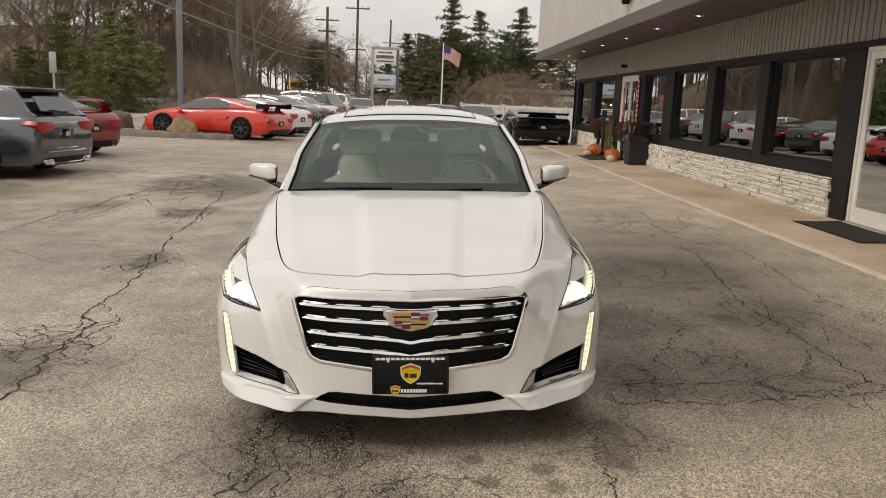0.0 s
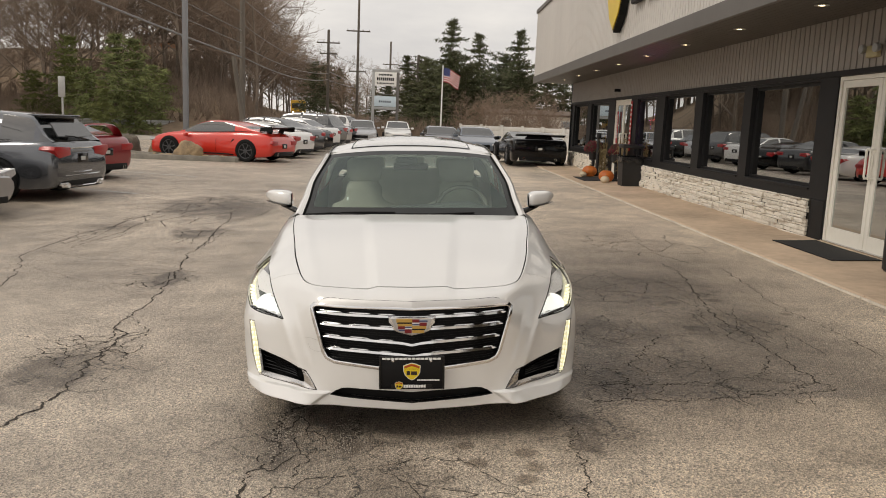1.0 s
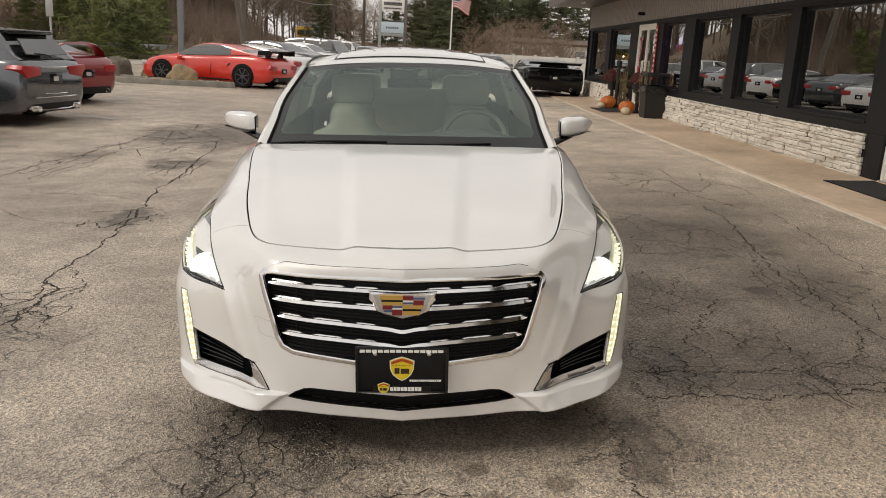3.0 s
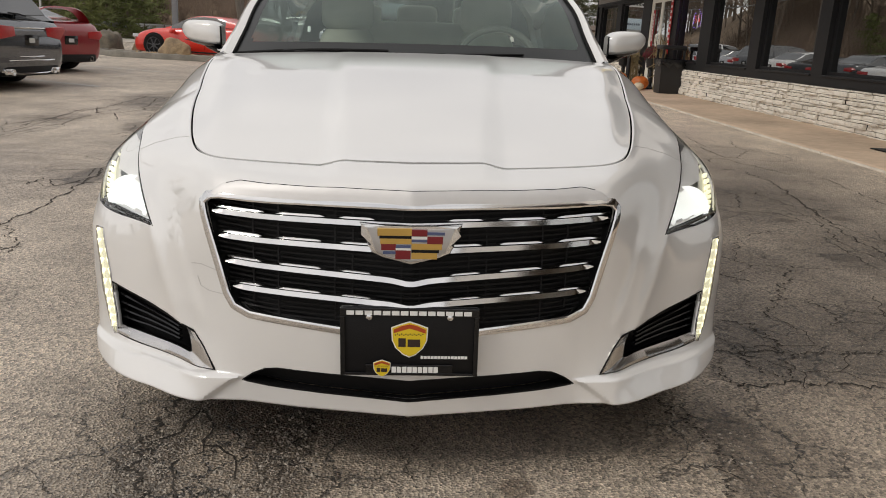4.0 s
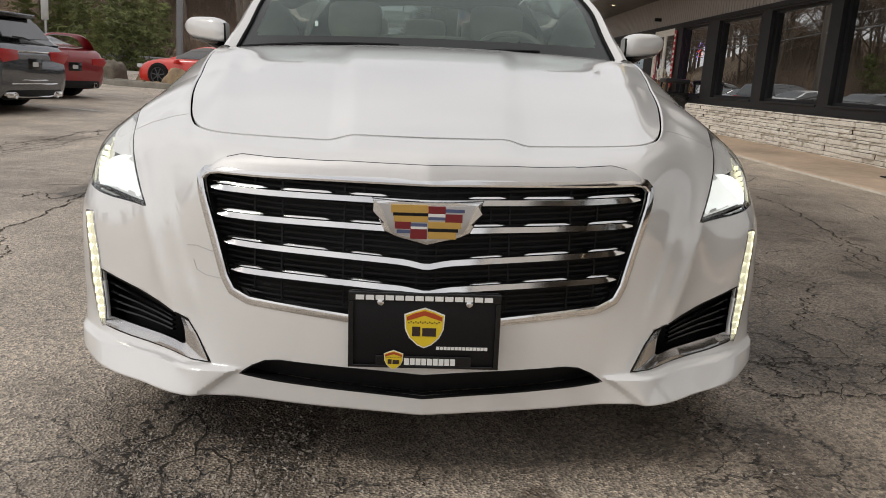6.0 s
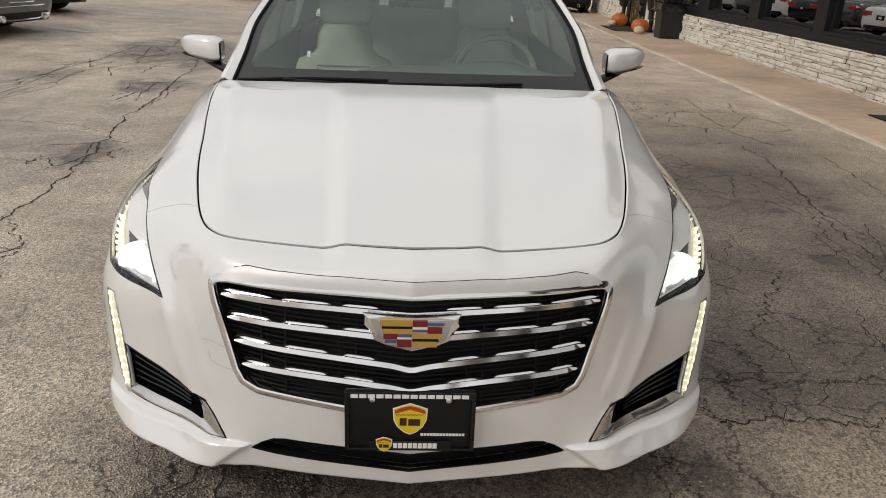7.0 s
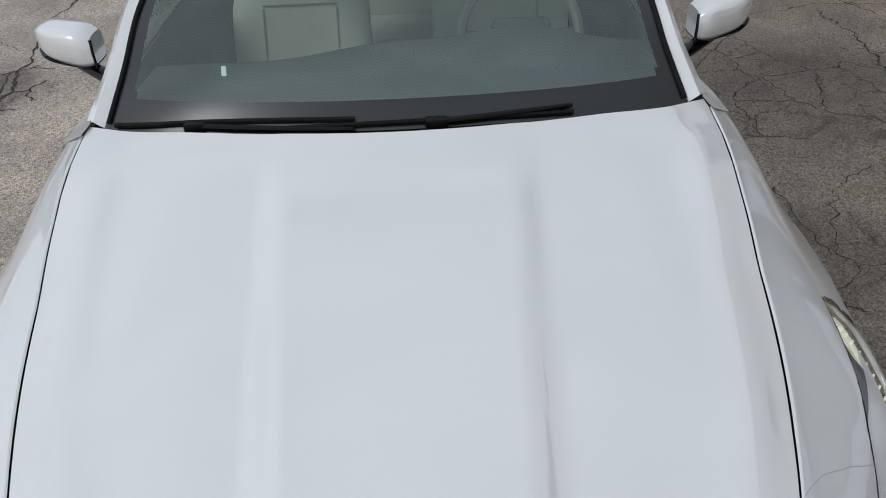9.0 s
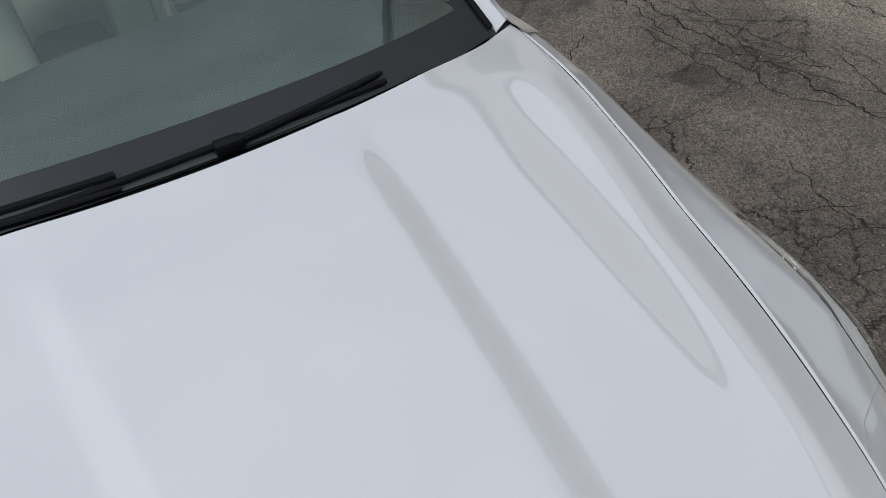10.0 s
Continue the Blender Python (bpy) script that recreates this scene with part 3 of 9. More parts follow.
for k, (a, b) in enumerate(DOORS):
    door_unit(a, b, k + 1)

# concrete walk along the shop, cast in bays
NOSING = material("pale_kerb_nosing", (0.70, 0.63, 0.53), 0.8, grain=0.35, scale=4)
walk_slab = thing("pavement", "tan broom-finished concrete walkway beside the shop", "pavement", kind="structure")
y = -9.0
while y < 25.4:
    t = min(y + 3.05, 25.5)
    rows = [[(3.98, q, -0.1), (3.98, q, 0.146), (4.0, q, 0.160), (5.275, q, 0.2), (5.275, q, 0.0)] for q in (y + 0.006, t - 0.006)]
    part("concrete_bay", loft(rows, caps=True), CONCRETE, walk_slab, smooth=False)
    part("worn_nosing", box(3.955, 3.978, y + 0.01, t - 0.01, 0.0, 0.150, 0.006), NOSING, walk_slab)
    y += 3.05
# ---- the white saloon ----
# car space: x across, y back from the nose, z up
CAR_POSE = pose(0, 0, 0, -0.076, -1.898, 1.076)
sedan = thing("saloon_car", "pearl white luxury saloon with lit headlamps parked on asphalt", "car", CAR_POSE)

SHUT = [(0.0, 0.0, 0.178), (0.10, 0.10, 0.181), (0.2, 0.20, 0.190), (0.3, 0.30, 0.203), (0.42, 0.42, 0.228), (0.49, 0.484, 0.251), (0.55, 0.530, 0.288),
        (0.62, 0.560, 0.345), (0.75, 0.596, 0.465), (0.91, 0.632, 0.61), (1.12, 0.670, 0.80), (1.34, 0.706, 1.0), (1.55, 0.730, 1.2), (1.8, 0.746, 1.44)]


def hood_z(x, y):
    """The bonnet's height: a long crown with a raised middle panel between two creases."""
    x, y = np.abs(np.asarray(x, float)), np.asarray(y, float)
    s = (y - 0.178) / 1.13
    z = 0.725 + 0.218 * np.where(s < 0, 1.55 * s, 1.55 * s - 0.55 * s * s) - 0.03 * (x / 0.7) ** 2
    xc = 0.165 + 0.085 * np.clip(s, 0, 1)
    fade = 1 - 0.85 * step(0.75, 1.0, s)
    z = z + 0.0150 * (1 - step(xc - 0.012, xc + 0.058, x)) * fade - 0.006 * fade
    edge = smooth_keys([(b, a) for _, a, b in SHUT[4:]], np.clip(y, 0.228, 1.44)).reshape(np.shape(y))
    z = z + 0.009 * np.exp(-((edge - 0.075 - x) / 0.050) ** 2) * step(0.25, 0.5, y) * (1 - step(1.1, 1.4, y))
    return z


# five guiding lines that run round the nose from the middle to the door: hood edge, shoulder, waist, lower bulge, bottom
RING_T = [(0.0, 0.0, 0.082, 0.684), (0.25, 0.25, 0.100, 0.684), (0.47, 0.45, 0.165, 0.690), (0.62, 0.60, 0.285, 0.695), (0.80, 0.728, 0.450, 0.702),
          (0.98, 0.772, 0.600, 0.735), (1.20, 0.800, 0.83, 0.768), (1.42, 0.812, 1.06, 0.806), (1.60, 0.815, 1.28, 0.843), (1.8, 0.812, 1.50, 0.872)]
RING_M = [(0.0, 0.0, 0.0, 0.54), (0.25, 0.25, 0.030, 0.54), (0.47, 0.46, 0.105, 0.54), (0.62, 0.645, 0.225, 0.53), (0.80, 0.812, 0.338, 0.52),
          (0.98, 0.884, 0.475, 0.51), (1.20, 0.908, 0.68, 0.52), (1.42, 0.914, 0.95, 0.56), (1.60, 0.912, 1.22, 0.58), (1.8, 0.908, 1.50, 0.60)]
RING_L = [(0.0, 0.0, -0.012, 0.255), (0.25, 0.25, 0.012, 0.255), (0.47, 0.46, 0.075, 0.25), (0.62, 0.64, 0.170, 0.245), (0.80, 0.795, 0.285, 0.26),
          (0.98, 0.878, 0.42, 0.28), (1.20, 0.905, 0.60, 0.30), (1.42, 0.912, 0.92, 0.32), (1.60, 0.910, 1.22, 0.32), (1.8, 0.905, 1.50, 0.32)]
RING_B = [(0.0, 0.0, 0.010, 0.148), (0.25, 0.25, 0.025, 0.154), (0.40, 0.40, 0.048, 0.158), (0.475, 0.478, 0.046, 0.160), (0.62, 0.635, 0.115, 0.165), (0.80, 0.775, 0.225, 0.175),
          (0.98, 0.855, 0.36, 0.190), (1.20, 0.885, 0.58, 0.200), (1.42, 0.885, 0.92, 0.190), (1.60, 0.88, 1.22, 0.180), (1.8, 0.87, 1.50, 0.180)]


def ring_points(s, nv):
    """Section through the guiding lines at s, from bottom to hood edge."""
    sgn = -1.0 if s < 0 else 1.0
    a = abs(s)
    hx, hy = smooth_keys(SHUT, a)[0]
    h = np.array([hx, hy, float(hood_z(hx, hy))])
    t, m, l, b = (smooth_keys(k, a)[0] for k in (RING_T, RING_M, RING_L, RING_B))
    ctl = np.array([b, l, m, t, h])
    d = np.concatenate([[0], np.cumsum(np.sqrt(np.linalg.norm(np.diff(ctl, axis=0), axis=1)))])
    ext = np.vstack([2 * ctl[0] - ctl[1], ctl, 2 * ctl[-1] - ctl[-2]])
    de = np.concatenate([[d[0] - (d[1] - d[0])], d, [d[-1] + d[-1] - d[-2]]])
    out = []
    for q in np.linspace(0, d[-1], nv):
        j = min(max(int(np.searchsorted(d, q, side="right")) - 1, 0), 3) + 1
        p0, p1, p2, p3 = ext[j - 1:j + 3]
        t0, t1, t2, t3 = de[j - 1:j + 3]
        a1 = (t1 - q) / (t1 - t0) * p0 + (q - t0) / (t1 - t0) * p1
        a2 = (t2 - q) / (t2 - t1) * p1 + (q - t1) / (t2 - t1) * p2
        a3 = (t3 - q) / (t3 - t2) * p2 + (q - t2) / (t3 - t2) * p3
        b1 = (t2 - q) / (t2 - t0) * a1 + (q - t0) / (t2 - t0) * a2
        b2 = (t3 - q) / (t3 - t1) * a2 + (q - t1) / (t3 - t1) * a3
        out.append((t2 - q) / (t2 - t1) * b1 + (q - t1) / (t2 - t1) * b2)
    out = np.array(out)
    # the ridge that runs from the lamp's inner tip down to the lip
    line = 0.478 + (out[:, 2] - 0.16) * 0.40
    out[:, 1] -= 0.026 * np.exp(-np.abs((out[:, 0] - line) / 0.050) ** 1.05) * step(0.16, 0.3, out[:, 2]) * (1 - step(0.52, 0.66, out[:, 2]))
    # the wing swells over the wheel
    out[:, 0] += 0.030 * np.exp(-((out[:, 2] - 0.655) / 0.075) ** 2) * step(0.36, 0.60, out[:, 1]) * (1 - step(1.15, 1.5, out[:, 1]))
    # the flange below the air curtains, cut off slantwise towards the intake
    edge = np.minimum(0.478 - (out[:, 2] - 0.157) * 1.25, 0.478)
    out[:, 1] -= 0.026 * (1 - step(0.220, 0.232, out[:, 2])) * step(-0.008, 0.020, out[:, 0] - edge) * (1 - step(0.84, 0.95, out[:, 0]))
    out[:, 0] *= sgn
    return out


NS, NV = 230, 120
SS = np.concatenate([-np.linspace(1.8, 0, NS)[:-1], np.linspace(0, 1.8, NS)])
SKIN = np.array([ring_points(s, NV) for s in SS])          # along the ring, up the section

# outlines on the nose, as (x, z) seen from ahead, right half
OUT_GRILLE = [(0.0, 0.660), (0.25, 0.660), (0.44, 0.657), (0.468, 0.652), (0.479, 0.640), (0.474, 0.618), (0.422, 0.446), (0.406, 0.418), (0.37, 0.403), (0.20, 0.388), (0.0, 0.372)]
OUT_LAMP = [(0.632, 0.555), (0.660, 0.592), (0.698, 0.648), (0.734, 0.701), (0.764, 0.740), (0.793, 0.767), (0.828, 0.738), (0.872, 0.692), (0.886, 0.645), (0.872, 0.604), (0.836, 0.570), (0.74, 0.560)]
OUT_DRL = [(0.800, 0.520), (0.832, 0.516), (0.834, 0.45), (0.826, 0.36), (0.806, 0.285), (0.780, 0.247), (0.768, 0.252), (0.772, 0.30), (0.784, 0.38), (0.794, 0.46)]
OUT_FOG = [(0.782, 0.395), (0.66, 0.373), (0.545, 0.345), (0.515, 0.335), (0.490, 0.300), (0.458, 0.236), (0.60, 0.243), (0.766, 0.252), (0.770, 0.30), (0.780, 0.365)]
OUT_INTAKE = [(0.0, 0.252), (0.20, 0.257), (0.305, 0.261), (0.335, 0.256), (0.365, 0.238), (0.392, 0.214), (0.33, 0.206), (0.20, 0.198), (0.0, 0.189)]


def dense(outline, gap=0.008, closed=True):
    out = []
    k = len(outline)
    for i in range(k if closed else k - 1):
        a, b = np.array(outline[i]), np.array(outline[(i + 1) % k])
        n = max(1, int(np.linalg.norm(b - a) / gap))
        out += [tuple(a + (b - a) * j / n) for j in range(n)]
    if not closed:
        out.append(tuple(outline[-1]))
    return out


def whole(outline):
    """A half outline that starts and ends on the middle line, made whole."""
    return outline + [(-x, z) for x, z in outline[::-1] if x > 1e-6]


def flip(outline):
    return [(-x, z) for x, z in outline[::-1]]


def inside(px, pz, poly):
    ok = np.zeros(np.shape(px), bool)
    k = len(poly)
    for i in range(k):
        (x1, z1), (x2, z2) = poly[i], poly[(i + 1) % k]
        hit = ((z1 > pz) != (z2 > pz)) & (px < (x2 - x1) * (pz - z1) / (z2 - z1 + 1e-12) + x1)
        ok ^= hit
    return ok


FLAT = SKIN.reshape(-1, 3)
FLAT = FLAT[FLAT[:, 1] < 1.0]


def on_skin(x, z, push=0.0):
    """The point of the nose that shows at (x, z) from ahead, pushed forward by push metres."""
    i = np.argpartition((FLAT[:, 0] - x) ** 2 + (FLAT[:, 2] - z) ** 2, 6)[:6]
    p = FLAT[i]
    a = np.c_[p[:, 0] - x, p[:, 2] - z, np.ones(len(i))]
    w = np.array([1e-6, 1e-6, 0])
    c = np.linalg.solve(a.T @ a + np.diag(w), a.T @ p[:, 1])
    y = c[2]
    lo, hi = p[:, 1].min() - 0.01, p[:, 1].max() + 0.01
    return Vector((x, min(max(y, lo), hi) - push, z))


APERTURES = {"grille": whole(OUT_GRILLE), "lamp_a": OUT_LAMP, "lamp_b": flip(OUT_LAMP), "drl_a": OUT_DRL, "drl_b": flip(OUT_DRL),
             "fog_a": OUT_FOG, "fog_b": flip(OUT_FOG), "intake": whole(OUT_INTAKE)}


def signed(px, pz, poly):
    """Distance to an outline, negative inside it."""
    best = np.full(px.shape, 9.0)
    k = len(poly)
    for i in range(k):
        (x1, z1), (x2, z2) = poly[i], poly[(i + 1) % k]
        dx, dz = x2 - x1, z2 - z1
        t = np.clip(((px - x1) * dx + (pz - z1) * dz) / (dx * dx + dz * dz + 1e-12), 0, 1)
        best = np.minimum(best, np.hypot(px - x1 - t * dx, pz - z1 - t * dz))
    return np.where(inside(px, pz, poly), -best, best)


def cut_skin():
    """Splits the grid along the outlines and sorts its faces by the opening that they fill."""
    ns, nv = SKIN.shape[:2]
    verts = [tuple(p) for p in SKIN.reshape(-1, 3)]
    px, pz, py = SKIN[:, :, 0], SKIN[:, :, 2], SKIN[:, :, 1]
    polys = list(APERTURES.values())
    sd = np.stack([np.where(py < 1.0, signed(px, pz, p), 9.0) for p in polys])
    hole = np.where((np.abs(px) > 0.72) & (py > 0.4), np.hypot(py - WHEEL_Y, pz - WHEEL_Z) - 0.362, 9.0)
    sd = np.concatenate([sd, hole[None]]).reshape(len(polys) + 1, -1)
    faces = {k: [] for k in range(len(polys) + 2)}
    made = {}
    for i in range(ns - 1):
        for j in range(nv - 1):
            f = (i * nv + j, (i + 1) * nv + j, (i + 1) * nv + j + 1, i * nv + j + 1)
            low = sd[:, f].min(axis=1)
            k = int(low.argmin())
            d = sd[k, f]
            if low[k] >= 0:
                faces[0].append(f)
                continue
            if d.max() <= 0:
                faces[k + 1].append(f)
                continue
            rim_in, rim_out = [], []
            for a in range(4):
                u, v, du, dv = f[a], f[(a + 1) % 4], d[a], d[(a + 1) % 4]
                (rim_in if du <= 0 else rim_out).append(u)
                if (du <= 0) != (dv <= 0):
                    key = (min(u, v), max(u, v), k)
                    if key not in made:
                        t = du / (du - dv)
                        made[key] = len(verts)
                        verts.append(tuple(np.array(verts[u]) * (1 - t) + np.array(verts[v]) * t))
                    rim_in.append(made[key])
                    rim_out.append(made[key])
            if len(rim_in) > 2:
                faces[k + 1].append(rim_in)
            if len(rim_out) > 2:
                faces[0].append(rim_out)
    return verts, faces


def take(verts, faces):
    """A bmesh of the given faces alone."""
    used = sorted({v for f in faces for v in f})
    idx = {v: i for i, v in enumerate(used)}
    return raw([verts[v] for v in used], [[idx[v] for v in f] for f in faces])


WHEEL_Y, WHEEL_Z, WHEEL_R = 0.885, 0.335, 0.335
VERTS, FACES = cut_skin()
bm = take(VERTS, FACES[0])
front_body = part("front_body", bm, PEARL, sedan, "pearl white bumper and front wings")
thick = front_body.modifiers.new("thickness", "SOLIDIFY")
thick.thickness, thick.offset = 0.012, -1


def hood_mesh():
    """The bonnet panel inside its shut line, its edges rolled down."""
    shut = smooth_keys(SHUT, np.linspace(0, 1.8, 600))
    d = np.gradient(shut, axis=0)
    d /= np.linalg.norm(d, axis=1)[:, None]
    shut = shut + np.c_[-d[:, 1], d[:, 0]] * 0.0072
    grid = []
    for t in np.linspace(0, 1, 81):
        row = []
        for u in np.linspace(-1, 1, 141):
            x = u * 0.7395
            yf = np.interp(abs(x), shut[:, 0], shut[:, 1])
            yr = 1.287 + 0.345 * x * x
            y = yf + (yr - yf) * t
            row.append(Vector((x, y, float(hood_z(x, y)))))
        grid.append(row)
    grid = [[p + Vector((0, 0.003, -0.022)) for p in grid[0]]] + grid + [[p + Vector((0, -0.004, -0.014)) for p in grid[-1]]]
    return loft([[r[0] + Vector((0.004, 0, -0.022))] + r + [r[-1] + Vector((-0.004, 0, -0.022))] for r in grid])


hood = part("bonnet", hood_mesh(), PEARL, sedan, "smooth pearl white bonnet with two creases")
# black strip set just below the shut line, standing in for the gap's shade
gap = []
line = smooth_keys(SHUT, np.linspace(0, 1.8, 400))
nrm = np.gradient(line, axis=0)
nrm = np.c_[-nrm[:, 1], nrm[:, 0]] / np.linalg.norm(nrm, axis=1)[:, None]
for sx in (-1, 1):
    for (hx, hy), (nx, ny) in (zip(line[::-1], nrm[::-1]) if sx < 0 else zip(line, nrm)):
        gap.append([(sx * (hx + nx * k), hy + ny * k, float(hood_z(hx + nx * k, hy + ny * k)) - dz) for k, dz in ((-0.0005, 0.004), (0.003, 0.0035), (0.011, 0.006))])
part("shut_gap", loft(gap), SEAM, hood)
def rim(outline, out_w, in_w, proud, deep, closed=True, gap=0.01, on=None):
    """A raised band that follows an outline on the nose and folds back into the opening."""
    on = on or on_skin
    pts = dense(outline, gap, closed)
    area = sum(a[0] * b[1] - b[0] * a[1] for a, b in zip(outline, outline[1:] + outline[:1]))
    sgn = 1 if area > 0 else -1
    rows, k = [], len(pts)
    for i in range(k):
        a, b = np.array(pts[(i - 1) % k if closed else max(i - 1, 0)]), np.array(pts[(i + 1) % k if closed else min(i + 1, k - 1)])
        d = (b - a) / (np.linalg.norm(b - a) + 1e-9)
        n = np.array([d[1], -d[0]]) * sgn
        p = np.array(pts[i])
        row = []
        for w, push in ((out_w, -0.002), (out_w, proud * 0.6), (out_w * 0.5, proud), (0.0, proud), (-in_w, proud * 0.5), (-in_w, -deep)):
            q = p + n * w
            row.append(on(q[0], q[1], push))
        rows.append(row)
    if closed:
        rows.append(rows[0])
    bm = loft(rows)
    bmesh.ops.remove_doubles(bm, verts=bm.verts[:], dist=0.0004)
    return bm


def sunk(k, depth, extra=(0, 0, 0)):
    """The faces of an opening, pushed back."""
    bm = take(VERTS, FACES[k])
    for v in bm.verts:
        v.co.y += depth
        v.co += Vector(extra)
    return bm


# a smooth fit of the nose between the lamps, for bars and frames
_g = FLAT[(np.abs(FLAT[:, 0]) < 0.52) & (FLAT[:, 2] > 0.34) & (FLAT[:, 2] < 0.705)]


def _terms(x, z):
    q, w = np.asarray(x, float) ** 2, np.asarray(z, float) - 0.53
    return np.stack([q ** i * w ** j for i in range(6) for j in range(6)], axis=-1)


_fit = np.linalg.lstsq(_terms(_g[:, 0], _g[:, 2]), _g[:, 1], rcond=None)[0]


def nose(x, z, push=0.0):
    return Vector((x, float(_terms(x, z) @ _fit) - push, z))


def near_skin(x, y, z, push=0.0):
    """The skin's nearest point to a place, moved out along its normal."""
    d = ((SKIN - np.array([x, y, z])) ** 2).sum(axis=2)
    i, j = np.unravel_index(d.argmin(), d.shape)
    i, j = min(max(i, 1), SKIN.shape[0] - 2), min(max(j, 1), SKIN.shape[1] - 2)
    n = np.cross(SKIN[i + 1, j] - SKIN[i - 1, j], SKIN[i, j + 1] - SKIN[i, j - 1])
    n /= np.linalg.norm(n)
    if n[1] > 0.3 or (n[0] * x < 0 and abs(n[1]) < 0.5):
        n = -n
    p = np.array([x, y, z])
    p = p - n * np.dot(p - SKIN[i, j], n)
    return Vector(p + n * push)


# radiator grille
grille = part("grille", sunk(1, 0.06), BLACK, sedan, "black grille with four bright bars in a chrome frame")
part("grille_frame", rim(APERTURES["grille"], 0.013, 0.004, 0.007, 0.055, on=nose), CHROME, grille, "polished chrome surround")
header, crown = [], []
for q in np.linspace(-0.496, 0.496, 150):
    a = abs(q)
    sec = ring_points(q, 360)
    i = int(np.argmax(sec[:, 2] > 0.6665 - 0.022 * float(step(0.452, 0.50, a))))
    run = np.concatenate([[0], np.cumsum(np.linalg.norm(np.diff(sec[i:], axis=0), axis=1))])
    wide = 0.006 + (0.032 - 0.006 * (a / 0.45) ** 2) * (1 - min(1.0, max(0.0, (a - 0.405) / 0.091)))
    at = [Vector([np.interp(f * wide, run, sec[i:, c]) for c in range(3)]) for f in (0.0, 0.35, 0.7, 1.0)]
    up = Vector((0, -0.0045, 0.0020))
    header.append([at[0] + Vector((0, 0.018, 0)), at[0] + Vector((0, -0.007, -0.001)), at[1] + up, at[2] + up, at[3] + up * 0.55, at[3] + Vector((0, 0.004, -0.004))])
    crown.append(at[3] + Vector((0, -0.0005, 0.0012)))
part("grille_header", loft(header), HEADER, grille, "broad satin chrome header")
part("header_seam", tube(crown[8:-8], 0.0012, 5), SEAM, grille)
for zi in range(26):
    z0 = 0.372 + zi * 0.0112
    pts = []
    for x in np.linspace(-0.47, 0.47, 40):
        z = z0 - 0.012 * (1 - abs(x) / 0.47)
        if inside(np.array(x), np.array(z), APERTURES["grille"]):
            pts.append(nose(x, z, -0.030))
    if len(pts) > 4:
        part("grille_slat", tube(pts, 0.0028, 4), BLACK, grille)
for xv in (-0.36, -0.30, -0.17, -0.13, -0.02, 0.02, 0.13, 0.17, 0.30, 0.36):
    pts = [nose(xv, z, -0.024) for z in np.linspace(0.40, 0.652, 12) if inside(np.array(xv), np.array(z), APERTURES["grille"])]
    part("grille_rib", tube(pts, 0.0025, 4), BLACK, grille)


def bar_mesh(x0, x1, z_end, dip, half, push, n=60):
    rows = []
    for x in np.linspace(x0, x1, n):
        z = z_end - dip * (1 - abs(x) / 0.46) - (0.006 * math.exp(-(x / 0.03) ** 2) if dip > 0.01 else 0)
        end = min(1.0, min(abs(x - x0), abs(x1 - x)) / 0.022 + 0.15)
        h = half * end
        c = nose(x, z, push)
        rows.append([c + Vector((0, 0.022, 0.9 * h)), c + Vector((0, 0.006, h)), c + Vector((0, 0.0035, 0.9 * h)), c + Vector((0, -0.003, -0.75 * h)), c + Vector((0, 0.002, -h)), c + Vector((0, 0.022, -0.8 * h))])
    return loft(rows, closed=True, caps=True)


for z_end, dip, wide in ((0.626, 0.003, 0.455), (0.573, 0.004, 0.440), (0.519, 0.014, 0.425), (0.464, 0.014, 0.408)):
    bar = part("grille_bar", bar_mesh(-wide, wide, z_end, dip, 0.0066, 0.004), CHROME, grille, "bright chrome blade")
    for s0, s1 in ((0.075, 0.165), (0.19, 0.305), (0.33, wide - 0.004)):
        for sg in (1, -1):
            a, b = sorted((sg * s0, sg * s1))
            part("bar_accent", bar_mesh(a, b, z_end + 0.0105, dip, 0.0024, 0.001, 20), CHROME, bar)

# crest badge: coloured blocks on a silver shield
SILVER = material("badge_silver", (0.82, 0.82, 0.82), 0.22, metal=1.0)
GOLD = material("badge_gold", (0.55, 0.35, 0.09), 0.3, metal=0.4)
RED = material("badge_red", (0.17, 0.008, 0.012), 0.3)
BLUE = material("badge_blue", (0.07, 0.09, 0.18), 0.3)
WHITE = material("white_enamel", (0.72, 0.72, 0.70), 0.35)
shape = [(-0.112, 0.633), (-0.06, 0.628), (0.0, 0.627), (0.06, 0.628), (0.112, 0.633), (0.101, 0.610), (0.094, 0.582), (0.086, 0.566), (0.062, 0.555), (0.0, 0.539), (-0.062, 0.555), (-0.086, 0.566), (-0.094, 0.582), (-0.101, 0.610)]
badge = part("badge", prism(shape, 0.022, at=0.0, bevel=0.008), SILVER, sedan, "silver shield badge with coloured blocks")
badge.matrix_local = pose(0, 0.012, 0)
part("badge_field", prism([(x * 0.86, 0.588 + (z - 0.588) * 0.82) for x, z in shape], 0.003, at=-0.0022, bevel=0.001), material("badge_field_silver", (0.55, 0.55, 0.56), 0.4, metal=0.8), badge)
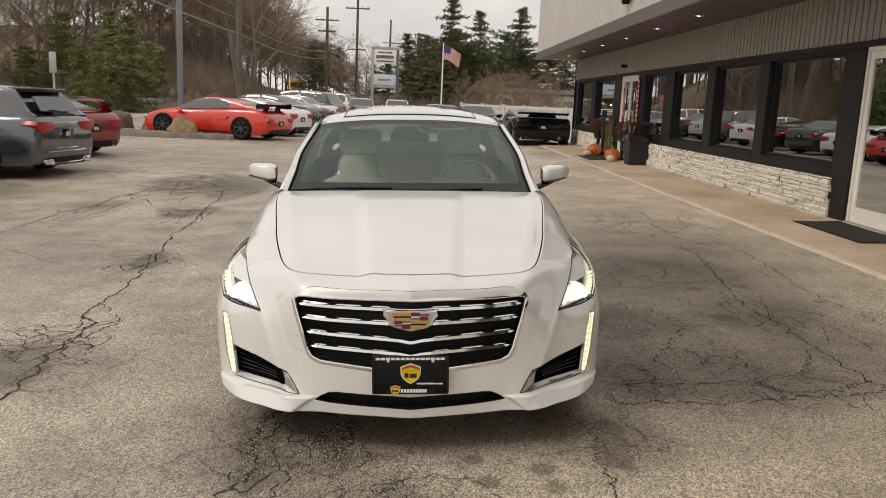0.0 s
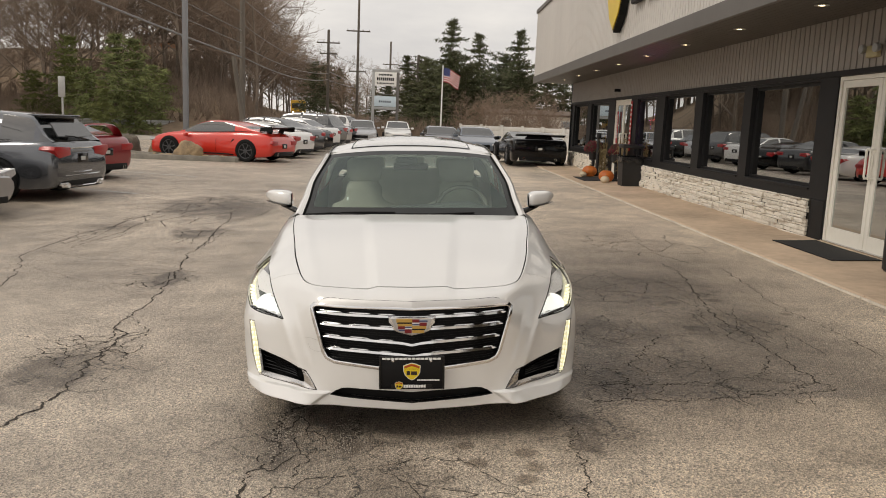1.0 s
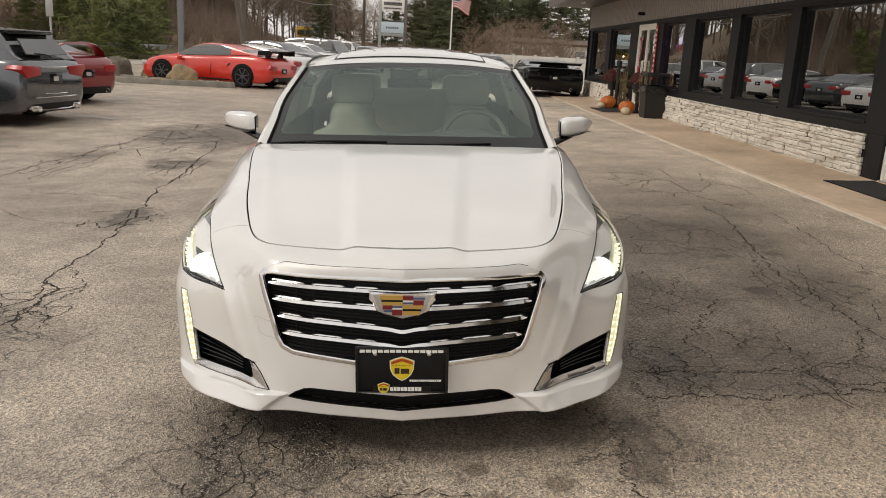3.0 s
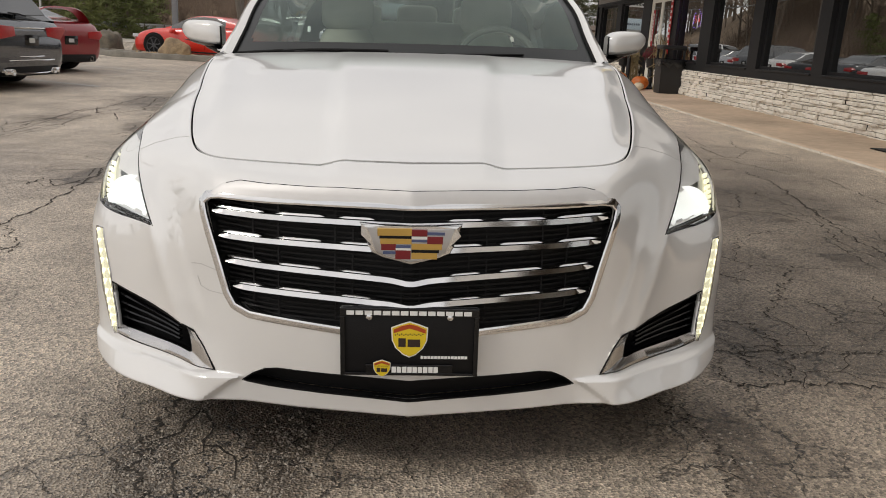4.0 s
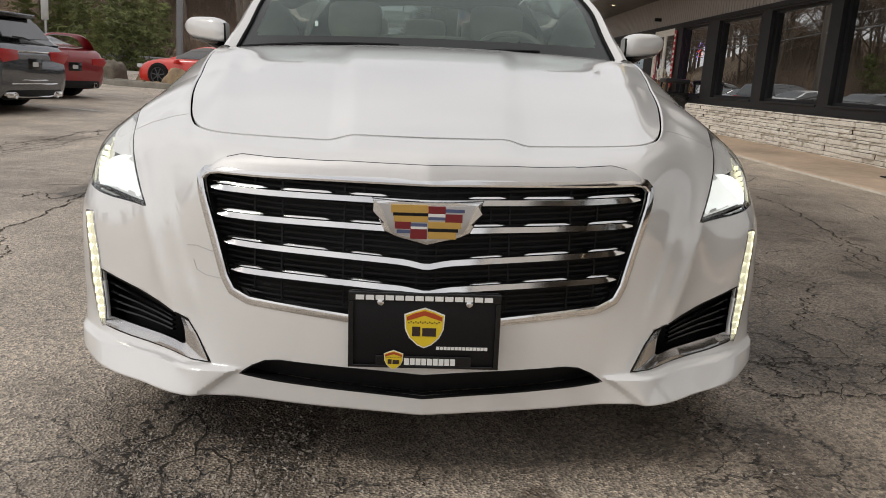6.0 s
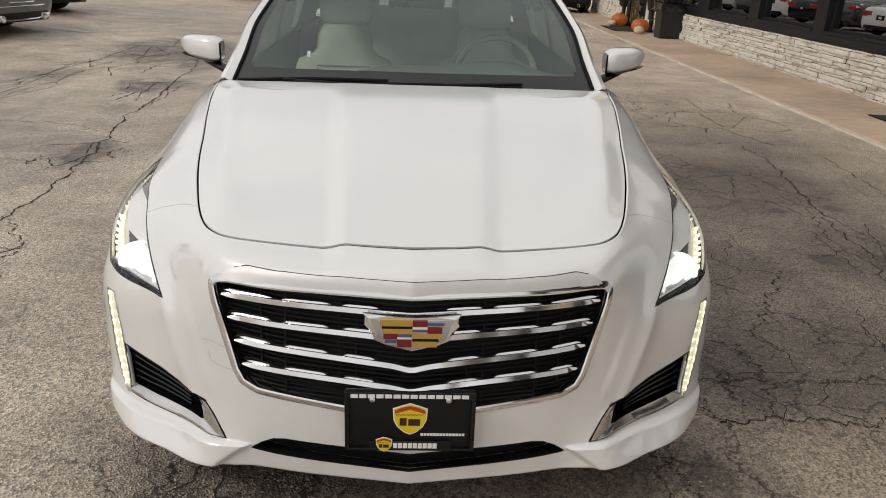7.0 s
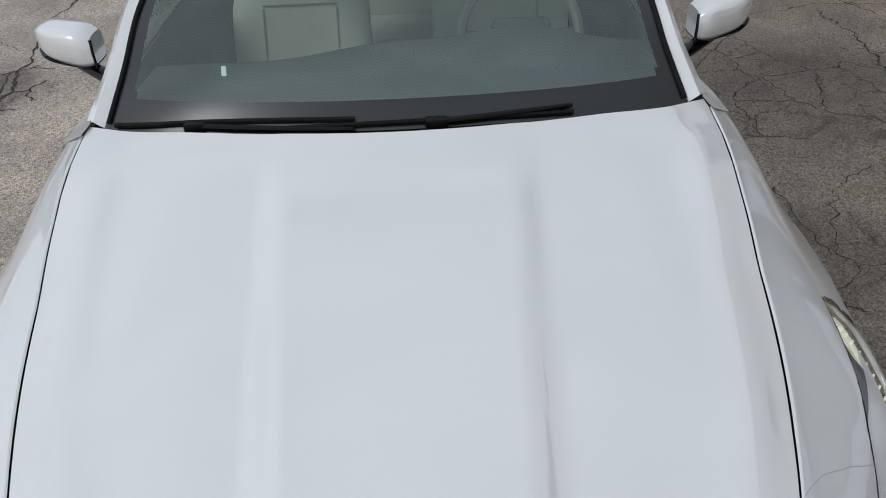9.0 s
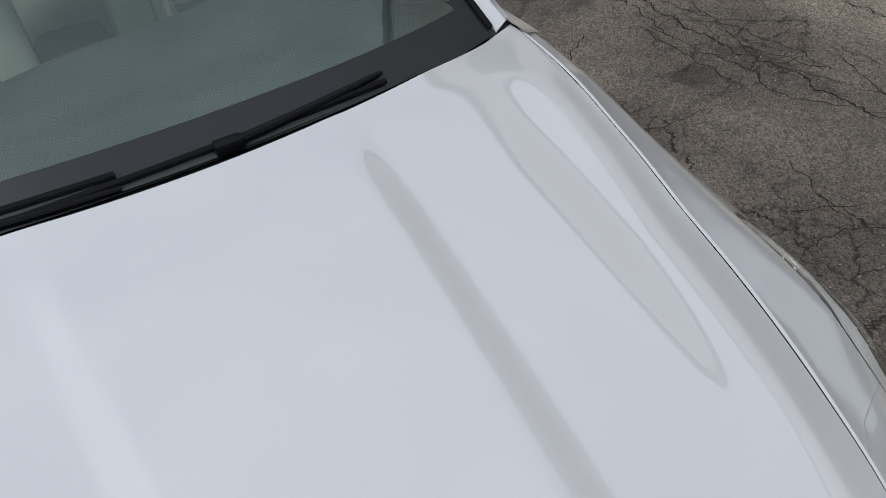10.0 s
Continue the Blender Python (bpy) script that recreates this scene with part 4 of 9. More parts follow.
blocks = [(-0.072, 0.0, 0.607, 0.622, GOLD), (-0.068, 0.0, 0.601, 0.607, BLACK), (-0.066, 0.0, 0.589, 0.600, GOLD), (-0.064, -0.034, 0.575, 0.588, RED), (-0.033, -0.002, 0.580, 0.585, BLUE),
          (-0.033, -0.002, 0.575, 0.579, WHITE), (-0.060, -0.034, 0.566, 0.571, BLUE), (-0.033, -0.002, 0.555, 0.574, RED), (0.002, 0.034, 0.607, 0.620, RED), (0.036, 0.072, 0.610, 0.615, BLUE),
          (0.036, 0.068, 0.590, 0.605, RED), (0.002, 0.034, 0.594, 0.599, BLUE), (0.002, 0.034, 0.600, 0.605, WHITE), (0.002, 0.066, 0.577, 0.589, GOLD), (0.002, 0.060, 0.570, 0.576, BLACK), (0.002, 0.056, 0.556, 0.569, GOLD)]
for a, b, lo, hi, mt in blocks:
    part("badge_block", box(a - 0.0012, b + 0.0012, -0.0045, 0.004, lo - 0.0008, hi + 0.0008, 0.0006), mt, badge, smooth=False)

# dealer plate
plate = part("number_plate", box(-0.158, 0.158, -0.034, -0.016, 0.272, 0.446, 0.008), material("plate_black", (0.006, 0.006, 0.007), 0.4, bump=0.1, bump_scale=200, spec=0.25), sedan, "black dealer plate in a black frame")
plate.matrix_local = pose(0, 0.022, 0.034, 1.5, 0, 0) @ Matrix.Diagonal((0.98, 1, 0.93, 1))
INK = material("plate_white_print", (0.78, 0.78, 0.76), 0.5)
YELLOW = material("plate_yellow_print", (0.75, 0.55, 0.02), 0.45)
DARKINK = material("plate_dark_print", (0.03, 0.015, 0.01), 0.5)
ORANGE = material("plate_orange_print", (0.42, 0.06, 0.01), 0.45)
frame_bm = bmesh.new()
for x0, x1, z0, z1 in ((-0.157, 0.157, 0.425, 0.445), (-0.157, -0.146, 0.273, 0.425), (0.146, 0.157, 0.273, 0.425), (-0.146, 0.146, 0.273, 0.280), (-0.100, 0.100, 0.280, 0.302)):
    box(x0, x1, -0.0385, -0.034, z0, z1, 0.0015, bm=frame_bm)
part("plate_frame", frame_bm, GLOSS, plate, smooth=False)


def word_bar(x0, x1, z0, z1, letters, y, mat, parent):
    """An unreadable word as plain upright bars of its size."""
    bm = bmesh.new()
    w = (x1 - x0) / letters
    for i in range(letters):
        box(x0 + i * w, x0 + i * w + w * 0.84, y - 0.0012, y, z0, z1, bm=bm)
    part("print_bar", bm, mat, parent, smooth=False)


word_bar(-0.142, 0.142, 0.4290, 0.4395, 14, -0.0386, INK, plate)
word_bar(0.026, 0.134, 0.3165, 0.3235, 14, -0.0342, INK, plate)
word_bar(-0.040, 0.068, 0.2815, 0.2965, 9, -0.0386, INK, plate)


def shield(cx, cz, w, h, y, parent):
    def outline(k):
        return [(cx - w * k, cz + h * 0.36 * k), (cx - w * 0.5 * k, cz + h * 0.46 * k), (cx, cz + h * 0.54 * k), (cx + w * 0.5 * k, cz + h * 0.46 * k), (cx + w * k, cz + h * 0.36 * k), (cx + w * 0.96 * k, cz - h * 0.02 * k), (cx + w * 0.75 * k, cz - h * 0.25 * k),
                (cx + w * 0.35 * k, cz - h * 0.44 * k), (cx, cz - h * 0.52 * k), (cx - w * 0.35 * k, cz - h * 0.44 * k), (cx - w * 0.75 * k, cz - h * 0.25 * k), (cx - w * 0.96 * k, cz - h * 0.02 * k)]
    s = part("shield_print", prism(outline(1.0), 0.0012, at=y - 0.0012), INK, parent, smooth=False)
    part("shield_field", prism(outline(0.93), 0.0008, at=y - 0.0020), YELLOW, s, smooth=False)
    top = [(cx - w * 0.86, cz + h * 0.20), (cx - w * 0.87, cz + h * 0.30), (cx - w * 0.45, cz + h * 0.40), (cx, cz + h * 0.46), (cx + w * 0.45, cz + h * 0.40), (cx + w * 0.87, cz + h * 0.30), (cx + w * 0.86, cz + h * 0.20)]
    part("shield_top", prism([top[0], *top[1:6], top[6], (cx, cz + h * 0.34)], 0.0006, at=y - 0.0026), ORANGE, s, smooth=False)
    chk = bmesh.new()
    for i in range(14):
        x = cx - w * 0.80 + i * w * 1.6 / 14
        box(x, x + w * 0.06, y - 0.0027, y - 0.0020, cz + h * (0.16 if i % 2 else 0.13), cz + h * (0.19 if i % 2 else 0.16), bm=chk)
    part("shield_check", chk, DARKINK, s, smooth=False)
    mark = bmesh.new()
    box(cx - w * 0.60, cx - w * 0.20, y - 0.0027, y - 0.0020, cz - h * 0.20, cz + h * 0.05, bm=mark)
    box(cx - w * 0.10, cx + w * 0.58, y - 0.0027, y - 0.0020, cz - h * 0.20, cz + h * 0.02, bm=mark)
    part("shield_mark", mark, DARKINK, s, smooth=False)


shield(0.0, 0.365, 0.042, 0.088, -0.0342, plate)
shield(-0.062, 0.292, 0.020, 0.042, -0.0386, plate)
for x in (-0.091, 0.091):
    part("bolt", turned([(0.007, 0.0), (0.007, 0.002), (0.004, 0.004)], 10, m=Matrix.Translation((x, -0.0385, 0.424)) @ pose(0, 0, 0, 90)), CHROME, plate)

SEAMGREY = material("panel_seam", (0.45, 0.44, 0.43), 0.6)
# lower intake
part("lower_intake", sunk(8, 0.05, (0, 0, 0.004)), BLACK, sedan)
part("intake_edge", rim(APERTURES["intake"], 0.002, 0.002, 0.001, 0.05), BLACK, sedan)

# lamps, air curtains
HOUSE = material("lamp_housing_chrome", (0.80, 0.80, 0.76), 0.25, metal=0.2)
SHADE = material("lamp_housing_dark", (0.20, 0.20, 0.205), 0.35, metal=0.3)
BEAM = material("lamp_beam", (1, 1, 1), 0.4, emit=(0.93, 0.98, 1.0), power=2.4)
# bowl and inner reflector emit in place of the beam they would reflect
GLOWDIM = material("lamp_bowl_glow", (0.8, 0.85, 0.9), 0.2, emit=(0.95, 0.97, 0.90), power=0.8)
LED = material("led_warm_white", (1, 1, 0.8), 0.4, emit=(1.0, 0.95, 0.60), power=1.15)
CHAMBER = material("lamp_chamber", (0.60, 0.62, 0.60), 0.25, metal=0.35)
BLADE = material("lamp_dark_blade", (0.17, 0.17, 0.175), 0.3, metal=0.2)
PALEWING = material("lamp_pale_wing", (0.82, 0.82, 0.80), 0.35)
GUIDE = material("light_guide_clear", (0.66, 0.66, 0.56), 0.2, emit=(1.0, 0.97, 0.70), power=0.45)
LEDSOFT = material("led_diffuser", (0.8, 0.8, 0.66), 0.4, emit=(1.0, 0.97, 0.72), power=0.40)
DRLBED = material("running_lamp_bed", (0.55, 0.55, 0.46), 0.25, emit=(1.0, 0.95, 0.62), power=0.60)
LINER = material("lamp_lining", (0.80, 0.80, 0.78), 0.25)
_vk = np.linspace(0, 1, 6)


def INNER(v):
    return tuple(smooth_keys([(t, *p) for t, p in zip(_vk, OUT_LAMP[:6])], v)[0])


def OUTER(v):
    return tuple(smooth_keys([(t, *p) for t, p in zip(_vk, OUT_LAMP[10:4:-1])], v)[0])


for sg, k_lamp, k_drl, k_fog in ((1, 2, 4, 6), (-1, 3, 5, 7)):
    lamp = part("headlamp", sunk(k_lamp, 0.10, (-0.060 * sg, 0, -0.020)), HOUSE, sedan, "lit projector headlamp with clear lens")
    part("lamp_bezel", rim(APERTURES["lamp_a"] if sg > 0 else APERTURES["lamp_b"], 0.0018, 0.0015, 0.001, 0.045), GLOSS, lamp)
    part("lamp_lens", sunk(k_lamp, -0.001), LENS, lamp, "clear glossy lens").visible_shadow = False
    def patch(u, v, push):
        """A place in the lamp: u from its inner to its outer edge, v from its foot to its rear tip."""
        return near_skin(*(on_skin(sg * INNER(v)[0], INNER(v)[1]).lerp(on_skin(sg * OUTER(v)[0], OUTER(v)[1]), u)), push)

    def field(u0, u1, v0, v1, push, nu=8, nv=14):
        """A sheet of the lamp; the edges may be numbers or depend on v."""
        rows = []
        for v in np.linspace(v0, v1, nv):
            a, b = (q(v) if callable(q) else q for q in (u0, u1))
            rows.append([patch(u, v, push) for u in np.linspace(a, b, nu)])
        return loft(rows)

    liner = take(VERTS, FACES[k_lamp])
    bmesh.ops.recalc_face_normals(liner, faces=liner.faces)
    liner.normal_update()
    turn = 1 if sum(f.normal.y for f in liner.faces) < 0 else -1
    for v, n in [(v, v.normal.copy()) for v in liner.verts]:
        v.co -= n * turn * 0.026
    hole = [tuple(np.array(INNER(v)) * (1 - u) + np.array(OUTER(v)) * u) for u, v in ((0.07, 0.06), (0.62, 0.06), (0.62, 0.42), (0.07, 0.42))]
    gone = [f for f in liner.faces if inside(np.array(abs(f.calc_center_median().x)), np.array(f.calc_center_median().z), hole)]
    bmesh.ops.delete(liner, geom=gone, context="FACES")
    part("lamp_liner", liner, LINER, lamp, "pale silvery lamp lining")
    ring = [(u, 0.05) for u in np.linspace(0.05, 0.64, 9)] + [(0.64, v) for v in np.linspace(0.09, 0.40, 7)] + [(u, 0.44) for u in np.linspace(0.64, 0.05, 9)] + [(0.05, v) for v in np.linspace(0.40, 0.09, 7)]
    ring.append(ring[0])
    part("chamber_wall", loft([[patch(u, v, -0.026) for u, v in ring], [patch(0.345 + 0.9 * (u - 0.345), 0.245 + 0.9 * (v - 0.245), -0.085) for u, v in ring]]), CHAMBER, lamp)
    part("chamber_back", field(0.0, 0.70, 0.0, 0.50, -0.086), CHAMBER, lamp)
    part("chrome_strip", tube([patch(u, 0.045, -0.012) for u in np.linspace(0.03, 0.97, 16)], 0.005, 6), CHROME, lamp)
    part("dark_strip", tube([patch(u, 0.012, -0.004) for u in np.linspace(0.0, 0.98, 16)], 0.005, 6), GLOSS, lamp)
    part("dark_edge", tube([patch(0.012, v, -0.003) for v in np.linspace(0.0, 0.97, 24)], 0.0028, 5), GLOSS, lamp)
    c = patch(0.40, 0.25, -0.060)
    cup = part("projector", turned([(0.034, 0.0), (0.040, 0.012), (0.043, 0.030), (0.046, 0.030), (0.044, 0.010), (0.036, -0.004)], 28, m=Matrix.Translation(c) @ pose(0, 0, 0, 90)), HOUSE, lamp)
    part("projector_lens", turned([(0.034, 0.004), (0.030, 0.012), (0.018, 0.017), (0.004, 0.019)], 24, m=Matrix.Translation(c) @ pose(0, 0, 0, 90)), BEAM, cup)
    part("reflector_bowl", turned([(0.036, 0.006), (0.050, 0.016), (0.060, 0.032), (0.064, 0.046)], 28, m=Matrix.Translation(c) @ pose(0, 0, 0, 90)), GLOWDIM, cup)
    part("inner_reflector", turned([(0.020, 0.0), (0.018, 0.006), (0.006, 0.010)], 14, m=Matrix.Translation(patch(0.14, 0.14, -0.034)) @ pose(0, 0, 0, 90)), GLOWDIM, lamp)
    part("grey_blade", field(0.0, lambda v: 0.44 - 0.55 * (v - 0.66) ** 1.0 - 0.5 * max(0.0, v - 0.9), 0.66, 0.95, -0.004), BLADE, lamp, "dark grey trim blade")
    part("pale_wing", field(0.0, lambda v: 0.50 + 0.16 * float(step(0.40, 0.62, v)), 0.36, 0.655, -0.007), PALEWING, lamp)
    part("light_guide", field(lambda v: 0.68 - 0.14 * float(step(0.6, 0.95, v)), lambda v: 0.93, 0.40, 0.93, -0.019, 6, 26), GUIDE, lamp, "pale glowing light guide")
    part("cell_bed", field(0.67, 0.97, 0.06, 0.41, -0.020), GUIDE, lamp)
    for i in range(7):
        for u, w in ((0.74, 0.0070), (0.86, 0.0085)):
            p = patch(u, 0.085 + 0.048 * i, -0.016)
            part("led", box(-w, w, -0.002, 0.002, -0.0056, 0.0056, 0.0015, m=Matrix.Translation(p) @ pose(0, 0, 0, 0, 0, 35 * sg)), LED, lamp)
    for i in range(14):
        p = patch(0.80 - 0.03 * float(step(0.6, 0.9, 0.45 + 0.035 * i)), 0.45 + 0.034 * i, -0.016)
        k = 1 - i * 0.04
        part("led", box(-0.0055 * k, 0.0055 * k, -0.002, 0.002, -0.0042 * k, 0.0042 * k, 0.0012, m=Matrix.Translation(p) @ pose(0, 0, 0, 0, 0, 45 * sg)), LEDSOFT, lamp)
    # vertical running lamp
    drl = part("running_lamp", sunk(k_drl, 0.03), SHADE, sedan, "slim lit vertical running lamp")
    part("lamp_bezel", rim(APERTURES["drl_a"] if sg > 0 else APERTURES["drl_b"], 0.003, 0.002, 0.003, 0.03), SATIN, drl)
    part("lamp_lens", sunk(k_drl, -0.001), LENS, drl).visible_shadow = False
    mid = dense([(0.814, 0.508), (0.813, 0.44), (0.804, 0.36), (0.790, 0.29), (0.782, 0.270)], 0.0205, False)
    part("diffuser", tube([on_skin(sg * x, z, -0.016) for x, z in dense([(0.813, 0.512), (0.813, 0.44), (0.804, 0.36), (0.790, 0.29), (0.778, 0.262)], 0.01, False)], 0.014, 6), DRLBED, drl)
    for x, z in mid:
        p = on_skin(sg * x, z, -0.012)
        part("led", box(-0.0105, 0.0105, -0.008, 0.003, -0.0086, 0.0086, 0.002, m=Matrix.Translation(p)), LED, drl)
    # air curtain with bright lower trim
    fog = part("air_curtain", sunk(k_fog, 0.075, (0.0, 0, 0.0)), BLACK, sedan, "black slatted air curtain in a satin bezel")
    poly = APERTURES["fog_a"] if sg > 0 else APERTURES["fog_b"]
    part("curtain_edge", rim(poly, 0.002, 0.002, 0.001, 0.075), BLACK, fog)
    # satin blade: from the outer lower end to the inner tip, then up
    blade = []
    for (x0, z0), (x1, z1) in [((0.764, 0.254), (0.764, 0.274)), ((0.66, 0.249), (0.655, 0.271)), ((0.56, 0.243), (0.560, 0.266)), ((0.50, 0.240), (0.535, 0.264)), ((0.462, 0.239), (0.522, 0.272)), ((0.489, 0.297), (0.526, 0.305)), ((0.512, 0.331), (0.540, 0.341))]:
        a, b = on_skin(sg * x0, z0, 0.004), on_skin(sg * x1, z1, -0.014)
        blade.append([on_skin(sg * x0, z0, -0.01), a, a.lerp(b, 0.35) + Vector((0, -0.006, 0)), b])
    sm = []
    ctrl = np.array([[list(p) for p in r] for r in blade])
    tt = np.linspace(0, len(blade) - 1, 60)
    flatk = smooth_keys([(i, *ctrl[i].ravel()) for i in range(len(blade))], tt)
    part("satin_blade", loft([[tuple(p) for p in r.reshape(4, 3)] for r in flatk]), SATIN, fog, "satin metal trim blade")
    for i in range(5):
        f = i / 4
        pts = [on_skin(sg * x, z, -0.026) for x, z in dense([(0.770, 0.385 - 0.088 * f), (0.66, 0.362 - 0.066 * f), (0.56, 0.338 - 0.050 * f)], 0.02, False)]
        part("slat", tube(pts, 0.0065, 6, flat=0.5), GLOSS, fog)
    # seam from the bonnet's corner to the lamp
    part("wing_seam", tube([on_skin(sg * x, z, 0.0002) for x, z in dense([(0.733, 0.7005), (0.68, 0.724), (0.62, 0.742), (0.572, 0.752)], 0.012, False)], 0.0008, 5), SEAMGREY, sedan)
# tow-eye cover seams
for pts in ([(-0.515, 0.497), (-0.490, 0.500), (-0.450, 0.492)], [(-0.500, 0.470), (-0.492, 0.448), (-0.470, 0.440), (-0.430, 0.437)]):
    part("tow_cover_seam", tube([on_skin(x, z, 0.0003) for x, z in dense(pts, 0.01, False)], 0.0011, 5), SEAMGREY, sedan)

# under tray and inner arches keep the light out
tray = bmesh.new()
box(-0.80, 0.80, 0.40, 4.6, 0.150, 0.175, bm=tray)
box(-0.62, 0.62, 0.16, 0.396, 0.165, 0.18, bm=tray)
part("under_tray", tray, BLACK, sedan, smooth=False)
part("engine_bay", box(-0.60, 0.60, 0.26, 1.25, 0.2, 0.66), BLACK, sedan, smooth=False)
# windscreen, roof, sides and cabin of the saloon
def ws_point(u, t):
    """The windscreen: u across, t from the cowl to the roof."""
    xb, xt = 0.705 * u, 0.560 * u
    b = Vector((xb, 1.345 + 0.265 * xb * xb, 0.918 - 0.006 * u * u))
    e = Vector((xt, 2.02 + 0.20 * xt * xt, 1.334 - 0.034 * u * u))
    p = b.lerp(e, t)
    bow = math.sin(math.pi * t) * 0.028
    return p + Vector((0, -0.45 * bow, bow))


NU, NT = 120, 72
ws_v = [ws_point(-1 + 2 * i / NU, j / NT) for i in range(NU + 1) for j in range(NT + 1)]


def ws_faces(keep):
    return [(i * (NT + 1) + j, (i + 1) * (NT + 1) + j, (i + 1) * (NT + 1) + j + 1, i * (NT + 1) + j + 1) for i in range(NU) for j in range(NT) if keep(abs(-1 + 2 * (i + 0.5) / NU), (j + 0.5) / NT)]


def is_clear(u, t):
    r = max(0.0, u - 0.86) / 0.08, max(0.0, 0.19 - t) / 0.085
    return u < 0.94 and 0.105 < t < 0.93 and math.hypot(*r) < 1.05


FRIT = material("black_frit_glass", (0.012, 0.014, 0.014), 0.28)
FRIT.node_tree.nodes["Principled BSDF"].inputs["IOR"].default_value = 1.6
windscreen = part("windscreen", raw(ws_v, ws_faces(is_clear)), SCREEN, sedan, "green-tinted laminated windscreen")
windscreen.visible_shadow = False
part("black_border", raw(ws_v, ws_faces(lambda u, t: not is_clear(u, t))), FRIT, windscreen, "black ceramic border")

# small tag inside the screen
tag_at = ws_point(-0.60, 0.22)
part("screen_tag", box(-0.006, 0.006, 0.010, 0.012, -0.012, 0.012, 0.002, m=Matrix.Translation(tag_at) @ pose(0, 0, 0, -32)), PALEWING, sedan, "small pale tag behind the screen")
# cowl below the glass
rows = []
for u in np.linspace(-1, 1, 40):
    x = 0.735 * u
    p = ws_point(u, 0.0)
    hy = 1.290 + 0.345 * x * x
    rows.append([(x, hy - 0.02, float(hood_z(x, hy)) - 0.03), (x, hy + 0.015, float(hood_z(x, hy)) - 0.028), (p.x * 1.02, p.y + 0.002, p.z - 0.004), (p.x * 1.02, p.y + 0.03, p.z - 0.03)])
part("cowl", loft(rows), BLACK, sedan)


def thing_part(name, parent):
    e = new(name, None)
    e.parent = parent
    return e


def wiper_set():
    for px, x0, x1, up0, up1 in ((0.085, -0.30, 0.40, 0.004, 0.022), (-0.47, -0.68, -0.10, 0.030, -0.012)):
        base = ws_point(px / 0.705, 0.03) + Vector((0, -0.012, 0.0))
        arm = box(-0.026, 0.026, -0.016, 0.018, -0.012, 0.012, 0.006, m=Matrix.Translation(base))
        right = [ws_point((px + (x1 - px) * k / 8) / 0.705, 0.030 + up1 * k / 8) + Vector((0, -0.012, 0.002)) for k in range(9)]
        tube(right, [0.011, 0.011, 0.011, 0.010, 0.010, 0.010, 0.009, 0.008, 0.007], 8, bm=arm, flat=0.7)
        w = part("wiper", arm, BLACK, sedan, "black wiper arm resting on the cowl")
        blade = [ws_point((x0 + (x1 - x0) * k / 16) / 0.705, 0.020 + 0.012 * math.sin(math.pi * k / 16) + up0 * k / 16) + Vector((0, -0.008, 0.002)) for k in range(17)]
        part("wiper_blade", tube(blade, 0.0065, 6), RUBBER, w)


wiper_set()

# roof
ROOF = [(2.02, 0.560, 1.300, 1.334), (2.25, 0.560, 1.326, 1.374), (2.6, 0.556, 1.346, 1.404), (3.0, 0.548, 1.348, 1.416), (3.4, 0.535, 1.326, 1.392), (3.7, 0.515, 1.280, 1.330)]


def roof_row(y, n=31, lift=0.0, lim=1.0):
    w, ze, zc = smooth_keys(ROOF, y)[0]
    row = []
    for u in np.linspace(-lim, lim, n):
        yy = y + 0.20 * (w * u) ** 2 * (1 if y < 2.1 else 0)
        row.append((w * u, yy, zc - (zc - ze) * abs(u) ** 2.4 + lift))
    return row


# base colour holds both the pale blind and sky glare on the glass
PALEROOF = material("sunroof_blind_glare", (0.50, 0.49, 0.46), 0.15, coat=1.0)
part("roof", loft([roof_row(y) for y in np.linspace(2.02, 3.7, 30)]), PEARL, sedan)
part("sunroof", loft([roof_row(y, 21, 0.004, 0.735) for y in np.linspace(2.18, 3.02, 16)]), PALEROOF, sedan, "glass sunroof, pale from its closed blind and painted sky glare")
part("sunroof_seal", loft([roof_row(y, 21, 0.002, 0.75) for y in np.linspace(2.16, 3.04, 16)]), RUBBER, sedan)
# rear window and boot
rear = []
for t in np.linspace(0, 1, 10):
    rear.append([((0.515 + 0.04 * t) * u, 3.7 + 0.55 * t, 1.342 - 0.053 * abs(u) ** 2.4 - (0.26 * t) + 0.03 * math.sin(math.pi * t)) for u in np.linspace(-1, 1, 21)])
part("rear_window", loft(rear), SIDEGLASS, sedan).visible_shadow = False

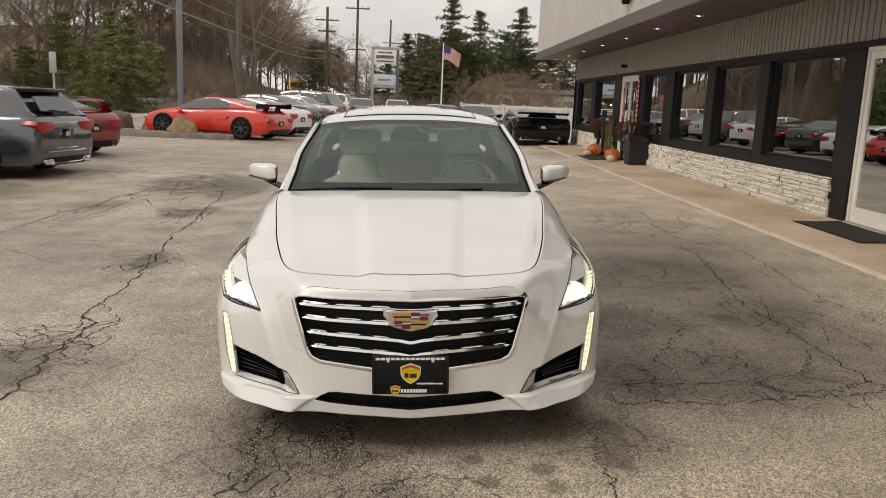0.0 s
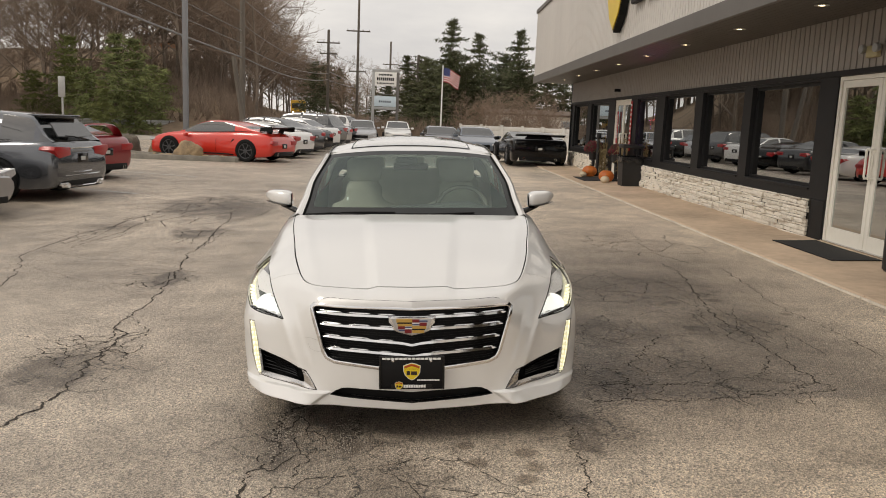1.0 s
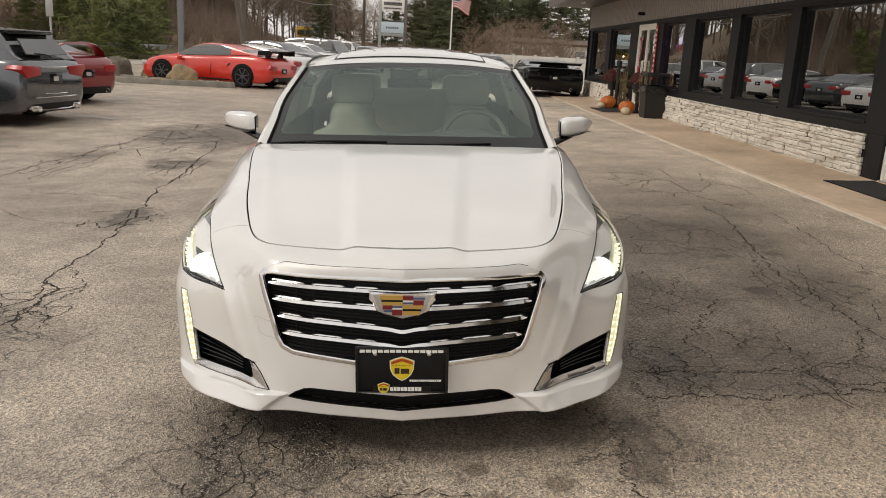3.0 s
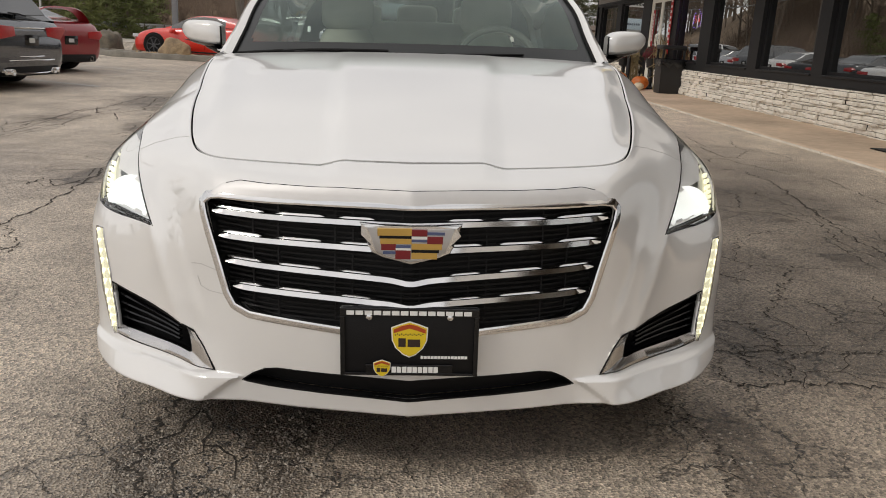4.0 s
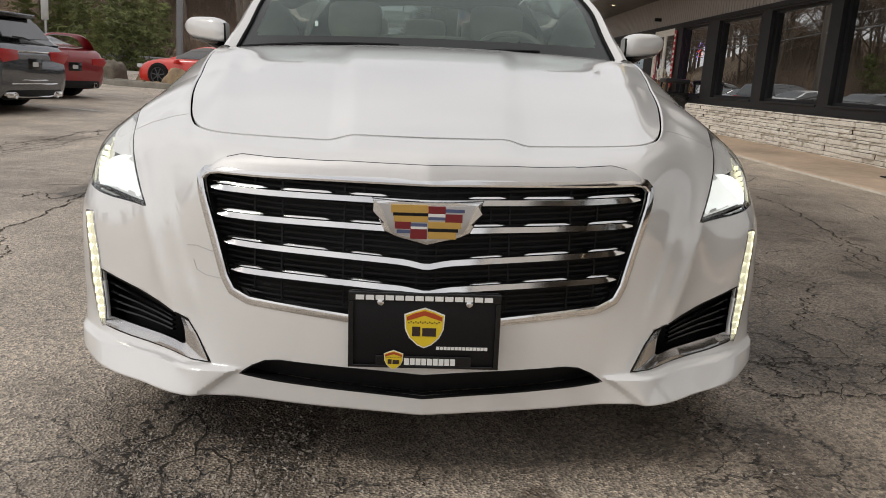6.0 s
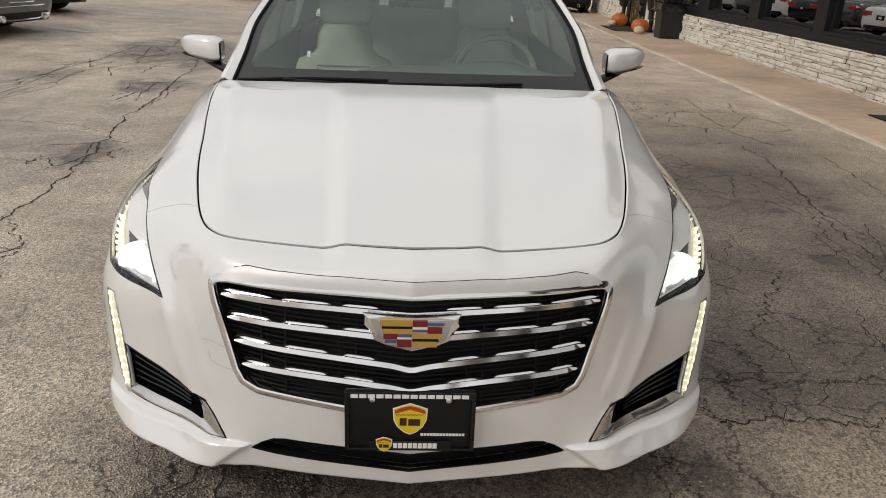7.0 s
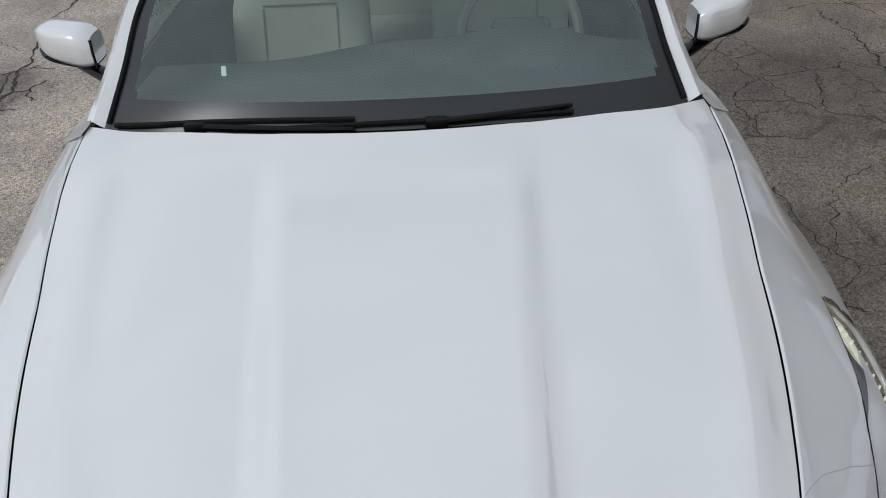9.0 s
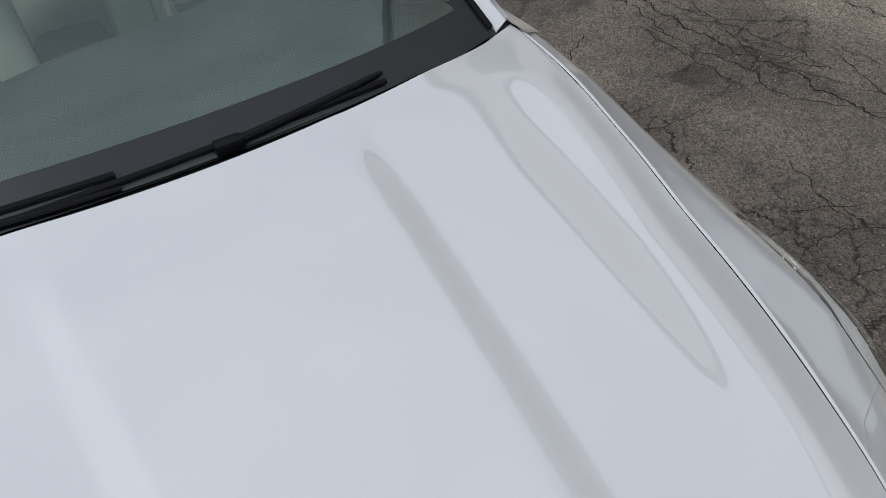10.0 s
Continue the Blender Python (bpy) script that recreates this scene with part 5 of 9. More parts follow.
END = ring_points(1.8, 40)
SIDES = [(1.50, 1.0, 1.0), (1.9, 1.004, 1.008), (2.6, 1.008, 1.02), (3.3, 1.008, 1.035), (3.9, 1.0, 1.06), (4.4, 0.975, 1.07), (4.7, 0.93, 1.065), (4.85, 0.87, 1.05), (4.93, 0.79, 1.03)]
for sg, nm in ((1, "flank"), (-1, "flank")):
    rows = []
    for y in np.linspace(1.50, 4.93, 110):
        kx, kz = smooth_keys(SIDES, y)[0]
        row = []
        for p in END:
            z = p[2] if p[2] < 0.6 else 0.6 + (p[2] - 0.6) * (kz * 1.0 + (kz - 1) * 1.6)
            d = math.hypot(y - 3.795, p[2] - WHEEL_Z)
            row.append((sg * p[0] * kx, y + (p[1] - END[-1][1]) * (1 - min(1, (y - 1.5) / 0.3)) if y < 1.8 else y, z))
        rows.append(row)
    vs = [v for r in rows for v in r]
    k = len(END)
    fs = [(i * k + j, (i + 1) * k + j, (i + 1) * k + j + 1, i * k + j + 1) for i in range(len(rows) - 1) for j in range(k - 1)]
    fs = [f for f in fs if not all(math.hypot(vs[v][1] - 3.795, vs[v][2] - WHEEL_Z) < 0.38 for v in f)]
    part(nm, raw(vs, fs), PEARL, sedan)
    # shoulder to glass, pillars and side glass
    def belt(y):
        kx, kz = smooth_keys(SIDES, y)[0]
        p = END[-1]
        return Vector((sg * p[0] * kx, y, 0.6 + (p[2] - 0.6) * (kz + (kz - 1) * 1.6)))
    def rail(y):
        yy = min(max(y, 2.02), 3.7)
        w, ze, zc = smooth_keys(ROOF, yy)[0]
        return Vector((sg * w * 1.005, yy, ze))
    glass_rows, frame_rows = [], []
    for y in np.linspace(1.62, 4.2, 50):
        b = belt(y)
        if y < 2.10:
            t = (y - 1.44) / (2.10 - 1.44)
            top = Vector((sg * 0.735, 1.47, 0.93)).lerp(rail(2.09), t)
        elif y > 3.6:
            t = (y - 3.6) / 0.62
            top = rail(3.6).lerp(Vector((sg * 0.66, 4.25, 1.06)), t)
        else:
            top = rail(y)
        glass_rows.append([b + Vector((-0.01 * sg, 0, 0)), b.lerp(top, 0.5) + Vector((0.02 * sg, 0, 0)), top])
        frame_rows.append([top + Vector((0.006 * sg, 0, -0.03)), top + Vector((0.012 * sg, 0, 0.0)), top + Vector((-0.002 * sg, 0, 0.012))])
    part("side_glass", loft(glass_rows), SIDEGLASS, sedan).visible_shadow = False
    part("roof_rail", loft(frame_rows), PEARL, sedan)
    push = Vector((0.006 * sg, 0, 0.001))
    part("rear_pillar", loft([[p + push for p in r] for r in glass_rows[36:]]), PEARL, sedan)
    part("pillar_trim", loft([[p - push * 3 for p in r] for r in glass_rows[33:]]), FABRIC, sedan)
    part("door_pillar", loft([[p + push for p in r] for r in glass_rows[21:24]]), GLOSS, sedan)
    corner = []
    for t in np.linspace(0, 1, 8):
        inner = Vector((sg * (0.515 + 0.04 * t), 3.7 + 0.55 * t, 1.342 - 0.053 - 0.26 * t + 0.03 * math.sin(math.pi * t)))
        outer = rail(3.6).lerp(Vector((sg * 0.66, 4.25, 1.06)), 0.14 + 0.86 * t)
        corner.append([inner + Vector((0, 0, 0.003)), inner.lerp(outer, 0.5) + Vector((0, 0, 0.008)), outer + push])
    part("pillar_shoulder", loft(corner), PEARL, sedan)
    part("shoulder_trim", loft([[p - Vector((0, 0, 0.02)) for p in r] for r in corner]), FABRIC, sedan)
    # windscreen pillar
    pil = []
    for t in np.linspace(0, 1, 24):
        g = ws_point(sg * 1.0, t)
        o = Vector((sg * 0.752, 1.50, 0.925)).lerp(Vector((sg * 0.592, 2.07, 1.304)), t) + Vector((0, 0, 0.020 * math.sin(math.pi * t)))
        pil.append([g + Vector((-0.004 * sg, 0.004, -0.012)), g + Vector((0.002 * sg, 0, 0.003)), g.lerp(o, 0.5) + Vector((0.004 * sg, -0.006, 0.010)), o, o + Vector((0.012 * sg, 0.035, -0.03))])
    part("windscreen_pillar", loft(pil), PEARL, sedan)
    part("pillar_trim", loft([[r[0] + Vector((0, 0.006, -0.012)), r[3] + Vector((0, 0.02, -0.03))] for r in pil]), FABRIC, sedan)
    part("pillar_seal", tube([ws_point(sg * 0.992, t) + Vector((0, -0.003, 0.003)) for t in np.linspace(0.02, 0.98, 20)], 0.006, 6), RUBBER, sedan)
    # wing top behind the bonnet, up to the mirror
    part("wing_corner", loft([[(sg * 0.744, 1.42, 0.921), (sg * 0.80, 1.46, 0.892)], [(sg * 0.735, 1.47, 0.929), (sg * 0.79, 1.55, 0.905)], [(sg * 0.752, 1.53, 0.93), (sg * 0.775, 1.64, 0.915)]]), PEARL, sedan)

# boot lid and tail
boot = []
for y in np.linspace(4.22, 4.93, 12):
    kx, kz = smooth_keys(SIDES, y)[0]
    zt = 0.6 + (END[-1][2] - 0.6) * (kz + (kz - 1) * 1.6)
    boot.append([(u * END[-1][0] * kx, y, zt + 0.03 * (1 - u * u)) for u in np.linspace(-1, 1, 21)])
part("boot_lid", loft(boot), PEARL, sedan)
tail = []
kx, kz = smooth_keys(SIDES, 4.93)[0]
for p in END:
    z = p[2] if p[2] < 0.6 else 0.6 + (p[2] - 0.6) * (kz + (kz - 1) * 1.6)
    tail.append([(u * p[0] * kx, 4.93 + 0.04 * (1 - u * u), z) for u in np.linspace(-1, 1, 15)])
part("tail_panel", loft(tail), PEARL, sedan)
TAILRED = material("tail_lamp_red", (0.46, 0.010, 0.014), 0.32, coat=0.25, grain=0.3, scale=40)
for sg in (1, -1):
    part("tail_lamp", box(sg * 0.62 - 0.03, sg * 0.62 + 0.03, 4.90, 4.965, 0.62, 0.98, 0.012), TAILRED, sedan)

# door mirrors
for sg in (1, -1):
    mir = []
    for t in np.linspace(0, 1, 19):
        x = 0.818 + 0.185 * t
        hz = 0.058 * (1 - abs(2 * t - 0.9) ** 4.0 * 0.55) * (1 - 0.30 * t)
        hy = 0.098 * (1 - abs(2 * t - 0.8) ** 3.2 * 0.45)
        zc, yc = 0.988 + 0.020 * t, 1.86 + 0.07 * t
        n = 20
        row = []
        for k in range(n):
            a = 2 * math.pi * k / n
            ca, sa = math.cos(a), math.sin(a)
            row.append((sg * x, yc - hy * math.copysign(abs(ca) ** 0.5, ca) * (0.9 if ca > 0 else 0.45), zc + hz * math.copysign(abs(sa) ** 0.5, sa)))
        mir.append(row)
    m = part("door_mirror", loft(mir, closed=True, caps=True), PEARL, sedan, "white door mirror on a black foot")
    under = [[(x, y, min(z, 0.952 + 0.018 * j / 18) - 0.004) for (x, y, z) in r] for j, r in enumerate(mir)]
    part("mirror_base", loft(under, closed=True, caps=True), GLOSS, m)
    part("mirror_foot", tube([(sg * 0.765, 1.80, 0.905), (sg * 0.82, 1.82, 0.925), (sg * 0.88, 1.85, 0.948)], [0.030, 0.024, 0.022], 10, flat=0.7), GLOSS, m)
    part("mirror_seam", tube([Vector(mir[0][2]), Vector((sg * 0.816, 1.80, 1.02)), Vector((sg * 0.814, 1.79, 0.985)), Vector((sg * 0.816, 1.80, 0.945))], 0.004, 6), GLOSS, m)


def wheel_unit(name, m, r, w, rim_mat, parent, spokes=10, label=""):
    tyre = turned([(r * 0.70, -w / 2 + 0.01), (r * 0.90, -w / 2), (r * 0.985, -w / 2 + 0.025), (r, -w / 4), (r, w / 4), (r * 0.985, w / 2 - 0.025), (r * 0.90, w / 2), (r * 0.70, w / 2 - 0.01)], 40, caps=False)
    hub = thing_part(name, parent)
    hub.matrix_local = m
    part("tyre", tyre, RUBBER, hub)
    rm = turned([(r * 0.71, -w / 2 + 0.02), (r * 0.71, w / 2 - 0.012), (r * 0.66, w / 2 - 0.016), (r * 0.63, w / 2 - 0.06), (r * 0.60, 0.0), (r * 0.1, -0.02)], 40, caps=False)
    for k in range(spokes):
        box(r * 0.10, r * 0.66, -0.014, 0.014, w / 2 - 0.050, w / 2 - 0.012, 0.006, bm=rm, m=Matrix.Rotation(2 * math.pi * k / spokes, 4, "Z"))
    turned([(r * 0.18, w / 2 - 0.06), (r * 0.18, w / 2 - 0.018), (r * 0.10, w / 2 - 0.012)], 20, bm=rm)
    part("rim", rm, rim_mat, hub, label)
    # black disc added behind the spokes in place of the dark wheel well
    part("brake_disc", turned([(r * 0.66, w / 2 - 0.045), (r * 0.66, w / 2 - 0.040), (r * 0.30, w / 2 - 0.036), (r * 0.05, w / 2 - 0.036)], 30), BLACK, hub)
    return hub


for yy in (WHEEL_Y, 3.795):
    for sg in (1, -1):
        wheel_unit("wheel", pose(sg * 0.772, yy, WHEEL_Z, 0, 90 * sg, 0), WHEEL_R, 0.235, RIM, sedan)
        arch = []
        for a in np.linspace(-0.5, math.pi + 0.5, 24):
            arch.append([(sg * 0.80, yy + 0.366 * math.cos(a), WHEEL_Z + 0.366 * math.sin(a)), (sg * 0.62, yy + 0.366 * math.cos(a), WHEEL_Z + 0.366 * math.sin(a))])
        part("arch_liner", loft(arch), BLACK, sedan)

# cabin
dash = []
for u in np.linspace(-1, 1, 41):
    hump = 0.052 * math.exp(-((u - 0.52) / 0.26) ** 2) + 0.040 * float(step(-0.55, 0.0, u)) * (1 - 0.6 * float(step(0.1, 0.6, u))) - 0.025
    x = 0.70 * u
    yb = 1.34 + 0.345 * x * x
    dash.append([(x, yb, 0.925 - 0.025 * u * u), (x, 1.70, 0.925 + hump * 0.5), (x, 1.92, 0.925 + hump), (x, 1.97, 0.905 + hump), (x, 1.98, 0.84), (x, 1.90, 0.45)])
part("dashboard", loft(dash), DASH, sedan, "soft black dashboard")
SEATDARK = material("seat_insert", (0.36, 0.35, 0.29), 0.6, grain=0.15, scale=12, bump=0.2, bump_scale=120)


def rounded_slab(w, h, d, n=2.6, nu=24, nv=16, bow=0.0):
    """A padded slab: rounded rectangle in x and z, bulged in y."""
    rows = []
    for j in range(nv + 1):
        ph = -math.pi / 2 + math.pi * j / nv
        row = []
        cp, sp = max(math.cos(ph), 1e-4), math.sin(ph)
        for i in range(nu):
            a = 2 * math.pi * i / nu
            ca, sa = math.cos(a), math.sin(a)
            x = w / 2 * math.copysign(abs(ca) ** (2 / 4.5), ca) * cp ** 0.35
            z = h / 2 * math.copysign(abs(sa) ** (2 / 4.5), sa) * cp ** 0.35
            row.append((x, d / 2 * math.copysign(abs(sp) ** 0.8, sp) + bow * (x / (w / 2)) ** 2, z))
        rows.append(row)
    return loft(rows, closed=True, caps=True)


def front_seat(x):
    """A bucket seat: tapering back with bolsters and a sewn panel, broad headrest, cushion."""
    s = thing_part("front_seat", sedan)
    s.matrix_local = pose(x, 2.42, 0.0)
    rows = []
    for v in np.linspace(0, 1, 22):
        wide = 0.26 - 0.012 * v - 0.105 * float(step(0.70, 0.79, v)) - 0.03 * max(0.0, v - 0.93) / 0.07
        row = []
        for k in range(28):
            a = 2 * math.pi * k / 28
            ca, sa = math.cos(a), math.sin(a)
            u = math.copysign(abs(ca) ** 0.55, ca)
            bolster = 0.050 * abs(u) ** 3 * (1 - float(step(0.62, 0.75, v)))
            deep = 0.075 if v < 0.95 else 0.075 - 0.6 * (v - 0.95)
            row.append((wide * u, 0.165 + 0.235 * v + deep * math.copysign(abs(sa) ** 0.7, sa) - (bolster if sa < 0 else 0), 0.44 + 0.62 * v))
        rows.append(row)
    b = part("backrest", loft(rows, closed=True, caps=True), LEATHER, s)
    for sg in (1, -1):
        part("back_seam", tube([(sg * 0.135, 0.165 + 0.235 * v - 0.082, 0.44 + 0.62 * v) for v in np.linspace(0.05, 0.66, 10)], 0.004, 5), SEATDARK, b)
    for v in (0.36, 0.68):
        part("back_seam", tube([(u * 0.135, 0.165 + 0.235 * v - 0.081, 0.44 + 0.62 * v) for u in np.linspace(-1, 1, 8)], 0.004, 5), SEATDARK, b)
    h = part("headrest", rounded_slab(0.28, 0.19, 0.11), LEATHER, s)
    h.matrix_local = pose(0, 0.43, 1.15, -8, 0, 0)
    c = part("cushion", rounded_slab(0.52, 0.52, 0.17, bow=-0.03), LEATHER, s)
    c.matrix_local = pose(0, 0.02, 0.42, 80, 0, 0)
    for sg in (1, -1):
        part("headrest_post", tube([(sg * 0.06, 0.40, 1.02), (sg * 0.06, 0.41, 1.10)], 0.007, 8), CHROME, s)


front_seat(0.37)
front_seat(-0.37)
bench = part("rear_seat", rounded_slab(1.25, 0.62, 0.18), LEATHER, sedan, "cream leather rear bench")
bench.matrix_local = pose(0, 3.62, 0.80, -20, 0, 0)
base = part("rear_cushion", rounded_slab(1.25, 0.52, 0.18), LEATHER, sedan)
base.matrix_local = pose(0, 3.32, 0.50, 82, 0, 0)
for x in (-0.36, 0.0, 0.36):
    h = part("rear_headrest", rounded_slab(0.26, 0.14, 0.09), LEATHER, sedan)
    h.matrix_local = pose(x, 3.76, 1.14, -10, 0, 0)
part("parcel_shelf", box(-0.62, 0.62, 3.74, 4.24, 1.0, 1.03), DASH, sedan, smooth=False)
part("console", box(-0.11, 0.11, 1.9, 2.95, 0.3, 0.62, 0.04), DASH, sedan)
cab = bmesh.new()
box(-0.72, 0.72, 1.6, 4.3, 0.195, 0.25, bm=cab)
part("cabin_floor", cab, DASH, sedan, smooth=False)
part("headlining", loft([[(x * 0.97, y, z - 0.035) for x, y, z in roof_row(yy)] for yy in np.linspace(2.05, 3.68, 16)]), FABRIC, sedan)
for sg in (1, -1):
    part("door_card", loft([[(sg * 0.78, 1.55, 0.3), (sg * 0.76, 1.55, 0.88)], [(sg * 0.80, 3.9, 0.3), (sg * 0.77, 3.9, 0.96)]]), DASH, sedan)
wheel_c = Vector((0.37, 2.10, 0.885))
st = []
for a in np.linspace(0, 2 * math.pi, 41)[:-1]:
    st.append(wheel_c + Matrix.Rotation(radians(-25), 3, "X") @ Vector((0.185 * math.cos(a), 0, 0.178 * math.sin(a))))
rows = []
for i, p in enumerate(st):
    d = (st[(i + 1) % 40] - st[i - 1]).normalized()
    n = (p - wheel_c).normalized()
    b = d.cross(n)
    rows.append([p + 0.017 * (math.cos(k * math.pi / 4) * n + math.sin(k * math.pi / 4) * b) for k in range(8)])
rows.append(rows[0])
steer = part("steering_wheel", loft(rows, closed=True), material("wheel_leather", (0.20, 0.19, 0.165), 0.5, bump=0.1), sedan, "leather steering wheel")
part("wheel_hub", box(-0.09, 0.09, -0.02, 0.04, -0.06, 0.05, 0.02, m=Matrix.Translation(wheel_c) @ pose(0, 0, 0, -25)), DASH, steer)
for sg in (1, -1):
    part("spoke", box(0.08, 0.175, -0.008, 0.012, -0.02, 0.015, 0.005, m=Matrix.Translation(wheel_c) @ pose(0, 0, 0, -25) @ Matrix.Diagonal((sg, 1, 1, 1))), DASH, steer)
part("sensor_housing", box(-0.075, 0.075, -0.05, 0.05, -0.012, 0.02, 0.012, m=Matrix.Translation(ws_point(-0.05, 0.86) + Vector((0, 0.03, -0.03))) @ pose(0, 0, 0, 27)), BLACK, sedan)
part("rear_view_mirror", box(-0.12, 0.12, -0.015, 0.015, -0.03, 0.03, 0.012, m=Matrix.Translation((0.0, 2.02, 1.22))), BLACK, sedan)


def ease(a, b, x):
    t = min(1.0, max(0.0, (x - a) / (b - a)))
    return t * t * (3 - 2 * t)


def fit_to_view(x, y, z):
    """Bends the built body to fit the camera's view: a blunt upright nose with a prow in the middle, a shorter bonnet
    that rises to the screen.
    """
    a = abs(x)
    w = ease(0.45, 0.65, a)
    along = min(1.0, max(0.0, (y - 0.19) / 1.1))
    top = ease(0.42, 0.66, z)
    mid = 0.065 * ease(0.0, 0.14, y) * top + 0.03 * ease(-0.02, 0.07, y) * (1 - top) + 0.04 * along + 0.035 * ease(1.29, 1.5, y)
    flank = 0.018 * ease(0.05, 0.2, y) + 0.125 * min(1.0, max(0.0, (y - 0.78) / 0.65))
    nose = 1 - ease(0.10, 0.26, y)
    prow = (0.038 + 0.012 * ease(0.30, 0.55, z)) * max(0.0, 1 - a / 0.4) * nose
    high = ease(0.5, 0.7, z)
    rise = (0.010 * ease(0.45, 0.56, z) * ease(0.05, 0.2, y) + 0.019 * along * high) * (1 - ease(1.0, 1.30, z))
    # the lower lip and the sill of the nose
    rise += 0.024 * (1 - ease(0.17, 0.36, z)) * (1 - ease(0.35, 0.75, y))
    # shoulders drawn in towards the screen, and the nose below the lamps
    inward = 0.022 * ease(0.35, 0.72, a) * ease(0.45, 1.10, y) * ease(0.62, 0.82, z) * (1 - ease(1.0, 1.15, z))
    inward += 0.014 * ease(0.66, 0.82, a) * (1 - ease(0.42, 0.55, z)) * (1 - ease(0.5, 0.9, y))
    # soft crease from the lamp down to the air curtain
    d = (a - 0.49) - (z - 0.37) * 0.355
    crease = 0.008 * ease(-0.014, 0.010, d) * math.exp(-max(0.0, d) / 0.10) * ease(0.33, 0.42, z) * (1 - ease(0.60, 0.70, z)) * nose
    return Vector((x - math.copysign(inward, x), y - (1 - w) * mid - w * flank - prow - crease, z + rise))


def line_of(ob):
    """The part and those above it, up to the car."""
    out = []
    while ob != sedan:
        out.append(ob)
        ob = ob.parent
    return out


# moves each part of the car by this view fit
def fit_body_to_view():
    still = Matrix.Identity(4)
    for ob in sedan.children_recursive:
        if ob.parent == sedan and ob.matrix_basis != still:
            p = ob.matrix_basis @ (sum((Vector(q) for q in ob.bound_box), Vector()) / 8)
            ob.matrix_basis = Matrix.Translation(fit_to_view(*p) - p) @ ob.matrix_basis
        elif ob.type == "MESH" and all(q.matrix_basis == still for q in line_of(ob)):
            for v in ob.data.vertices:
                v.co = fit_to_view(*v.co)
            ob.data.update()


fit_body_to_view()
# ---- parked cars ----
def paint(name, color, metal=0.3, rough=0.3):
    return material(name, color, rough, metal=metal, coat=1.0, grain=0.06, scale=3)


DARKGLASS = material("car_glass_dark", (0.012, 0.014, 0.015), 0.04, spec=0.5)
DARKGLASS.node_tree.nodes["Principled BSDF"].inputs["IOR"].default_value = 2.3
P_GREY, P_RED, P_ORANGE = paint("selenite_grey_paint", (0.125, 0.132, 0.146), 0.7, 0.16), paint("dark_red_paint", (0.26, 0.012, 0.018)), paint("orange_red_paint", (0.66, 0.032, 0.018), 0.0)
P_WHITE, P_BLACK, P_SILVER, P_DARK, P_BLUE = paint("white_paint", (0.78, 0.77, 0.75), 0.0), material("black_paint", (0.004, 0.004, 0.0045), 0.12, spec=0.35), paint("silver_paint", (0.42, 0.42, 0.43), 0.7), paint("dark_grey_paint", (0.03, 0.031, 0.034), 0.3), paint("slate_paint", (0.10, 0.12, 0.15), 0.4)
HEADGLASS = material("headlamp_cover", (0.55, 0.55, 0.56), 0.12, coat=1.0, grain=0.4, scale=25)
PLATEW = material("plate_pale", (0.55, 0.55, 0.53), 0.5)

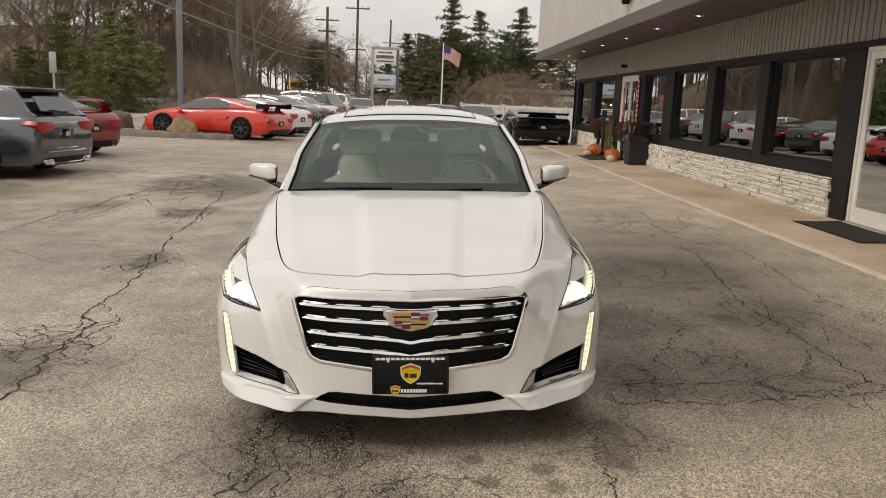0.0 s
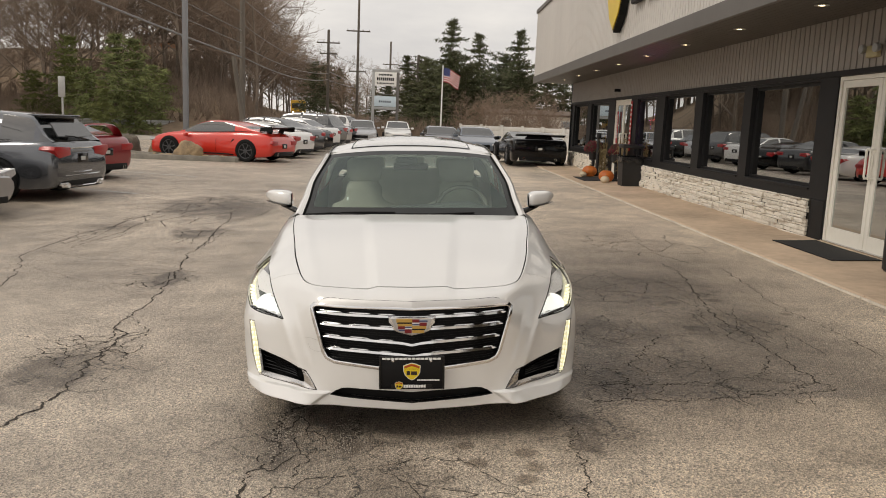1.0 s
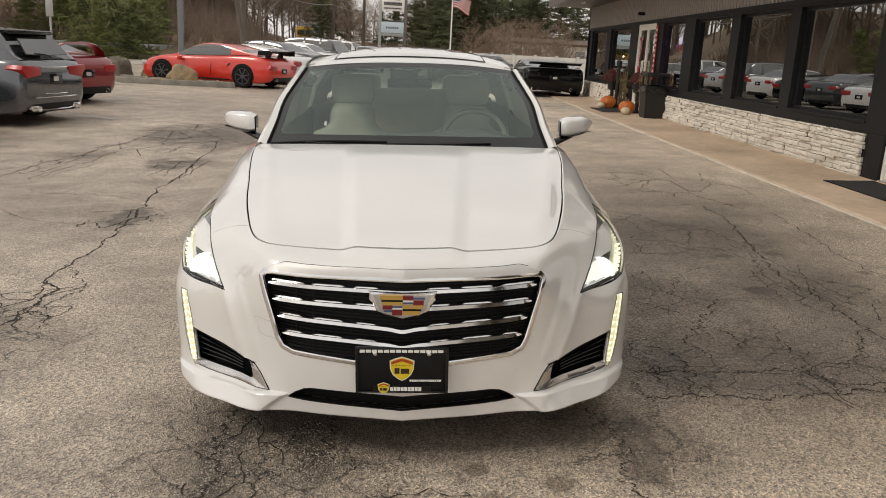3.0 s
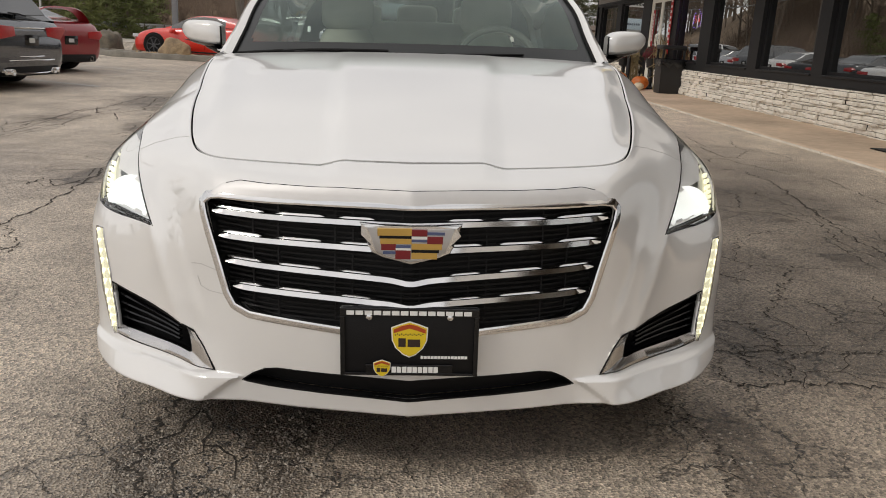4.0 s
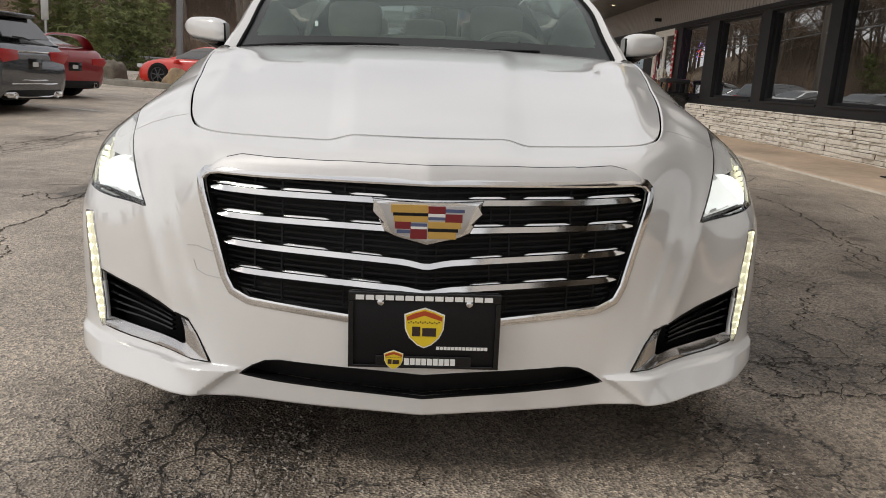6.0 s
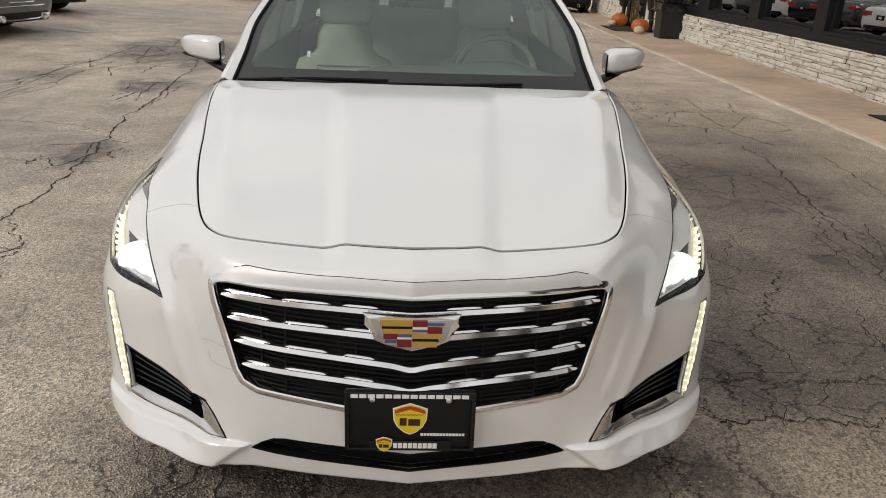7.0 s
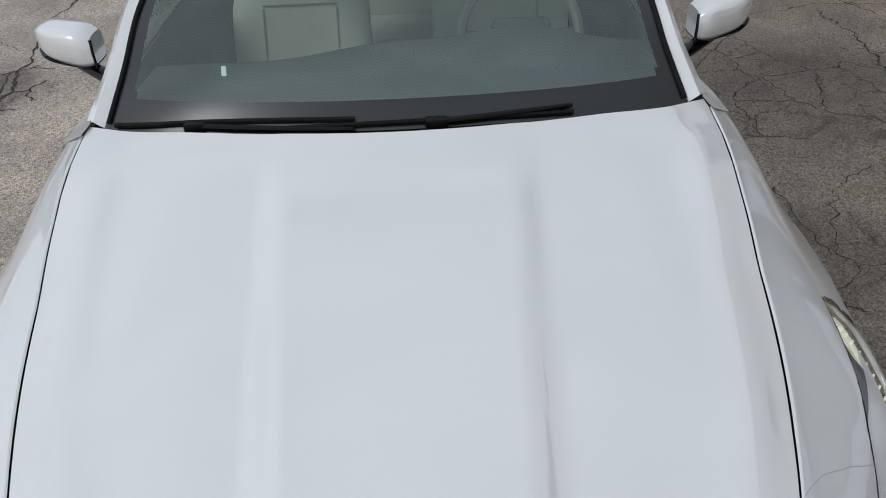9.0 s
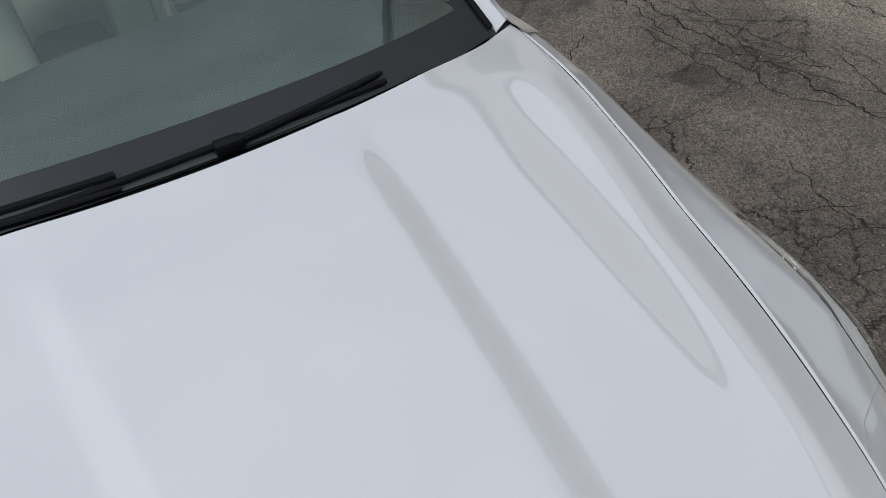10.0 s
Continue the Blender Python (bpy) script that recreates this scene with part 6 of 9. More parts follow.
# side profiles: share of length, low edge, belt line, roof line, share of half width
SHAPES = {
    "saloon": (4.75, 0.92, [(0.0, 0.30, 0.58, 0.58, 0.80), (0.03, 0.20, 0.68, 0.68, 0.90), (0.10, 0.18, 0.76, 0.76, 0.97), (0.26, 0.18, 0.90, 0.905, 1.0), (0.30, 0.18, 0.92, 0.98, 1.0), (0.44, 0.18, 0.94, 1.40, 1.0), (0.56, 0.18, 0.95, 1.44, 1.0), (0.70, 0.18, 0.97, 1.38, 1.0), (0.86, 0.18, 1.00, 1.04, 0.98), (0.95, 0.20, 1.02, 1.03, 0.95), (0.985, 0.24, 0.98, 0.985, 0.90), (1.0, 0.34, 0.86, 0.86, 0.82)]),
    "wagon": (4.95, 0.935, [(0.0, 0.30, 0.60, 0.60, 0.80), (0.03, 0.20, 0.72, 0.72, 0.90), (0.10, 0.18, 0.82, 0.82, 0.97), (0.26, 0.18, 0.94, 0.945, 1.0), (0.30, 0.18, 0.95, 1.02, 1.0), (0.42, 0.18, 0.96, 1.43, 1.0), (0.56, 0.18, 0.97, 1.50, 1.0), (0.75, 0.18, 0.99, 1.49, 1.0), (0.895, 0.18, 1.02, 1.44, 0.985), (0.955, 0.20, 1.02, 1.10, 0.96), (0.985, 0.24, 0.98, 0.985, 0.92), (1.0, 0.34, 0.80, 0.80, 0.84)]),
    "coupe": (4.50, 0.915, [(0.0, 0.28, 0.48, 0.48, 0.78), (0.03, 0.16, 0.60, 0.60, 0.90), (0.12, 0.14, 0.70, 0.70, 0.97), (0.28, 0.14, 0.84, 0.845, 0.98), (0.33, 0.14, 0.86, 0.92, 0.98), (0.47, 0.14, 0.87, 1.24, 0.98), (0.56, 0.14, 0.88, 1.28, 0.99), (0.70, 0.14, 0.91, 1.20, 1.0), (0.88, 0.15, 0.94, 0.97, 1.0), (0.95, 0.18, 0.93, 0.94, 0.97), (0.985, 0.24, 0.86, 0.865, 0.92), (1.0, 0.34, 0.74, 0.74, 0.84)]),
    "rear_engined": (4.55, 0.93, [(0.0, 0.22, 0.50, 0.50, 0.76), (0.03, 0.15, 0.62, 0.62, 0.90), (0.10, 0.14, 0.76, 0.76, 0.97), (0.22, 0.14, 0.855, 0.857, 0.98), (0.28, 0.14, 0.87, 0.91, 0.98), (0.42, 0.14, 0.885, 1.21, 0.96), (0.51, 0.14, 0.90, 1.285, 0.96), (0.60, 0.14, 0.92, 1.275, 0.98), (0.72, 0.14, 0.945, 1.17, 1.0), (0.84, 0.14, 0.955, 1.02, 1.0), (0.91, 0.15, 0.93, 0.945, 0.99), (0.955, 0.18, 0.87, 0.875, 0.97), (0.985, 0.24, 0.78, 0.78, 0.93), (1.0, 0.34, 0.62, 0.62, 0.84)]),
    "wedge": (4.50, 0.985, [(0.0, 0.22, 0.34, 0.34, 0.74), (0.03, 0.12, 0.42, 0.42, 0.90), (0.14, 0.11, 0.60, 0.60, 0.97), (0.24, 0.11, 0.74, 0.76, 0.98), (0.44, 0.11, 0.86, 1.14, 0.98), (0.54, 0.11, 0.90, 1.165, 0.99), (0.70, 0.11, 0.93, 1.08, 1.0), (0.88, 0.12, 0.95, 0.97, 1.0), (0.96, 0.16, 0.92, 0.93, 0.98), (0.99, 0.24, 0.86, 0.86, 0.95), (1.0, 0.34, 0.76, 0.76, 0.90)]),
    "suv": (4.75, 0.94, [(0.0, 0.36, 0.72, 0.72, 0.82), (0.03, 0.26, 0.86, 0.86, 0.92), (0.10, 0.24, 0.96, 0.96, 0.98), (0.25, 0.24, 1.08, 1.085, 1.0), (0.29, 0.24, 1.09, 1.14, 1.0), (0.41, 0.24, 1.10, 1.62, 1.0), (0.56, 0.24, 1.11, 1.70, 1.0), (0.78, 0.24, 1.13, 1.67, 1.0), (0.90, 0.24, 1.15, 1.60, 0.98), (0.965, 0.26, 1.12, 1.18, 0.96), (0.988, 0.30, 1.04, 1.045, 0.92), (1.0, 0.40, 0.88, 0.88, 0.86)]),
}


def parked_car(shape, body, m, label, name="parked_car", rim_mat=None, wheel_r=0.335, tails="wide", wing=None, fronts=True, group=""):
    length, half, keys = SHAPES[shape]
    c = thing(name, label, "car", m, group=group)
    ts = np.unique(np.concatenate([np.linspace(0, 0.06, 6), np.linspace(0.06, 0.94, 45), np.linspace(0.94, 1, 7)]))
    vals = smooth_keys(keys, ts)
    body_rows, top_rows = [], []
    for t, (lo, belt, roof, k) in zip(ts, vals):
        w, y = half * k, t * length
        mid = lo + (belt - lo) * 0.55
        sec = [(0.80 * w, lo + 0.0), (0.93 * w, lo + 0.015), (0.985 * w, lo + 0.09), (w, mid * 0.75 + lo * 0.25), (0.995 * w, mid), (0.985 * w, mid + (belt - mid) * 0.45), (0.955 * w, belt - 0.06), (0.90 * w, belt - 0.012), (0.84 * w, belt), (0.5 * w, belt + 0.012), (0.0, belt + 0.016)]
        body_rows.append([(x, y, z) for x, z in sec] + [(-x, y, z) for x, z in sec[-2::-1]])
        gap = max(roof - belt, 0.0)
        rw = w * (0.885 - 0.30 * gap / 0.55 * 0.55)
        if gap > 0.012:
            s2 = [(0.885 * w, belt - 0.01), (0.885 * w * 0.5 + rw * 0.5 + 0.02 * min(1, gap * 2), belt + gap * 0.5), (rw, roof - 0.055 * min(1, gap * 2.5)), (rw * 0.9, roof - 0.018 * min(1, gap * 3)), (rw * 0.5, roof - 0.004), (0.0, roof)]
            top_rows.append((y, roof, [(x, y, z) for x, z in s2] + [(-x, y, z) for x, z in s2[-2::-1]]))
    part("body", loft(body_rows, caps=True), body, c)
    rows = [r for _, _, r in top_rows]
    vs = [v for r in rows for v in r]
    k = len(rows[0])
    glass_f, roof_f = [], []
    back = {"coupe": 0.74, "rear_engined": 0.68, "wedge": 0.66, "saloon": 0.84}.get(shape, 0.93)
    n = len(rows)
    for i in range(n - 1):
        slope = abs(top_rows[i + 1][1] - top_rows[i][1]) / max(1e-4, top_rows[i + 1][0] - top_rows[i][0])
        pillar = any(abs(i / n - q) < 0.012 for q in (0.44, 0.66))
        for j in range(k - 1):
            f = (i * k + j, (i + 1) * k + j, (i + 1) * k + j + 1, i * k + j + 1)
            side = j < 2 or j >= k - 3
            near_edge = j in (2, k - 4) and slope > 0.28
            if (side and not pillar and slope < 1.4 and 1 < i < n * back) or (not side and not near_edge and slope > 0.28 and 0 < i < n - 1):
                glass_f.append(f)
            else:
                roof_f.append(f)

    def some(fs):
        used = sorted({v for f in fs for v in f})
        ix = {v: q for q, v in enumerate(used)}
        return raw([vs[v] for v in used], [[ix[v] for v in f] for f in fs])
    part("roof", some(roof_f), body, c)
    part("glazing", some(glass_f), DARKGLASS, c)
    for fy in (0.185, 0.80):
        for sg in (1, -1):
            wheel_unit("wheel", pose(sg * (half - 0.075), fy * length, wheel_r, 0, 90 * sg, 0), wheel_r, 0.235, rim_mat or RIM, c, spokes=7)
            # black ring on the uncut body stands in for the arch's shaded gap
            qs = np.linspace(-0.30, math.pi + 0.30, 22)
            rows = []
            for q in qs:
                cy, cz = math.cos(q), math.sin(q)
                rows.append([(sg * (half + dx), fy * length + (wheel_r + dr) * cy, wheel_r + (wheel_r + dr) * cz) for dx, dr in ((-0.05, 0.024), (0.006, 0.024), (0.006, -0.006), (-0.05, -0.006))])
            part("wheel_arch", loft(rows), BLACK, c)
    lo, belt, roof, kk = smooth_keys(keys, 0.985)[0]
    # lamps and plate at the back
    for sg in (1, -1):
        if tails == "wide":
            out = [(sg * half * 0.42, belt - 0.20), (sg * half * 0.44, belt - 0.07), (sg * half * 0.92, belt - 0.05), (sg * half * 0.955, belt - 0.11), (sg * half * 0.80, belt - 0.25)]
        else:
            out = [(sg * half * 0.50, belt - 0.22), (sg * half * 0.50, belt - 0.10), (sg * half * 0.88, belt - 0.08), (sg * half * 0.93, belt - 0.16), (sg * half * 0.85, belt - 0.24)]
        part("tail_lamp", prism(out, length * 0.055 + 0.008, at=length * 0.945, bevel=0.008), GLOSS if tails == "dark" else TAILRED, c)
        if fronts:
            lo2, belt2, _, _ = smooth_keys(keys, 0.03)[0]
            out = [(sg * half * 0.45, belt2 - 0.13), (sg * half * 0.50, belt2 - 0.03), (sg * half * 0.88, belt2 + 0.03), (sg * half * 0.90, belt2 - 0.06), (sg * half * 0.75, belt2 - 0.13)]
            part("headlamp", prism(out, 0.20, at=0.03, bevel=0.01), HEADGLASS, c)
        part("door_mirror", rounded_slab(0.20, 0.13, 0.11), body, c).matrix_local = pose(sg * (half + 0.07), length * 0.335, belt + 0.0)
        part("exhaust", turned([(0.045, 0.0), (0.045, 0.08), (0.038, 0.08), (0.036, 0.02)], 14, m=pose(sg * half * 0.55, length - 0.05, 0.26, -90)), CHROME, c)
        if shape == "wagon":
            part("exhaust_surround", box(sg * half * 0.62 - 0.11, sg * half * 0.62 + 0.11, length - 0.10, length + 0.012, 0.255, 0.315, 0.02), CHROME, c, "bright oblong exhaust surround")
        part("sill_strip", tube([(sg * half * 0.975, length * 0.29, 0.22), (sg * half * 0.975, length * 0.70, 0.22)], 0.02, 6), BLACK, c)
        part("window_trim", tube([(sg * half * 0.905, y, smooth_keys(keys, y / length)[0][1] + 0.002) for y in np.linspace(length * 0.36, length * 0.84, 14)], 0.008, 5), BLACK, c)
        part("door_seam", tube([(sg * half * 0.998, length * 0.56, 0.30), (sg * half * 1.002, length * 0.56, 0.62), (sg * half * 0.93, length * 0.565, belt - 0.07)], 0.004, 4), SEAM, c)
    if shape == "wagon":
        part("tailgate_strip", tube([(x, length * 0.985 + 0.018 - 0.05 * (x / half) ** 2, belt - 0.055) for x in np.linspace(-0.42 * half, 0.42 * half, 9)], 0.013, 6), CHROME, c, "bright strip between the tail lamps")
        part("bumper_strip", tube([(x, length + 0.012 - 0.16 * (x / half) ** 4, 0.43) for x in np.linspace(-0.86 * half, 0.86 * half, 13)], 0.012, 6), CHROME, c, "bright strip on the bumper")
        part("roof_spoiler", box(-0.56, 0.56, length * 0.895, length * 0.925, 1.385, 1.425, 0.014), GLOSS, c)
    pl = part("number_plate", box(-0.17, 0.17, length - 0.012, length + 0.006, belt - 0.34, belt - 0.18, 0.006), GLOSS, c, "black dealer plate")
    part("plate_print", box(-0.07, 0.07, length + 0.0065, length + 0.008, belt - 0.30, belt - 0.23), PLATEW, pl, smooth=False)
    part("rear_valance", box(-half * 0.72, half * 0.72, length - 0.10, length - 0.004, 0.20, 0.36, 0.02), BLACK, c)
    if fronts:
        part("front_grille", box(-half * 0.40, half * 0.40, -0.008, 0.05, 0.36, 0.54, 0.02), GLOSS, c)
        part("front_intake", box(-half * 0.66, half * 0.66, 0.0, 0.09, 0.20, 0.31, 0.02), BLACK, c)
    if wing == "hoop":
        pts = []
        for u in np.linspace(-1, 1, 25):
            pts.append((half * 0.86 * math.copysign(abs(u) ** 0.8, u), length * 0.93 + 0.05 * (1 - u * u), belt - 0.02 + 0.33 * (1 - abs(u) ** 3.2)))
        rows = [[(x, y - 0.10, z - 0.015), (x, y - 0.04, z + 0.02), (x, y + 0.10, z + 0.03), (x, y + 0.12, z + 0.01), (x, y, z - 0.02)] for x, y, z in pts]
        part("rear_wing", loft(rows, closed=True, caps=True), body, c, "tall hoop-shaped rear wing")
    if wing == "gt":
        w = part("rear_wing", prism([(length * 0.905, belt + 0.26), (length * 0.91, belt + 0.30), (length * 0.96, belt + 0.325), (length * 0.985, belt + 0.335), (length * 0.98, belt + 0.315)], half * 1.7, axis="x", at=-half * 0.85, bevel=0.0), BLACK, c, "black rear wing on two struts")
        for sg in (1, -1):
            part("wing_strut", prism([(length * 0.88, belt - 0.02), (length * 0.915, belt + 0.27), (length * 0.955, belt + 0.29), (length * 0.93, belt - 0.02)], 0.016, axis="x", at=sg * half * 0.42 - 0.008), BLACK, w, smooth=False)
            part("wing_end", prism([(length * 0.895, belt + 0.20), (length * 0.90, belt + 0.33), (length * 0.99, belt + 0.36), (length * 0.99, belt + 0.20)], 0.012, axis="x", at=sg * half * 0.85 - 0.006), BLACK, w, smooth=False)
    return c


def rear_at(shape, x, y, hx, hy, dz=0.0):
    """The pose of a car whose tail stands at (x, y) and whose nose points along (hx, hy)."""
    return pose(x, y, ground_z(x, y) + dz, 0, 0, math.degrees(math.atan2(hx, -hy))) @ Matrix.Translation((0, -SHAPES[shape][0], 0))


wagon = parked_car("wagon", P_GREY, rear_at("wagon", -6.02, 10.75, -0.99, 0.12), "dark grey estate car with a roof spoiler, parked on asphalt", "estate_car", DARKRIM, 0.35)
L_W = 4.95
part("rear_glass", prism([(-0.56, 1.08), (-0.50, 1.36), (0.50, 1.36), (0.56, 1.08), (0.0, 1.06)], 0.02, at=0.0), DARKGLASS, wagon).matrix_local = Matrix.Translation((0, 4.585, 0)) @ Matrix.Translation((0, 0.22, 1.10)) @ pose(0, 0, 0, 37) @ Matrix.Translation((0, 0, -1.10))
part("roof_spoiler", box(-0.58, 0.58, 4.30, 4.60, 1.425, 1.455, 0.012), P_GREY, wagon)
part("spoiler_shadow", box(-0.54, 0.54, 4.44, 4.62, 1.395, 1.424, 0.006), GLOSS, wagon)
part("chrome_strip", box(-0.42, 0.42, 4.915, 4.945, 0.885, 0.905, 0.005), CHROME, wagon)
part("diffuser_trim", tube([(-0.80, 4.80, 0.30), (-0.62, 4.93, 0.26), (-0.30, 4.965, 0.24), (0.30, 4.965, 0.24), (0.62, 4.93, 0.26), (0.80, 4.80, 0.30)], 0.014, 6), CHROME, wagon)
part("bumper_strip", tube([(-0.84, 4.78, 0.52), (-0.6, 4.92, 0.49), (0, 4.96, 0.48), (0.6, 4.92, 0.49), (0.84, 4.78, 0.52)], 0.012, 6), CHROME, wagon)
for sg in (1, -1):
    part("tail_pipe", box(sg * 0.56 - 0.11, sg * 0.56 + 0.11, 4.86, 4.97, 0.225, 0.30, 0.02), CHROME, wagon)
part("rear_wiper", tube([(0.0, 4.88, 1.06), (0.12, 4.85, 1.09), (0.34, 4.83, 1.10)], 0.010, 6), BLACK, wagon)

parked_car("coupe", P_RED, rear_at("coupe", -6.78, 13.85, -0.953, 0.30), "dark red sports coupe with a tall rear wing", "sports_coupe", DARKRIM, 0.33, wing="hoop", tails="round")
parked_car("saloon", P_SILVER, pose(-6.38, 8.0, ground_z(-6.5, 8.0), 0, 0, 78), "silver saloon parked beside the grey estate", "silver_saloon")
track = parked_car("rear_engined", P_ORANGE, rear_at("rear_engined", -4.5, 22.8, -0.955, 0.295), "bright orange-red rear-engined coupe with a black wing", "track_coupe", DARKRIM, 0.345, wing="gt", tails="round")
for sg in (1, -1):
    part("side_vent", prism([(3.05, 0.56), (3.17, 0.70), (3.23, 0.71), (3.13, 0.56)], 0.012, axis="x", at=sg * 0.915 - 0.006), BLACK, track, smooth=False)
    part("wing_vent", prism([(0.62, 0.70), (0.74, 0.735), (0.90, 0.75), (0.78, 0.70)], 0.012, axis="x", at=sg * 0.86 - 0.006), BLACK, track, smooth=False)
row = [("coupe", P_WHITE, "white sports coupe in the far row"), ("saloon", P_DARK, "dark grey saloon in the far row"), ("coupe", P_BLACK, "black coupe in the far row"), ("saloon", P_WHITE, "white saloon in the far row"), ("suv", P_DARK, "dark sport utility in the far row"),
       ("saloon", P_SILVER, "silver saloon in the far row"), ("saloon", P_BLACK, "black saloon in the far row"), ("suv", P_WHITE, "white sport utility in the far row")]
for i, (sh, pt, lb) in enumerate(row):
    parked_car(sh, pt, rear_at(sh, -4.25 + 0.02 * i, 25.7 + 2.95 * i, -0.955, 0.295), lb, group="cars in the far row", tails="round" if i % 2 else "wide", rim_mat=DARKRIM if i % 3 else RIM)
for x, y, sh, pt, lb in ((-3.6, 44.0, "saloon", P_SILVER, "silver saloon facing the shop lot"), (-1.6, 49.0, "saloon", P_WHITE, "white saloon by the road sign"), (1.05, 34.0, "coupe", P_DARK, "dark coupe by the white fence"), (2.55, 31.0, "coupe", P_BLUE, "slate grey coupe by the white fence")):
    parked_car(sh, pt, pose(x, y, ground_z(x, y), 0, 0, 4), lb, group="cars along the back")
wedge = parked_car("wedge", P_BLACK, rear_at("wedge", 4.02, 23.7, -0.06, 1.0), "black wedge-shaped supercar seen from its tail", "supercar", DARKRIM, 0.355, wing=None, tails="dark")
part("engine_cover", prism([(-0.50, 0.955), (-0.42, 1.03), (0.42, 1.03), (0.50, 0.955)], 0.9, at=3.3), P_BLACK, wedge, smooth=False)
part("rear_spoiler", prism([(4.28, 1.02), (4.30, 1.05), (4.50, 1.10), (4.50, 1.075)], 1.7, axis="x", at=-0.85), P_BLACK, wedge, smooth=False)
# silver bar along the spoiler stands in for a bright highlight on black paint
part("spoiler_edge", tube([(-0.86, 4.50, 1.10), (0.0, 4.505, 1.10), (0.86, 4.50, 1.10)], 0.013, 6), P_SILVER, wedge)
# ---- road, island, poles, trees and houses beyond the lot ----
BARK = material("grey_bark", (0.27, 0.215, 0.17), 0.95, grain=0.5, scale=3, bump=0.5, bump_scale=20, stretch=(1, 1, 0.3))
TWIG = material("brown_twigs", (0.27, 0.20, 0.15), 0.95, grain=0.4, scale=2, per_object=0.25)
NEEDLE = material("dark_needles", (0.105, 0.112, 0.048), 0.9, second=(0.035, 0.048, 0.026), scale=2.5, per_object=0.25)
PINE = material("light_needles", (0.19, 0.21, 0.070), 0.9, second=(0.075, 0.09, 0.032), scale=2.5, per_object=0.2)
LITTER = material("leaf_litter", (0.30, 0.215, 0.14), 1.0, second=(0.15, 0.11, 0.075), scale=0.35, bump=0.6, bump_scale=6)
GRASS = material("dry_grass", (0.16, 0.155, 0.07), 1.0, second=(0.10, 0.085, 0.045), scale=0.8, bump=0.6, bump_scale=12)
ROADGREY = material("pale_road", (0.48, 0.43, 0.37), 0.9, grain=0.25, scale=0.6, bump=0.2, bump_scale=80)
POLEWOOD = material("weathered_pole", (0.17, 0.145, 0.12), 0.9, grain=0.4, scale=4, bump=0.4, bump_scale=30, stretch=(1, 1, 0.1))
GALV = material("galvanised", (0.42, 0.42, 0.41), 0.5, metal=0.6, grain=0.15, scale=6)
WIRE = material("cable_grey", (0.20, 0.195, 0.19), 0.6)
ROCK = material("tan_boulder", (0.42, 0.30, 0.17), 0.95, second=(0.20, 0.15, 0.10), scale=3, bump=0.8, bump_scale=9)
GREYROCK = material("grey_boulder", (0.20, 0.17, 0.13), 0.95, second=(0.09, 0.08, 0.065), scale=4, bump=0.8, bump_scale=9)
VINYL = material("white_fence", (0.62, 0.61, 0.58), 0.6, grain=0.1, scale=2)


def ribbon(points, width, z, name, mat, label, category, kind="structure"):
    rows = []
    for i, (x, y) in enumerate(points):
        a, b = Vector(points[max(i - 1, 0)]), Vector(points[min(i + 1, len(points) - 1)])
        d = (b - a).normalized()
        n = Vector((-d.y, d.x))
        l, r = Vector((x, y)) + n * width / 2, Vector((x, y)) - n * width / 2
        rows.append([(l.x, l.y, ground_z(l.x, l.y) + z), (r.x, r.y, ground_z(r.x, r.y) + z)])
    return tagged(part(name, loft(rows), mat), label, category, kind=kind)


road_line = [(-80, 27.5), (-50, 29), (-34, 31), (-24, 34), (-17, 39), (-12.5, 46), (-10, 56), (-9, 75), (-9.5, 110), (-12, 160)]
ribbon(road_line, 8.0, 0.012, "road", ROADGREY, "pale worn two-lane road beyond the lot", "road")

# kerbed island with boulders
isl = [(-5.85, 21.75), (-9.0, 21.6), (-10.2, 22.9), (-9.7, 23.3), (-8.5, 22.5), (-6.0, 22.1)]
island = thing("kerbed_island", "low concrete kerb round a gravel island", "kerb", kind="structure")
bm = bmesh.new()
for a, b in zip(isl, isl[1:] + isl[:1]):
    d = Vector(b) - Vector(a)
    box(0, d.length + 0.05, -0.08, 0.08, -0.1, 0.16, 0.02, bm=bm, m=pose(a[0], a[1], 0, 0, 0, math.degrees(math.atan2(d.y, d.x))))
part("kerb", bm, KERB, island)
part("gravel_bed", prism(isl, 0.12, axis="z", at=-0.02), LITTER, island, smooth=False)


def boulder(x, y, z, sx, sy, sz, mat, seed, label):
    bm = bmesh.new()
    bmesh.ops.create_icosphere(bm, subdivisions=4, radius=1)
    off = Vector((seed * 3.7, seed * 1.3, 0))
    for v in bm.verts:
        p = v.co.copy()
        v.co = p * (1 + 0.30 * noise.noise(p * 1.1 + off) + 0.12 * noise.noise(p * 3 + off) + 0.04 * noise.noise(p * 9 + off))
        v.co.x *= sx
        v.co.y *= sy
        v.co.z = max(v.co.z * sz, -0.35 * sz) + 0.34 * sz
    tagged(part("boulder", bm, mat), label, "boulder").matrix_world = pose(x, y, z)


boulder(-7.42, 22.15, 0.08, 0.44, 0.32, 0.36, ROCK, 1, "large tan sandstone boulder on the island")
boulder(-9.9, 23.6, 0.0, 0.42, 0.40, 0.55, GREYROCK, 2, "dark rounded boulder at the island's end")
boulder(-9.0, 23.9, 0.0, 0.26, 0.25, 0.38, ROCK, 3, "small tan rock beside the kerb")
